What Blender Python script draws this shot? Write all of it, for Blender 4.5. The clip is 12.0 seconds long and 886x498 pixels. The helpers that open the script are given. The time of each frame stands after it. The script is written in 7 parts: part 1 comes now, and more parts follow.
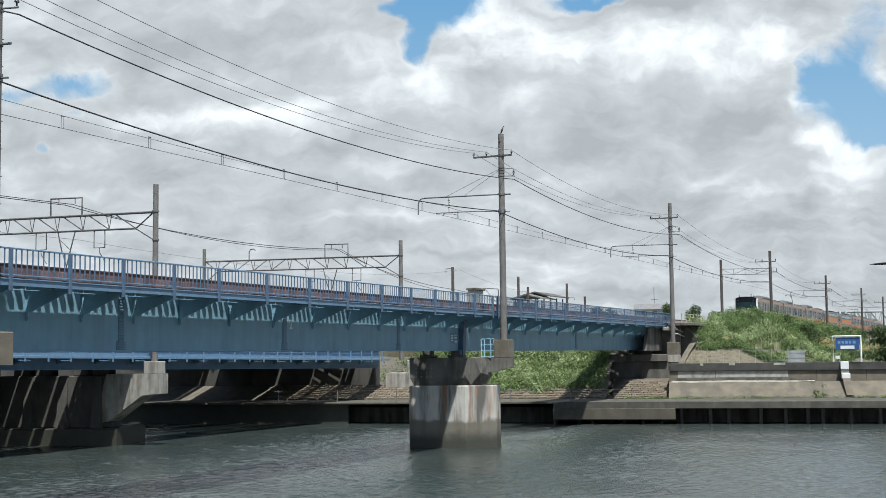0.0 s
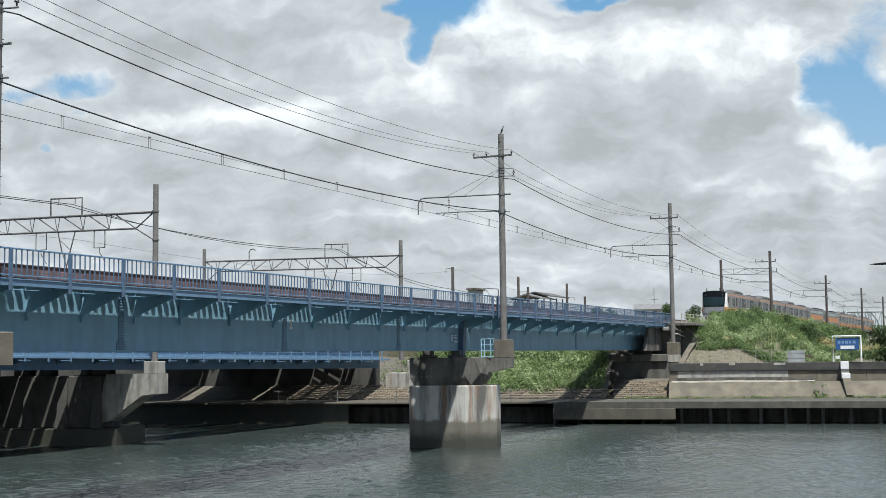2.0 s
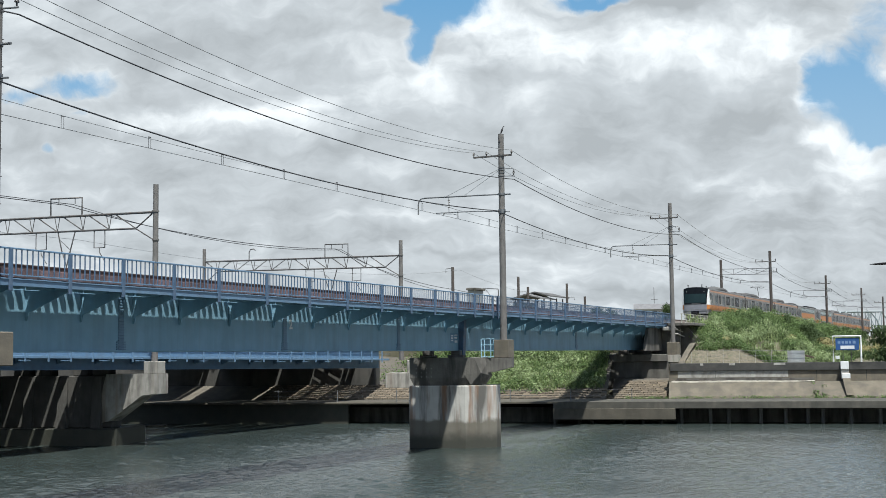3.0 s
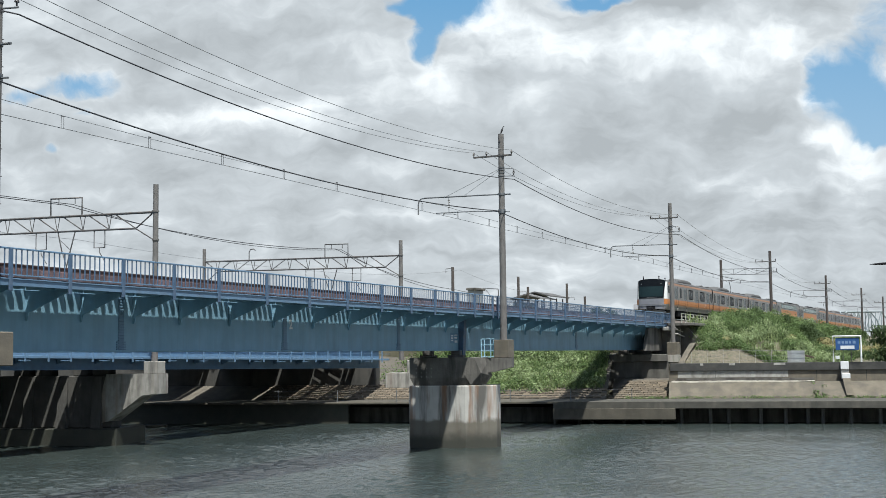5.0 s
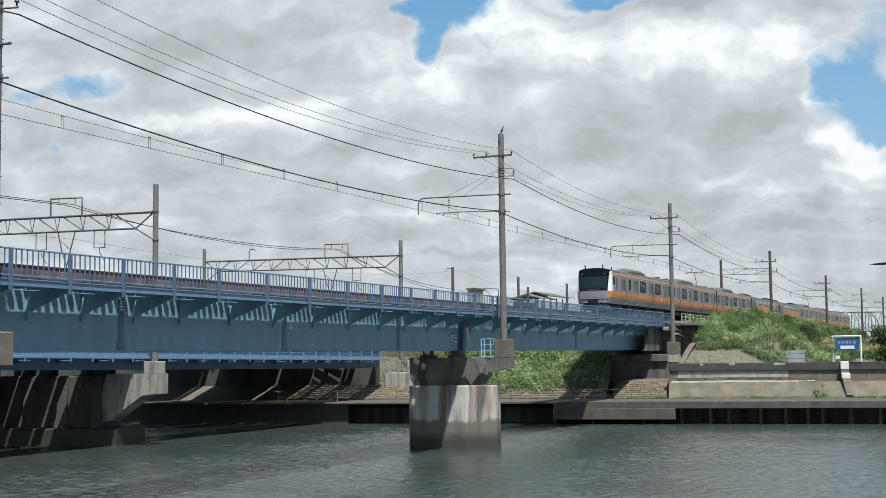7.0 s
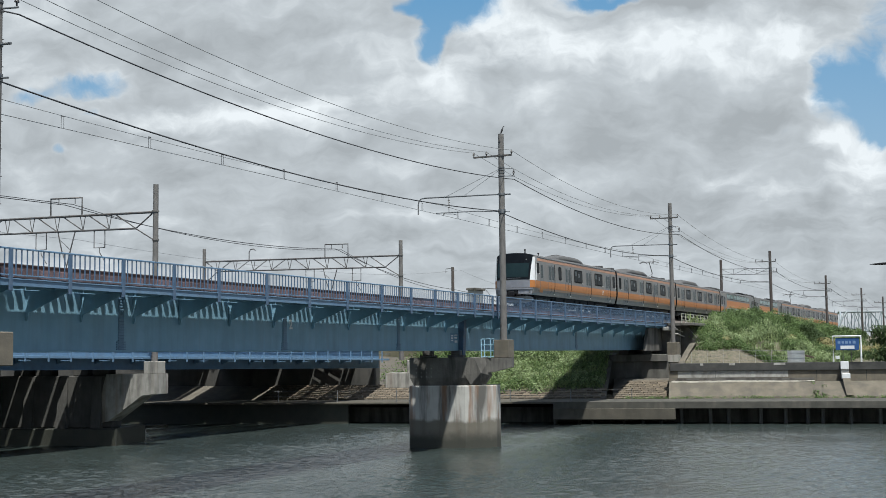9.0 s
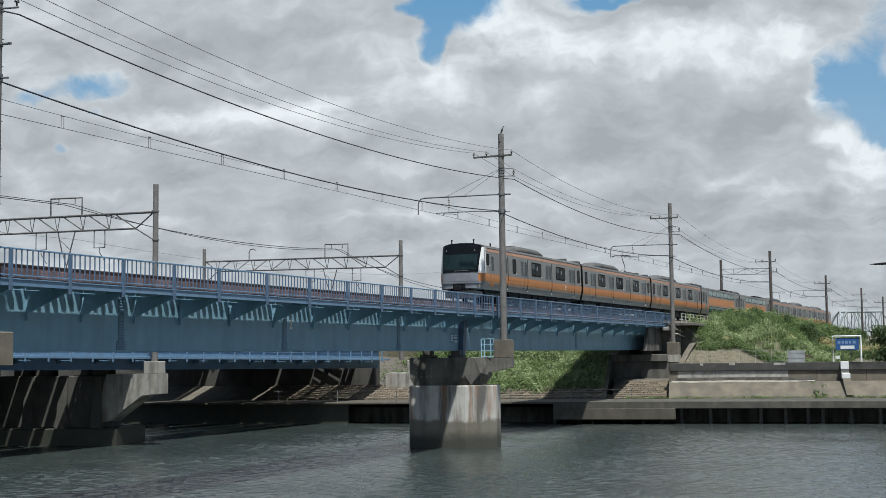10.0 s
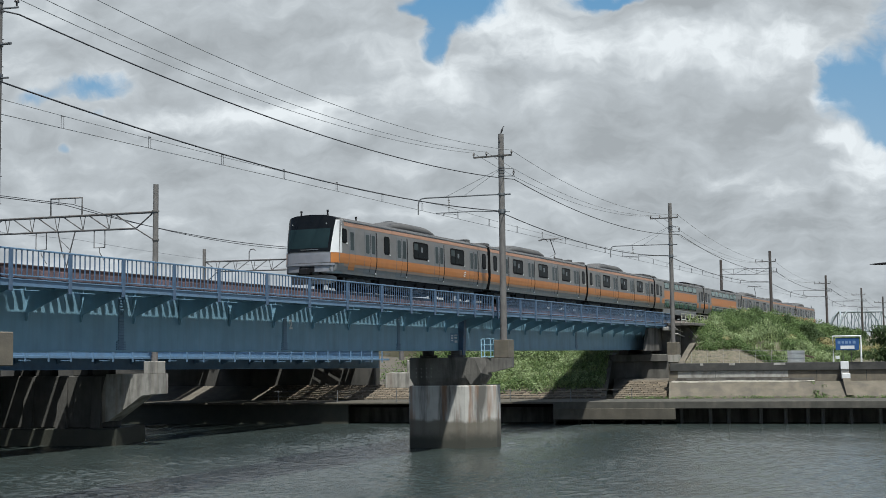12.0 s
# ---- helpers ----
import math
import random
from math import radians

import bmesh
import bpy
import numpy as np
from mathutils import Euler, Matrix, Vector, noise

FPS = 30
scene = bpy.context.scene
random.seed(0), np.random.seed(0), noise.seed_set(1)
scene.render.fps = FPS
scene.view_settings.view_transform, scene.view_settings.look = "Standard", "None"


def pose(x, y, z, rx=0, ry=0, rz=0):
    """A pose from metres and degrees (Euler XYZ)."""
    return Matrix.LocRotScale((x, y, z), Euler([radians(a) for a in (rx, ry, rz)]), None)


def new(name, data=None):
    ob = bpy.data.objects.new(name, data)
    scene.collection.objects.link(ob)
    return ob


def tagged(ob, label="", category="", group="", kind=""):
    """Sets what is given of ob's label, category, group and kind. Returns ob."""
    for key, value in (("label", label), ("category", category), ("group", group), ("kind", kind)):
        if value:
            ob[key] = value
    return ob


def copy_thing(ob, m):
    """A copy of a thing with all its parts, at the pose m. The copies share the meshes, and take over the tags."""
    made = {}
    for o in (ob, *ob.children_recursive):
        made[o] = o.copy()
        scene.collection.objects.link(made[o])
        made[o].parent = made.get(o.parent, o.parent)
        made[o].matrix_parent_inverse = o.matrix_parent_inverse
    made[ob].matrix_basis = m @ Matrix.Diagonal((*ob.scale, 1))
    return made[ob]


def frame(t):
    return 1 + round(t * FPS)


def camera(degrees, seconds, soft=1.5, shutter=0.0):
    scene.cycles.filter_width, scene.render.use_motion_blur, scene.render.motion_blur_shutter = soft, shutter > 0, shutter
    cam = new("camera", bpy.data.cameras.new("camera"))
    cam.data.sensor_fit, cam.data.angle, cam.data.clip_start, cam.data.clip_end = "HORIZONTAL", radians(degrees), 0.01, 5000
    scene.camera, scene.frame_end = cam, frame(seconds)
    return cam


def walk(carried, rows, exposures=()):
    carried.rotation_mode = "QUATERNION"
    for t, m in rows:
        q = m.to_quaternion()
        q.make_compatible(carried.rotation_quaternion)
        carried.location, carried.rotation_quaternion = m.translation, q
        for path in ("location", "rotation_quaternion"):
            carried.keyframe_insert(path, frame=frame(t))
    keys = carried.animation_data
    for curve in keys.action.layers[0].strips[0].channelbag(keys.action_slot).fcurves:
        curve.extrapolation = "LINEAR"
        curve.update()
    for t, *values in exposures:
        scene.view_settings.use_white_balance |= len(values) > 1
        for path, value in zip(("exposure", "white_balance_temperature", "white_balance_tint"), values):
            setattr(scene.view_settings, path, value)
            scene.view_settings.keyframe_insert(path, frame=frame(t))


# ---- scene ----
cam = camera(37.79, 12.0, soft=0.55)
# the camera rests on the near bank, 5.4 m over the water
EYE = pose(0, 0, 5.4) @ pose(0, 0, 0, 90 + 4.69, 0, 0) @ pose(0, 0, 0, 0, 0, -0.632)
walk(cam, [(0.0, EYE), (12.0, EYE)],
     exposures=[(0.0, 0.42, 6080, 6), (7.2, 0.40, 6080, 6), (8.8, 0.24, 6050, 6), (12.0, 0.13, 6050, 6)])

# ---- frames of reference ----
# track frame: x along the rails away from the camera, y across to the far side
TRK = pose(0, 0, 0, 0, 0, 90 - 24.04)
# shore frame: x along the far bank, y inland
SHR = pose(0, 104.5, 0, 0, 0, -12)
RAIL = 8.66          # rail head over the water
MID = 31.78          # middle of the track

# ---- light ----
world = bpy.data.worlds.new("world")
scene.world = world
world.use_nodes = True
wt = world.node_tree
wt.nodes.clear()
SUN_DIR = (TRK.to_3x3() @ Vector((-0.36, -0.31, 1.0))).normalized()
SUN_EL = math.asin(SUN_DIR.z)
sky = wt.nodes.new("ShaderNodeTexSky")
sky.sky_type = "NISHITA"
sky.sun_disc = False
sky.sun_elevation = SUN_EL
sky.sun_rotation = math.atan2(SUN_DIR.x, SUN_DIR.y)
sky.air_density, sky.dust_density = 1.2, 2.0
bg = wt.nodes.new("ShaderNodeBackground")
bg.inputs["Strength"].default_value = 0.074
wo = wt.nodes.new("ShaderNodeOutputWorld")
wt.links.new(sky.outputs[0], bg.inputs[0])
wt.links.new(bg.outputs[0], wo.inputs[0])

sun_data = bpy.data.lights.new("sun", "SUN")
sun_data.energy, sun_data.angle, sun_data.color = 5.0, radians(1.2), (1.0, 0.95, 0.87)
sun = new("sun", sun_data)
sun.matrix_world = Matrix.Translation((0, -40, 60)) @ SUN_DIR.to_track_quat("Z", "Y").to_matrix().to_4x4()


# ---- materials ----
def mat(name, c1, c2=None, scale=2.0, rough=0.7, metal=0.0, bump=0.0, bscale=None, stain=None, sscale=0.4,
        samount=0.5, streak=1.0, shi=0.7, vary=0.0, spec=0.5, detail=6.0,
        stain2=None, s2scale=1.0, s2amount=0.6, s2streak=8.0):
    """Two-scale procedural surface: grain between c1 and c2, stains or streaks of a third colour, fine relief."""
    m = bpy.data.materials.new(name)
    m.use_nodes = True
    nt = m.node_tree
    b = nt.nodes["Principled BSDF"]
    b.inputs["Roughness"].default_value = rough
    b.inputs["Metallic"].default_value = metal
    b.inputs["Specular IOR Level"].default_value = spec
    co = nt.nodes.new("ShaderNodeTexCoord")
    n1 = nt.nodes.new("ShaderNodeTexNoise")
    n1.inputs["Scale"].default_value, n1.inputs["Detail"].default_value = scale, detail
    nt.links.new(co.outputs["Object"], n1.inputs["Vector"])
    mx = nt.nodes.new("ShaderNodeMix")
    mx.data_type = "RGBA"
    rp = nt.nodes.new("ShaderNodeMapRange")
    rp.inputs[1].default_value, rp.inputs[2].default_value = 0.32, 0.68
    nt.links.new(n1.outputs["Fac"], rp.inputs[0])
    nt.links.new(rp.outputs[0], mx.inputs[0])
    mx.inputs[6].default_value = (*c1, 1)
    mx.inputs[7].default_value = (*(c2 or [v * 0.8 for v in c1]), 1)
    out = mx.outputs[2]
    if stain:
        mp = nt.nodes.new("ShaderNodeMapping")
        mp.inputs["Scale"].default_value = (1, 1, 1.0 / streak)
        nt.links.new(co.outputs["Object"], mp.inputs[0])
        n2 = nt.nodes.new("ShaderNodeTexNoise")
        n2.inputs["Scale"].default_value, n2.inputs["Detail"].default_value = sscale, 5.0
        n2.inputs["Roughness"].default_value = 0.62
        nt.links.new(mp.outputs[0], n2.inputs["Vector"])
        r2 = nt.nodes.new("ShaderNodeMapRange")
        r2.inputs[1].default_value, r2.inputs[2].default_value = 0.46, shi
        r2.inputs[4].default_value = samount
        nt.links.new(n2.outputs["Fac"], r2.inputs[0])
        m2 = nt.nodes.new("ShaderNodeMix")
        m2.data_type = "RGBA"
        nt.links.new(r2.outputs[0], m2.inputs[0])
        nt.links.new(out, m2.inputs[6])
        m2.inputs[7].default_value = (*stain, 1)
        out = m2.outputs[2]
    if stain2:
        mp = nt.nodes.new("ShaderNodeMapping")
        mp.inputs["Scale"].default_value = (1, 1, 1.0 / s2streak)
        mp.inputs["Location"].default_value = (5.3, 2.1, 0.7)
        nt.links.new(co.outputs["Object"], mp.inputs[0])
        n4 = nt.nodes.new("ShaderNodeTexNoise")
        n4.inputs["Scale"].default_value, n4.inputs["Detail"].default_value = s2scale, 4.0
        nt.links.new(mp.outputs[0], n4.inputs["Vector"])
        r4 = nt.nodes.new("ShaderNodeMapRange")
        r4.inputs[1].default_value, r4.inputs[2].default_value = 0.53, 0.66
        r4.inputs[4].default_value = s2amount
        nt.links.new(n4.outputs["Fac"], r4.inputs[0])
        m4 = nt.nodes.new("ShaderNodeMix")
        m4.data_type = "RGBA"
        nt.links.new(r4.outputs[0], m4.inputs[0])
        nt.links.new(out, m4.inputs[6])
        m4.inputs[7].default_value = (*stain2, 1)
        out = m4.outputs[2]
    if vary:
        oi = nt.nodes.new("ShaderNodeObjectInfo")
        gi = nt.nodes.new("ShaderNodeNewGeometry")
        ad = nt.nodes.new("ShaderNodeMath")
        ad.operation = "ADD"
        nt.links.new(oi.outputs["Random"], ad.inputs[0])
        nt.links.new(gi.outputs["Random Per Island"], ad.inputs[1])
        fr = nt.nodes.new("ShaderNodeMath")
        fr.operation = "FRACT"
        nt.links.new(ad.outputs[0], fr.inputs[0])
        mr = nt.nodes.new("ShaderNodeMapRange")
        mr.inputs[3].default_value, mr.inputs[4].default_value = 1 - vary, 1 + vary
        nt.links.new(fr.outputs[0], mr.inputs[0])
        hs = nt.nodes.new("ShaderNodeHueSaturation")
        nt.links.new(mr.outputs[0], hs.inputs["Value"])
        nt.links.new(out, hs.inputs["Color"])
        out = hs.outputs[0]
    nt.links.new(out, b.inputs["Base Color"])
    if bump:
        n3 = nt.nodes.new("ShaderNodeTexNoise")
        n3.inputs["Scale"].default_value, n3.inputs["Detail"].default_value = bscale or scale * 4, 5.0
        nt.links.new(co.outputs["Object"], n3.inputs["Vector"])
        bp = nt.nodes.new("ShaderNodeBump")
        bp.inputs["Strength"].default_value = 1.0
        bp.inputs["Distance"].default_value = bump
        nt.links.new(n3.outputs["Fac"], bp.inputs["Height"])
        nt.links.new(bp.outputs[0], b.inputs["Normal"])
    return m


def glow(name, color, power):
    m = bpy.data.materials.new(name)
    m.use_nodes = True
    b = m.node_tree.nodes["Principled BSDF"]
    b.inputs["Base Color"].default_value = (*color, 1)
    b.inputs["Emission Color"].default_value = (*color, 1)
    b.inputs["Emission Strength"].default_value = power
    return m


BLUE = mat("blue_bridge_paint", (0.232, 0.395, 0.505), (0.19, 0.335, 0.435), 1.2, 0.5, 0, 0.004, 6,
           stain=(0.15, 0.245, 0.305), sscale=1.3, samount=0.6, streak=9,
           stain2=(0.21, 0.31, 0.38), s2scale=2.6, s2amount=0.38, s2streak=25)
BLUE_L = mat("blue_rail_paint", (0.145, 0.245, 0.365), (0.12, 0.205, 0.315), 3, 0.45, 0, 0.002, 12,
             stain=(0.14, 0.16, 0.18), sscale=2.5, samount=0.35)
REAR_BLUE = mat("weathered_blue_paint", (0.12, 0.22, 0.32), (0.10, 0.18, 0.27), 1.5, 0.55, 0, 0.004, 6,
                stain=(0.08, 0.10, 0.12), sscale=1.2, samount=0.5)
CONC = mat("pier_concrete", (0.36, 0.345, 0.31), (0.26, 0.25, 0.225), 1.6, 0.9, 0, 0.012, 9,
           stain=(0.075, 0.07, 0.062), sscale=1.7, samount=0.6, streak=6, shi=0.62,
           stain2=(0.19, 0.13, 0.09), s2scale=2.2, s2amount=0.35, s2streak=16)
CONC_D = mat("old_concrete", (0.165, 0.155, 0.138), (0.11, 0.105, 0.095), 1.1, 0.92, 0, 0.015, 8,
             stain=(0.05, 0.047, 0.042), sscale=1.3, samount=0.8, streak=8, shi=0.6)
CONC_W = mat("quay_wall_concrete", (0.18, 0.156, 0.12), (0.132, 0.115, 0.087), 1.3, 0.92, 0, 0.012, 8,
             stain=(0.10, 0.092, 0.075), sscale=0.7, samount=0.75, streak=0.35,
             stain2=(0.09, 0.082, 0.07), s2scale=1.1, s2amount=0.5, s2streak=5)
CONC_L = mat("pale_concrete", (0.40, 0.39, 0.36), (0.29, 0.28, 0.255), 2.2, 0.9, 0, 0.006, 8,
             stain=(0.17, 0.16, 0.14), sscale=1.8, samount=0.75, streak=1.5)
POLE = mat("pole_concrete", (0.185, 0.176, 0.166), (0.132, 0.125, 0.118), 2.2, 0.88, 0, 0.004, 14,
           stain=(0.12, 0.11, 0.105), sscale=1.5, samount=0.6, streak=5)
STEEL = mat("grey_steelwork", (0.12, 0.12, 0.12), (0.08, 0.077, 0.074), 4, 0.6, 0.3, 0.002, 20,
            stain=(0.13, 0.09, 0.07), sscale=3, samount=0.5)
WIRE = mat("dark_cable", (0.06, 0.06, 0.065), (0.045, 0.045, 0.05), 6, 0.6)
WIRE_L = mat("weathered_copper_wire", (0.24, 0.245, 0.25), (0.19, 0.195, 0.20), 6, 0.55)
SLEEPER = mat("red_brown_sleeper", (0.145, 0.094, 0.097), (0.095, 0.062, 0.065), 3, 0.85, 0, 0.006, 14,
              stain=(0.17, 0.13, 0.125), sscale=2.0, samount=0.5, vary=0.35)
RAILS = mat("rusty_rail", (0.10, 0.062, 0.055), (0.07, 0.045, 0.042), 4, 0.7, 0.2, 0.001, 20)
POLE_D = mat("dark_weathered_pole", (0.085, 0.072, 0.066), (0.06, 0.05, 0.046), 2.2, 0.88, 0, 0.004, 14,
             stain=(0.12, 0.11, 0.10), sscale=1.2, samount=0.4, streak=5)
BLUE_P = mat("dark_blue_post_paint", (0.085, 0.14, 0.225), (0.065, 0.11, 0.18), 4, 0.5, 0, 0.002, 14,
             stain=(0.12, 0.14, 0.16), sscale=3, samount=0.4)
BLUE_S = mat("shaded_blue_rib_paint", (0.15, 0.25, 0.34), (0.12, 0.20, 0.28), 4, 0.5, 0, 0.002, 14)
WET_SHADE = mat("weedy_shaded_concrete", (0.045, 0.046, 0.036), (0.028, 0.03, 0.024), 3, 0.45, 0, 0.02, 10,
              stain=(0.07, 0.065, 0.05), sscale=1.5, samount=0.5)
QUAY = mat("quay_deck_concrete", (0.088, 0.084, 0.070), (0.060, 0.057, 0.048), 1.2, 0.92, 0, 0.012, 8,
           stain=(0.055, 0.052, 0.045), sscale=0.8, samount=0.8, streak=0.5, stain2=(0.15, 0.135, 0.11), s2scale=1.3, s2amount=0.4, s2streak=3)
COPING = mat("blackened_coping", (0.06, 0.059, 0.055), (0.04, 0.04, 0.038), 1.5, 0.9, 0, 0.01, 9,
             stain=(0.10, 0.095, 0.085), sscale=0.9, samount=0.5, streak=0.6)
PIERD = mat("dark_pier_concrete", (0.082, 0.078, 0.07), (0.055, 0.053, 0.048), 1.1, 0.92, 0, 0.015, 8,
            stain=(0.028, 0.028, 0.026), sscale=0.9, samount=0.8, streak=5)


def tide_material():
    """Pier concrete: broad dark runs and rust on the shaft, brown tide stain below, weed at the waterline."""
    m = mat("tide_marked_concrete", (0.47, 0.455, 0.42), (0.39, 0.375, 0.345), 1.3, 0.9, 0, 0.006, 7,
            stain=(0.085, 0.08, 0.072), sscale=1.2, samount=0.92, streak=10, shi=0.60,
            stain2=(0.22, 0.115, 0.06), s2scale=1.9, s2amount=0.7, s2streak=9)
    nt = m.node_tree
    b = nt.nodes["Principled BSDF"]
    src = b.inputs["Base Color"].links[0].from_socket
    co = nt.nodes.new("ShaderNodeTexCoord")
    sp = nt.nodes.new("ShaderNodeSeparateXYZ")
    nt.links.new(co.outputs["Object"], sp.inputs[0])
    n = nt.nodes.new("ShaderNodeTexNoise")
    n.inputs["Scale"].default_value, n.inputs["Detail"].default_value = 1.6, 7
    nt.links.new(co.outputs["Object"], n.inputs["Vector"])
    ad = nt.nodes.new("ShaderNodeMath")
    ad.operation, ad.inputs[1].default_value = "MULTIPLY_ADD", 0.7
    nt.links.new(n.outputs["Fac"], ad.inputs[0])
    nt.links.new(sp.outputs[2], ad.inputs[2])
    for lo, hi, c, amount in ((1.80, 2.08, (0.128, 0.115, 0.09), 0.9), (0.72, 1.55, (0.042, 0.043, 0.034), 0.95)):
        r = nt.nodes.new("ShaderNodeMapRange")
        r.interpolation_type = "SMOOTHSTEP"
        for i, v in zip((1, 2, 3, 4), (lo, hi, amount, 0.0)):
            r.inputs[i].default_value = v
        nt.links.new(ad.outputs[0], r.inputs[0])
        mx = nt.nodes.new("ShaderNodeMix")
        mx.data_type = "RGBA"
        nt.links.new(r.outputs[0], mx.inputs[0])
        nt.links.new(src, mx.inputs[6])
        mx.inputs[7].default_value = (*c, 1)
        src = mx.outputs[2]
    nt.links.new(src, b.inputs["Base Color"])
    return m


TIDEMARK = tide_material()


# ---- mesh helpers ----
class Build:
    """Collects boxes, prisms and tubes into one mesh."""

    def __init__(self):
        self.v, self.f, self.sm = [], [], []

    def add(self, vs, fs, smooth=False):
        k = len(self.v)
        self.v += [tuple(p) for p in vs]
        self.f += [tuple(i + k for i in f) for f in fs]
        self.sm += [smooth] * len(fs)
        return self

    def box(self, x0, x1, y0, y1, z0, z1):
        vs = [(x, y, z) for z in (z0, z1) for y in (y0, y1) for x in (x0, x1)]
        return self.add(vs, [(0, 2, 3, 1), (4, 5, 7, 6), (0, 1, 5, 4), (2, 6, 7, 3), (0, 4, 6, 2), (1, 3, 7, 5)])

    def bbox(self, x0, x1, y0, y1, z0, z1, r=0.02):
        """A box with chamfered edges."""
        vs, idx = [], {}
        X, Y, Z = (x0, x1), (y0, y1), (z0, z1)
        for i in (0, 1):
            for j in (0, 1):
                for k in (0, 1):
                    sx, sy, sz = (1, -1)[i] * r, (1, -1)[j] * r, (1, -1)[k] * r
                    for a, p in enumerate(((X[i], Y[j] + sy, Z[k] + sz), (X[i] + sx, Y[j], Z[k] + sz), (X[i] + sx, Y[j] + sy, Z[k]))):
                        idx[i, j, k, a] = len(vs)
                        vs.append(p)
        fs = []
        for i in (0, 1):
            q = [idx[i, 0, 0, 0], idx[i, 1, 0, 0], idx[i, 1, 1, 0], idx[i, 0, 1, 0]]
            fs.append(q if i else q[::-1])
            q = [idx[0, i, 0, 1], idx[1, i, 0, 1], idx[1, i, 1, 1], idx[0, i, 1, 1]]
            fs.append(q[::-1] if i else q)
            q = [idx[0, 0, i, 2], idx[1, 0, i, 2], idx[1, 1, i, 2], idx[0, 1, i, 2]]
            fs.append(q if i else q[::-1])
        for i in (0, 1):
            for j in (0, 1):
                fs.append([idx[i, j, 0, 0], idx[i, j, 1, 0], idx[i, j, 1, 1], idx[i, j, 0, 1]])
                fs.append([idx[i, 0, j, 0], idx[i, 1, j, 0], idx[i, 1, j, 2], idx[i, 0, j, 2]])
                fs.append([idx[0, i, j, 1], idx[1, i, j, 1], idx[1, i, j, 2], idx[0, i, j, 2]])
                for k in (0, 1):
                    fs.append([idx[i, j, k, 0], idx[i, j, k, 1], idx[i, j, k, 2]])
        return self.add(vs, fs)

    def prism(self, poly, a, b, axis="z"):
        """A polygon drawn out along an axis; poly is in the two other axes, in order."""
        n = len(poly)

        def put(p, h):
            return {"z": (p[0], p[1], h), "y": (p[0], h, p[1]), "x": (h, p[0], p[1])}[axis]
        vs = [put(p, a) for p in poly] + [put(p, b) for p in poly]
        fs = [tuple(range(n))[::-1], tuple(range(n, 2 * n))]
        fs += [(i, (i + 1) % n, n + (i + 1) % n, n + i) for i in range(n)]
        return self.add(vs, fs)

    def loft(self, rings, closed=True, caps=True, smooth=False):
        n = len(rings[0])
        vs = [p for r in rings for p in r]
        fs = []
        for j in range(len(rings) - 1):
            for i in range(n if closed else n - 1):
                a, b = j * n + i, j * n + (i + 1) % n
                fs.append((a, b, b + n, a + n))
        k = len(self.f)
        self.add(vs, fs, smooth)
        if caps and closed:
            m = len(vs)
            self.add(rings[0], [tuple(range(n))[::-1]])
            self.add(rings[-1], [tuple(range(n))])
        return self

    def tube(self, pts, r, n=6, r1=None, smooth=True):
        pts = [Vector(p) for p in pts]
        rings = []
        m = len(pts)
        for i, p in enumerate(pts):
            d = (pts[min(i + 1, m - 1)] - pts[max(i - 1, 0)]).normalized()
            ref = Vector((0, 0, 1)) if abs(d.z) < 0.95 else Vector((1, 0, 0))
            a = d.cross(ref).normalized()
            b = d.cross(a)
            rr = r if r1 is None else r + (r1 - r) * i / (m - 1)
            rings.append([tuple(p + (a * math.cos(t) + b * math.sin(t)) * rr) for t in (2 * math.pi * k / n for k in range(n))])
        return self.loft(rings, smooth=smooth)

    def mesh(self, name, material=None):
        me = bpy.data.meshes.new(name)
        me.from_pydata(self.v, [], self.f)
        me.polygons.foreach_set("use_smooth", self.sm)
        me.update()
        bm = bmesh.new()
        bm.from_mesh(me)
        bmesh.ops.recalc_face_normals(bm, faces=bm.faces)
        bm.to_mesh(me)
        bm.free()
        for mm in (material if isinstance(material, (list, tuple)) else [material]):
            if mm:
                me.materials.append(mm)
        return me


def thing(name, m, label, category, group="", kind=""):
    ob = new(name)
    ob.empty_display_size = 0.3
    ob.matrix_world = m
    return tagged(ob, label, category, group, kind)


def solid(name, build, material, m, label, category, group="", kind=""):
    ob = new(name, build.mesh(name, material))
    ob.matrix_world = m
    return tagged(ob, label, category, group, kind)


def part(name, build, material, parent, label="", at=None, kind=""):
    """One mesh under a thing or under a part; build may be a Build or a ready mesh."""
    ob = new(name, build.mesh(name, material) if isinstance(build, Build) else build)
    ob.parent = parent
    if at is not None:
        ob.matrix_basis = at
    return tagged(ob, label, kind=kind)


def line(a, b, n, sag=0.0):
    a, b = Vector(a), Vector(b)
    return [a.lerp(b, i / n) - Vector((0, 0, 4 * sag * (i / n) * (1 - i / n))) for i in range(n + 1)]


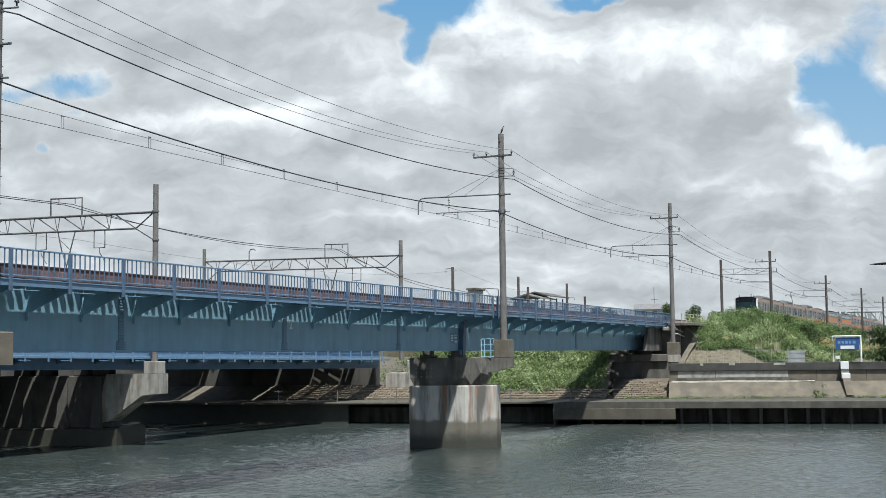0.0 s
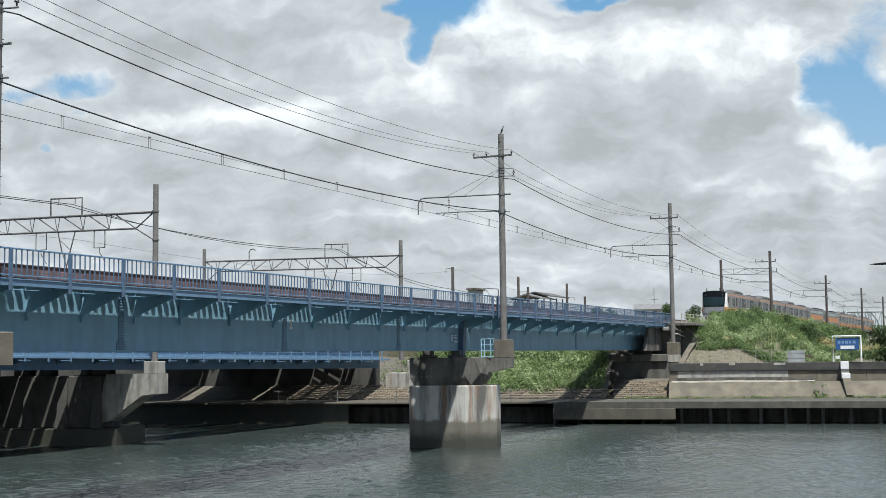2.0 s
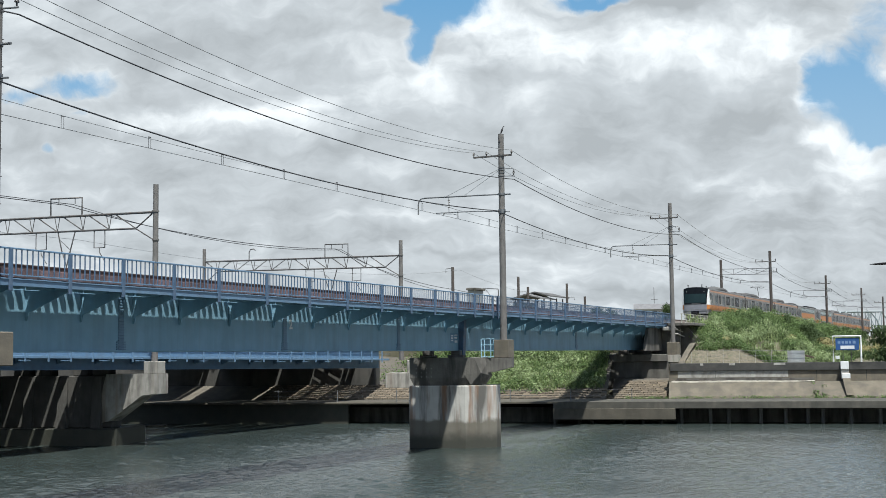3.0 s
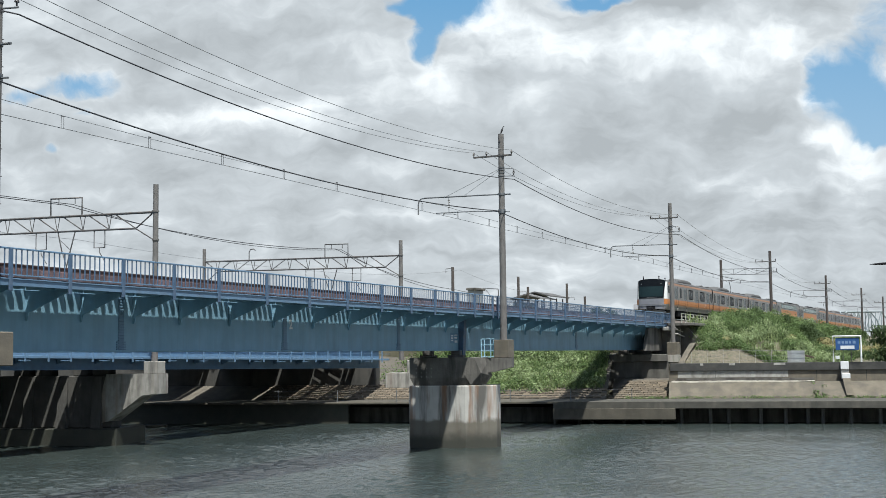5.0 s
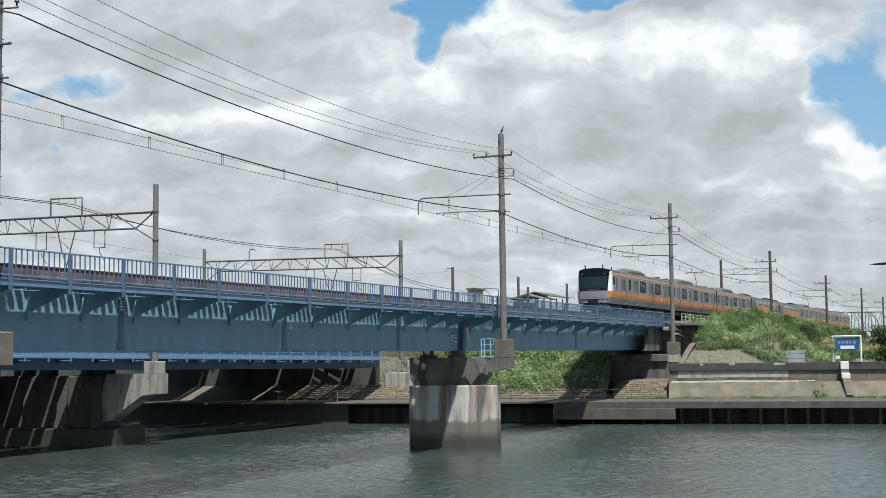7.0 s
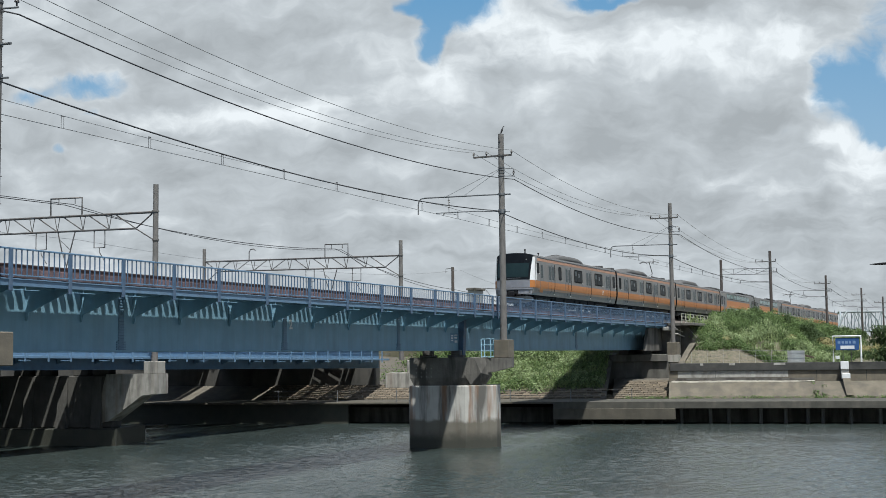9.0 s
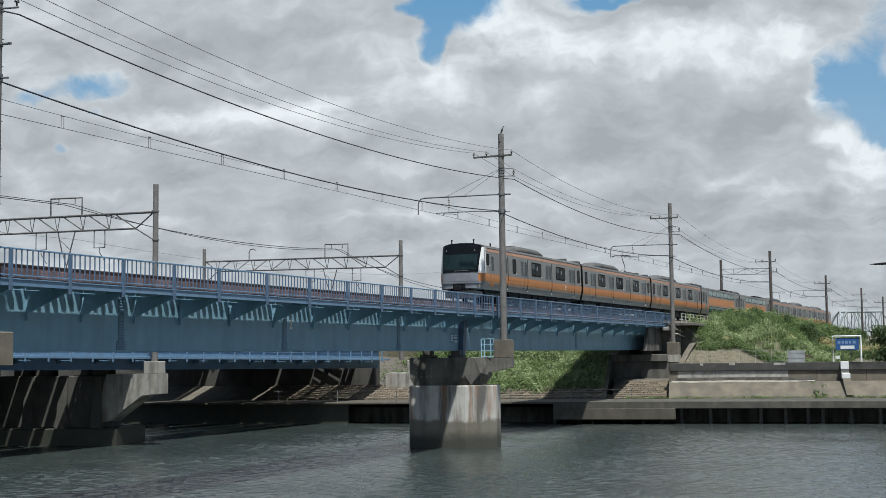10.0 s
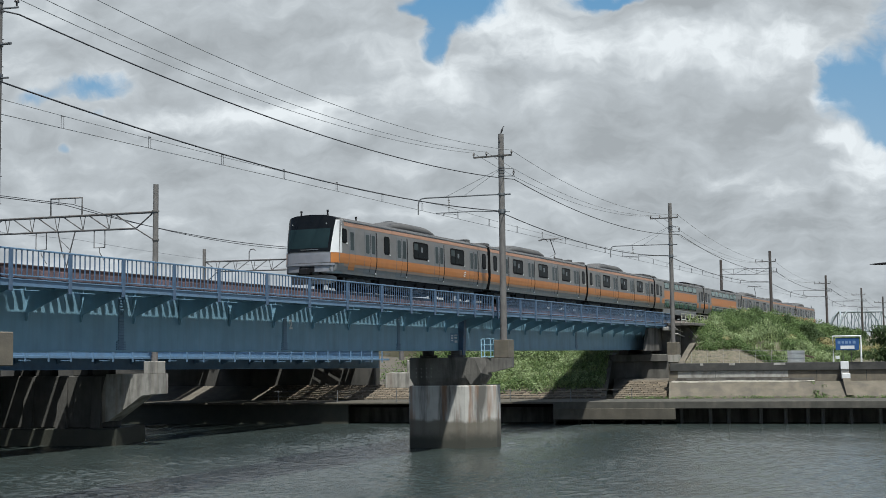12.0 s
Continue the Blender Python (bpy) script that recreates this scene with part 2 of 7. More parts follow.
# ---- sky and distance ----
def sky_material():
    m = bpy.data.materials.new("cloudy_sky")
    m.use_nodes = True
    nt = m.node_tree
    nt.nodes.clear()
    N, L = nt.nodes.new, nt.links.new

    def math_(op, a, b=None, clamp=False):
        n = N("ShaderNodeMath")
        n.operation, n.use_clamp = op, clamp
        for i, s in enumerate((a, b)):
            if s is None:
                continue
            if isinstance(s, (int, float)):
                n.inputs[i].default_value = s
            else:
                L(s, n.inputs[i])
        return n.outputs[0]

    def ranged(s, a, b, c, d, smooth=True):
        n = N("ShaderNodeMapRange")
        n.interpolation_type = "SMOOTHSTEP" if smooth else "LINEAR"
        for i, v in zip((1, 2, 3, 4), (a, b, c, d)):
            n.inputs[i].default_value = v
        L(s, n.inputs[0])
        return n.outputs[0]

    co = N("ShaderNodeTexCoord")
    sp = N("ShaderNodeSeparateXYZ")
    L(co.outputs["Object"], sp.inputs[0])
    u = math_("DIVIDE", sp.outputs[0], sp.outputs[1])
    w = math_("DIVIDE", sp.outputs[2], sp.outputs[1])

    def vec(a, b):
        c = N("ShaderNodeCombineXYZ")
        L(a, c.inputs[0])
        L(b, c.inputs[1])
        return c.outputs[0]

    def fbm(v, offset, scale, detail, rough, dist=0.0, col=False, flat=1.0):
        mp = N("ShaderNodeMapping")
        mp.inputs["Location"].default_value = offset
        mp.inputs["Scale"].default_value = (1, flat, 1)
        L(v, mp.inputs[0])
        n = N("ShaderNodeTexNoise")
        n.inputs["Scale"].default_value, n.inputs["Detail"].default_value = scale, detail
        n.inputs["Roughness"].default_value, n.inputs["Distortion"].default_value = rough, dist
        L(mp.outputs[0], n.inputs["Vector"])
        return n.outputs["Color"] if col else n.outputs["Fac"]

    def billows(v, scale, detail):
        """Rounded heaps at several sizes, 0 in the creases to 1 on the crowns."""
        n = N("ShaderNodeTexVoronoi")
        n.feature, n.normalize = "SMOOTH_F1", True
        n.inputs["Scale"].default_value, n.inputs["Detail"].default_value = scale, detail
        n.inputs["Roughness"].default_value, n.inputs["Smoothness"].default_value = 0.55, 0.6
        L(v, n.inputs["Vector"])
        return math_("SUBTRACT", 1.0, n.outputs["Distance"])

    def bent(uu, ww, scale, amount, detail, offset):
        """The same place, pushed about by a noise."""
        s = N("ShaderNodeSeparateXYZ")
        L(fbm(vec(uu, ww), offset, scale, detail, 0.62, 0.0, True), s.inputs[0])
        return (math_("ADD", uu, math_("MULTIPLY", math_("SUBTRACT", s.outputs[0], 0.5), amount)),
                math_("ADD", ww, math_("MULTIPLY", math_("SUBTRACT", s.outputs[1], 0.5), amount)))

    def total(uu, ww, rows):
        s = None
        for cx, cz, rx, rz, k in rows:
            a = math_("DIVIDE", math_("SUBTRACT", uu, cx), rx)
            b = math_("DIVIDE", math_("SUBTRACT", ww, cz), rz)
            d = math_("SQRT", math_("ADD", math_("MULTIPLY", a, a), math_("MULTIPLY", b, b)))
            d = math_("MULTIPLY", ranged(d, 0.0, 2.0, 1.0, 0.0), k)
            s = d if s is None else math_("ADD", s, d)
        return s

    u1, w1 = bent(u, w, 16.0, 0.040, 3, (2.2, 8.1, 0))
    u2, w2 = bent(u1, w1, 46.0, 0.015, 5, (6.2, 1.1, 0))
    heap = billows(vec(u2, w2), 22.0, 3.0)
    above = billows(vec(u2, math_("ADD", w2, 0.010)), 22.0, 3.0)
    wisp = fbm(vec(u1, w1), (4.4, 0.7, 0), 34.0, 9, 0.62)
    # blue gaps with frayed edges
    gap = total(u2, w2, GAPS)
    frayed = math_("ADD", math_("MULTIPLY", math_("SUBTRACT", wisp, 0.5), 0.9), math_("MULTIPLY", math_("SUBTRACT", heap, 0.6), 0.5))
    cover = ranged(math_("SUBTRACT", gap, frayed), 0.22, 0.84, 1.0, 0.0)
    # lit crowns and grey bases
    heads = math_("MULTIPLY", total(u2, w2, HEADS), ranged(wisp, 0.34, 0.66, 0.72, 1.15))
    bases = total(u1, w1, BASES)
    broad = ranged(fbm(vec(u1, w1), (7.3, 2.2, 0), 7.0, 5, 0.55, 0.0, False, 1.7), 0.3, 0.7, TONE_LO, TONE_HI, False)
    soft = math_("MULTIPLY", math_("SUBTRACT", fbm(vec(u1, w1), (1.3, 4.2, 0), 20.0, 9, 0.58, 0.0, False, 1.9), 0.5), 0.95)
    layer = math_("MULTIPLY", math_("SUBTRACT", fbm(vec(u1, w1), (0.4, 3.6, 0), 13.0, 7, 0.56, 0.0, False, 4.2), 0.5), ranged(w1, 0.07, 0.19, 1.1, 0.15))
    soft = math_("ADD", soft, layer)
    crisp = math_("MULTIPLY", math_("SUBTRACT", heap, above), math_("ADD", math_("MULTIPLY", heads, 1.3), 0.35))
    rim = math_("MULTIPLY", ranged(gap, 0.05, 0.4, 0.0, 1.0), 0.12)
    tone = math_("ADD", math_("ADD", broad, soft), math_("ADD", crisp, rim))
    tone = math_("SUBTRACT", math_("ADD", tone, math_("MULTIPLY", heads, 1.1)), bases)
    tone = math_("ADD", math_("MULTIPLY", math_("SUBTRACT", tone, 0.40), 1.28), 0.41, True)
    cr = N("ShaderNodeValToRGB")
    e = cr.color_ramp.elements
    e[0].position, e[0].color = 0.0, (0.465, 0.476, 0.482, 1)
    e[1].position, e[1].color = 1.0, (1.01, 1.01, 1.0, 1)
    k = cr.color_ramp.elements.new(0.45)
    k.color = (0.635, 0.648, 0.656, 1)
    L(tone, cr.inputs[0])
    bl = N("ShaderNodeValToRGB")
    e = bl.color_ramp.elements
    e[0].position, e[0].color = 0.0, (0.52, 0.66, 0.76, 1)
    e[1].position, e[1].color = 0.30, (0.16, 0.365, 0.605, 1)
    L(w, bl.inputs[0])
    mx = N("ShaderNodeMix")
    mx.data_type = "RGBA"
    L(cover, mx.inputs[0])
    L(bl.outputs[0], mx.inputs[6])
    L(cr.outputs[0], mx.inputs[7])
    em = N("ShaderNodeEmission")
    em.inputs["Strength"].default_value = 0.775
    L(mx.outputs[2], em.inputs[0])
    o = N("ShaderNodeOutputMaterial")
    L(em.outputs[0], o.inputs[0])
    return m


# centre, half-size and weight of the gaps, lit heads and grey bases, as slopes to the side and upwards
GAPS = [(0, 0.275, 0.0288, 0.0175, 1.15), (-0.017, 0.249, 0.0105, 0.0157, 1.1), (-0.035, 0.271, 0.0109, 0.0079, 0.6),
        (0.116, 0.281, 0.0349, 0.007, 1), (0.322, 0.192, 0.0323, 0.0201, 1.2), (0.291, 0.213, 0.0105, 0.0131, 0.9),
        (0.319, 0.228, 0.0218, 0.0157, 0.8), (0.343, 0.168, 0.0192, 0.0122, 1), (0.334, 0.262, 0.0192, 0.0192, 0.55),
        (-0.279, 0.214, 0.0218, 0.0105, 0.72), (-0.315, 0.207, 0.0262, 0.0079, 0.6), (-0.341, 0.199, 0.0175, 0.007, 0.55),
        (-0.289, 0.189, 0.0061, 0.0061, 0.55), (-0.31, 0.162, 0.007, 0.0044, 0.6), (0.251, 0.169, 0.0148, 0.0039, 0.3)]
HEADS = [(-0.004, 0.216, 0.0192, 0.0148, 0.42), (0.033, 0.256, 0.0245, 0.0227, 0.48), (0.073, 0.244, 0.0288, 0.0192, 0.34),
         (0.133, 0.239, 0.0524, 0.0175, 0.36), (0.208, 0.238, 0.048, 0.0192, 0.34), (0.262, 0.24, 0.0262, 0.021, 0.4),
         (0.288, 0.194, 0.0105, 0.007, 0.45), (-0.241, 0.189, 0.0262, 0.0079, 0.44), (-0.182, 0.189, 0.0332, 0.0096, 0.46),
         (-0.122, 0.194, 0.0279, 0.0105, 0.44), (0.288, 0.163, 0.0131, 0.007, 0.55), (0.315, 0.141, 0.0192, 0.0148, 0.55),
         (0.203, 0.135, 0.0218, 0.0079, 0.22), (0.24, 0.122, 0.0201, 0.007, 0.24), (-0.04, 0.223, 0.0236, 0.0201, 0.28),
         (-0.318, 0.148, 0.0306, 0.0105, 0.18), (-0.133, 0.084, 0.1135, 0.007, 0.14), (0.053, 0.202, 0.0306, 0.0105, 0.16)]
BASES = [(0.176, 0.18, 0.0786, 0.0131, 0.26), (0.1, 0.154, 0.0524, 0.0105, 0.3), (0.247, 0.184, 0.0262, 0.0096, 0.14),
         (0.165, 0.274, 0.0262, 0.0079, 0.36), (-0.217, 0.243, 0.048, 0.0096, 0.12), (-0.32, 0.246, 0.0218, 0.0131, 0.12),
         (-0.098, 0.162, 0.0437, 0.0114, 0.22), (-0.243, 0.143, 0.0524, 0.0096, 0.12), (-0.036, 0.131, 0.0568, 0.0079, 0.14),
         (0.209, 0.097, 0.0655, 0.0044, 0.14), (0.016, 0.08, 0.0873, 0.0039, 0.12), (0.095, 0.123, 0.048, 0.0052, 0.1),
         (-0.16, 0.267, 0.0393, 0.0087, 0.08), (0.314, 0.099, 0.0262, 0.0035, 0.12)]
TONE_LO, TONE_HI = 0.20, 0.50


def sky_backdrop():
    R = 2600.0
    b = Build()
    na, ne = 60, 26
    rings = [[(R * math.cos(el) * math.sin(az), R * math.cos(el) * math.cos(az), R * math.sin(el))
              for az in (radians(-62 + 124 * i / na) for i in range(na + 1))]
             for el in (radians(-1.5 + 50 * j / ne) for j in range(ne + 1))]
    b.loft(rings, closed=False, caps=False, smooth=True)
    return solid("backdrop", b, sky_material(), Matrix.Translation((0, 0, 5.4)),
                 "broken white and grey cumulus over pale blue sky", "sky", kind="structure")


SKY = sky_backdrop()

# ---- ground and water ----
GRASSY = mat("rough_ground", (0.135, 0.125, 0.08), (0.09, 0.088, 0.052), 0.6, 0.95, 0, 0.05, 3,
             stain=(0.22, 0.19, 0.13), sscale=0.25, samount=0.6)


def make_ground():
    b = Build()
    prof = [(-3000, 32), (-330, 30), (-215, 3.8), (-160, 3.6), (-112, 3.5), (-108, -2.5), (1.6, -2.5), (1.6, 1.1), (5.45, 1.1)]
    left = prof + [(14.5, 2.6), (3000, 4.6)]
    right = prof + [(5.5, 4.2), (3000, 4.6)]
    cols = [(-3000, left), (-60, left), (17.55, left), (17.7, right), (60, right), (3000, right)]
    rings = [[(u, v, z) for v, z in p] for u, p in cols]
    b.loft(rings, closed=False, caps=False)
    return solid("ground", b, GRASSY, SHR, "grassy bank and riverbed reaching to the horizon", "ground", kind="structure")


make_ground()


def water_material():
    m = bpy.data.materials.new("river_water")
    m.use_nodes = True
    nt = m.node_tree
    b = nt.nodes["Principled BSDF"]
    b.inputs["Base Color"].default_value = (0.034, 0.044, 0.041, 1)
    b.inputs["IOR"].default_value = 1.38
    co = nt.nodes.new("ShaderNodeTexCoord")
    last = None
    for scale, dist, st in ((4.5, 0.03, (1.0, 1.15, 1)), (11.0, 0.010, (1.0, 1.15, 1))):
        mp = nt.nodes.new("ShaderNodeMapping")
        mp.inputs["Scale"].default_value = st
        mp.inputs["Rotation"].default_value = (0, 0, 0.35)
        nt.links.new(co.outputs["Object"], mp.inputs[0])
        n = nt.nodes.new("ShaderNodeTexNoise")
        n.inputs["Scale"].default_value, n.inputs["Detail"].default_value = scale, 2.5
        n.inputs["Distortion"].default_value = 0.5
        nt.links.new(mp.outputs[0], n.inputs["Vector"])
        bp = nt.nodes.new("ShaderNodeBump")
        bp.inputs["Distance"].default_value = dist
        bp.inputs["Strength"].default_value = 1.0
        nt.links.new(n.outputs["Fac"], bp.inputs["Height"])
        if last:
            nt.links.new(last, bp.inputs["Normal"])
        last = bp.outputs[0]
    nt.links.new(last, b.inputs["Normal"])
    # wind patches
    n = nt.nodes.new("ShaderNodeTexNoise")
    n.inputs["Scale"].default_value, n.inputs["Detail"].default_value = 0.09, 3
    nt.links.new(co.outputs["Object"], n.inputs["Vector"])
    mr = nt.nodes.new("ShaderNodeMapRange")
    mr.inputs[1].default_value, mr.inputs[2].default_value = 0.35, 0.65
    mr.inputs[3].default_value, mr.inputs[4].default_value = 0.11, 0.19
    nt.links.new(n.outputs["Fac"], mr.inputs[0])
    nt.links.new(mr.outputs[0], b.inputs["Roughness"])
    return m


WATER = water_material()


def make_water():
    """A level sheet, and wind ripples on the reach before the far bank."""
    rnd = random.Random(21)
    nu, nv = 560, 480
    R, W = np.meshgrid(np.linspace(0, 1, nv), np.linspace(-1, 1, nu), indexing="ij")
    X = W * (0.37 * (46 + 64 * R) + 3)
    Y = 46 + (104.5 + (1.75 - 0.2079 * X) / 0.9781 - 46) * R ** 1.15
    H = np.zeros_like(X)
    n = 56
    for i in range(n):
        length = 0.32 * (1.1 / 0.32) ** rnd.random()
        a = radians(-70 + rnd.gauss(0, 36))
        k = 2 * math.pi / length
        H += SLOPE * math.sqrt(2.0 / n) / k * np.sin(k * (math.cos(a) * X + math.sin(a) * Y) + rnd.uniform(0, 6.283))
    gust = 0.5 * np.sin(0.21 * X + 0.34 * Y + 1.0) * np.sin(0.13 * X - 0.29 * Y) + 0.35 * np.sin(0.47 * X + 0.1 * Y + 2.0) * np.sin(0.38 * Y)
    H *= 1.0 + 0.8 * gust
    verts = list(zip(X.ravel().tolist(), Y.ravel().tolist(), H.ravel().tolist()))
    faces = [(j * nu + i, j * nu + i + 1, (j + 1) * nu + i + 1, (j + 1) * nu + i) for j in range(nv - 1) for i in range(nu - 1)]
    k = len(verts)
    verts += [tuple(SHR @ Vector(p)) for p in ((-1500, -112, -0.15), (1500, -112, -0.15), (1500, 1.7, -0.15), (-1500, 1.7, -0.15))]
    faces.append((k, k + 1, k + 2, k + 3))
    me = bpy.data.meshes.new("water")
    me.from_pydata(verts, [], faces)
    me.polygons.foreach_set("use_smooth", [True] * len(faces))
    me.update()
    me.materials.append(WATER)
    return tagged(new("water", me), "dark green rippled river water", "river", kind="structure")


SLOPE = 0.115         # mean steepness of the ripples
RIVER = make_water()


# ---- the blue girder bridge ----
WEB = 30.80          # near girder's web
EDGE = 28.85         # outer edge of the walkway
TOP = 8.90           # handrail
S_MID = 72.2         # joint between the two spans
POSTS_A = [28.6, 31.4, 34.18, 36.98, 39.98, 42.93, 46.49, 50.03, 53.57, 57.15, 60.53, 63.5, 66.59, 69.06, 71.86]
POSTS_B = [72.65, 76.55, 79.35, 82.36, 85.33, 88.94, 92.66, 96.14, 99.94, 103.16, 106.12, 109.24, 111.93, 114.7]


def girder(s0, s1, o, z0, z1):
    """A riveted plate girder: web, flanges and edge angles."""
    b = Build()
    b.box(s0, s1, o - 0.012, o + 0.012, z0 + 0.03, z1 - 0.03)
    b.bbox(s0, s1, o - 0.085, o + 0.21, z1 - 0.035, z1, 0.006)
    b.bbox(s0, s1, o - 0.21, o + 0.21, z0, z0 + 0.035, 0.006)
    b.box(s0, s1, o - 0.13, o - 0.012, z0 + 0.035, z0 + 0.05)
    return b


def splice(o, z0, z1):
    """A bolted cover strip on the web, with its rows of bolt heads."""
    b = Build()
    b.box(-0.17, 0.17, o - 0.026, o - 0.012, z0, z1)
    n = int((z1 - z0) / 0.105)
    for i in range(n):
        z = z0 + 0.05 + i * 0.105
        b.bbox(-0.15, 0.15, o - 0.055, o - 0.026, z - 0.024, z + 0.024, 0.006)
    for i in range(4):
        z = z0 + 0.04 + i * 0.09
        b.bbox(-0.27, 0.27, o - 0.05, o - 0.012, z - 0.022, z + 0.022, 0.006)
    return b


def make_span(s0, s1, posts, label, splices):
    z0, z1 = 5.66, 8.12
    span = thing("bridge_span", TRK, label, "bridge", "spans of the blue bridge")
    part("girder", girder(s0, s1, WEB, z0, z1), BLUE, span)
    part("girder", girder(s0, s1, 2 * MID - WEB, z0, z1), BLUE, span)
    cross = Build()
    cross.box(-0.05, 0.05, WEB + 0.02, 2 * MID - WEB - 0.02, z1 - 0.5, z1 - 0.1)
    cross.box(-0.05, 0.05, WEB + 0.02, 2 * MID - WEB - 0.02, z0 + 0.1, z0 + 0.25)
    cross.tube([(0, WEB + 0.05, z0 + 0.2), (0, 2 * MID - WEB - 0.05, z1 - 0.3)], 0.05, 4, smooth=False)
    me = cross.mesh("cross_frame", BLUE)
    for s in np.arange(s0 + 1.5, s1 - 1, 5.9):
        part("cross_frame", me, None, span, at=pose(s, 0, 0))
    for s in splices:
        part("splice_plate", splice(WEB, z0 + 0.05, 8.02), BLUE_S, span, at=pose(s, 0, 0))
    br = Build()
    tri = [(EDGE + 0.05, 7.78), (EDGE + 0.05, 7.66), (WEB - 0.16, 6.98), (WEB - 0.10, 6.72), (WEB - 0.02, 6.72), (WEB - 0.02, 7.78)]
    br.prism(tri, -0.03, 0.03, "x")
    br.box(-0.09, 0.09, EDGE + 0.05, WEB - 0.02, 7.775, 7.795)
    br.box(-0.045, 0.045, WEB - 0.035, WEB - 0.02, 6.74, 7.8)
    me = br.mesh("bracket", BLUE)
    for s in posts:
        part("bracket", me, None, span, at=pose(s + 0.1, 0, 0))
    st = Build()
    st.box(0.15, 1.35, EDGE + 0.02, EDGE + 0.05, 7.60, 7.622)
    st.box(0.70, 0.74, EDGE + 0.02, EDGE + 0.05, 7.62, 7.74)
    me = st.mesh("stay_bar", BLUE)
    for s in posts[:-1]:
        part("stay_bar", me, None, span, at=pose(s, 0, 0))
    wk = Build()
    wk.box(s0, s1, EDGE + 0.06, WEB - 0.27, 7.80, 7.85)
    wk.box(s0, s1, 29.5, 29.58, 7.70, 7.80)
    part("walkway", wk, BLUE, span, "blue-painted steel walkway plates")
    eb = Build()
    eb.bbox(s0, s1, EDGE, EDGE + 0.06, 7.72, 7.96, 0.008)
    eb.box(s0, s1, EDGE - 0.03, EDGE, 7.925, 7.95)
    part("edge_beam", eb, BLUE_L, span)
    sl = Build()
    sl.bbox(-0.105, 0.105, -1.34, 1.32, 8.14, 8.43, 0.012)
    me = sl.mesh("sleeper", SLEEPER)
    for i in range(int((s1 - s0) / 0.43)):
        part("sleeper", me, None, span, at=pose(s0 + 0.2 + i * 0.43, MID + random.uniform(-0.02, 0.02), 0))
    for y in (-0.56, 0.56):
        rb = Build()
        rb.box(s0, s1, MID + y - 0.033, MID + y + 0.033, 8.62, RAIL)
        rb.box(s0, s1, MID + y - 0.009, MID + y + 0.009, 8.465, 8.62)
        rb.box(s0, s1, MID + y - 0.065, MID + y + 0.065, 8.435, 8.465)
        part("rail", rb, RAILS, span)
    return span


def make_railing(s0, s1, posts, label, bars):
    fence = thing("bridge_railing", TRK, label, "railing", "railings of the blue bridge")
    p = Build()
    p.bbox(-0.075, 0.075, EDGE - 0.055, EDGE + 0.005, 7.56, TOP, 0.008)
    p.box(-0.02, 0.02, EDGE + 0.005, EDGE + 0.06, 7.6, TOP - 0.05)
    me = p.mesh("post", BLUE_P)
    for s in posts:
        part("post", me, None, fence, at=pose(s, 0, 0))
    r = Build()
    r.bbox(s0, s1, EDGE - 0.03, EDGE + 0.035, TOP - 0.03, TOP + 0.025, 0.01)
    part("handrail", r, BLUE_L, fence)
    for z in (8.06,):
        r = Build()
        r.bbox(s0, s1, EDGE - 0.02, EDGE + 0.02, z - 0.02, z + 0.02, 0.006)
        part("rail_bar", r, BLUE_L, fence)
    if bars:
        k = Build()
        k.box(-0.019, 0.019, EDGE - 0.013, EDGE + 0.013, 8.08, TOP - 0.03)
        me = k.mesh("baluster", BLUE_P)
        for a, c in zip(posts, posts[1:]):
            n = max(2, round((c - a) / 0.245))
            for i in range(1, n):
                part("baluster", me, None, fence, at=pose(a + (c - a) * i / n, 0, 0))
    else:
        for a, c in zip(posts, posts[1:]):
            k = Build()
            n = int((c - a) / 0.085)
            for i in range(1, n):
                x = a + (c - a) * i / n
                k.box(x - 0.009, x + 0.009, EDGE + 0.002, EDGE + 0.014, 8.06, TOP - 0.03)
            for i in range(1, 4):
                z = 8.06 + (TOP - 8.09) * i / 4
                k.box(a + 0.05, c - 0.05, EDGE - 0.006, EDGE + 0.001, z - 0.006, z + 0.006)
            part("mesh_panel", k, BLUE_P, fence, "dark blue wire mesh panel")
    return fence


make_span(24.0, S_MID - 0.05, POSTS_A, "blue steel plate-girder span with sleepers and side walkway", (39.36, 51.14, 62.97))
make_span(S_MID + 0.05, 114.9, POSTS_B, "blue steel plate-girder span reaching the far abutment", (93.5,))
make_railing(24.0, S_MID - 0.05, POSTS_A, "blue railing with upright bars along the walkway", True)
make_railing(S_MID + 0.05, 114.9, POSTS_B, "blue railing with wire mesh panels along the walkway", False)


# ---- river pier ----
def ring(poly, z, grow=0.0):
    cx = sum(p[0] for p in poly) / len(poly)
    cy = sum(p[1] for p in poly) / len(poly)
    out = []
    for x, y in poly:
        d = math.hypot(x - cx, y - cy)
        out.append((x + (x - cx) / d * grow, y + (y - cy) / d * grow, z))
    return out


PIER = [(-1.90, -1.28), (1.46, -1.62), (3.16, -0.60), (3.30, 0.31), (2.66, 1.13), (0.97, 1.54), (-1.90, 1.54)]


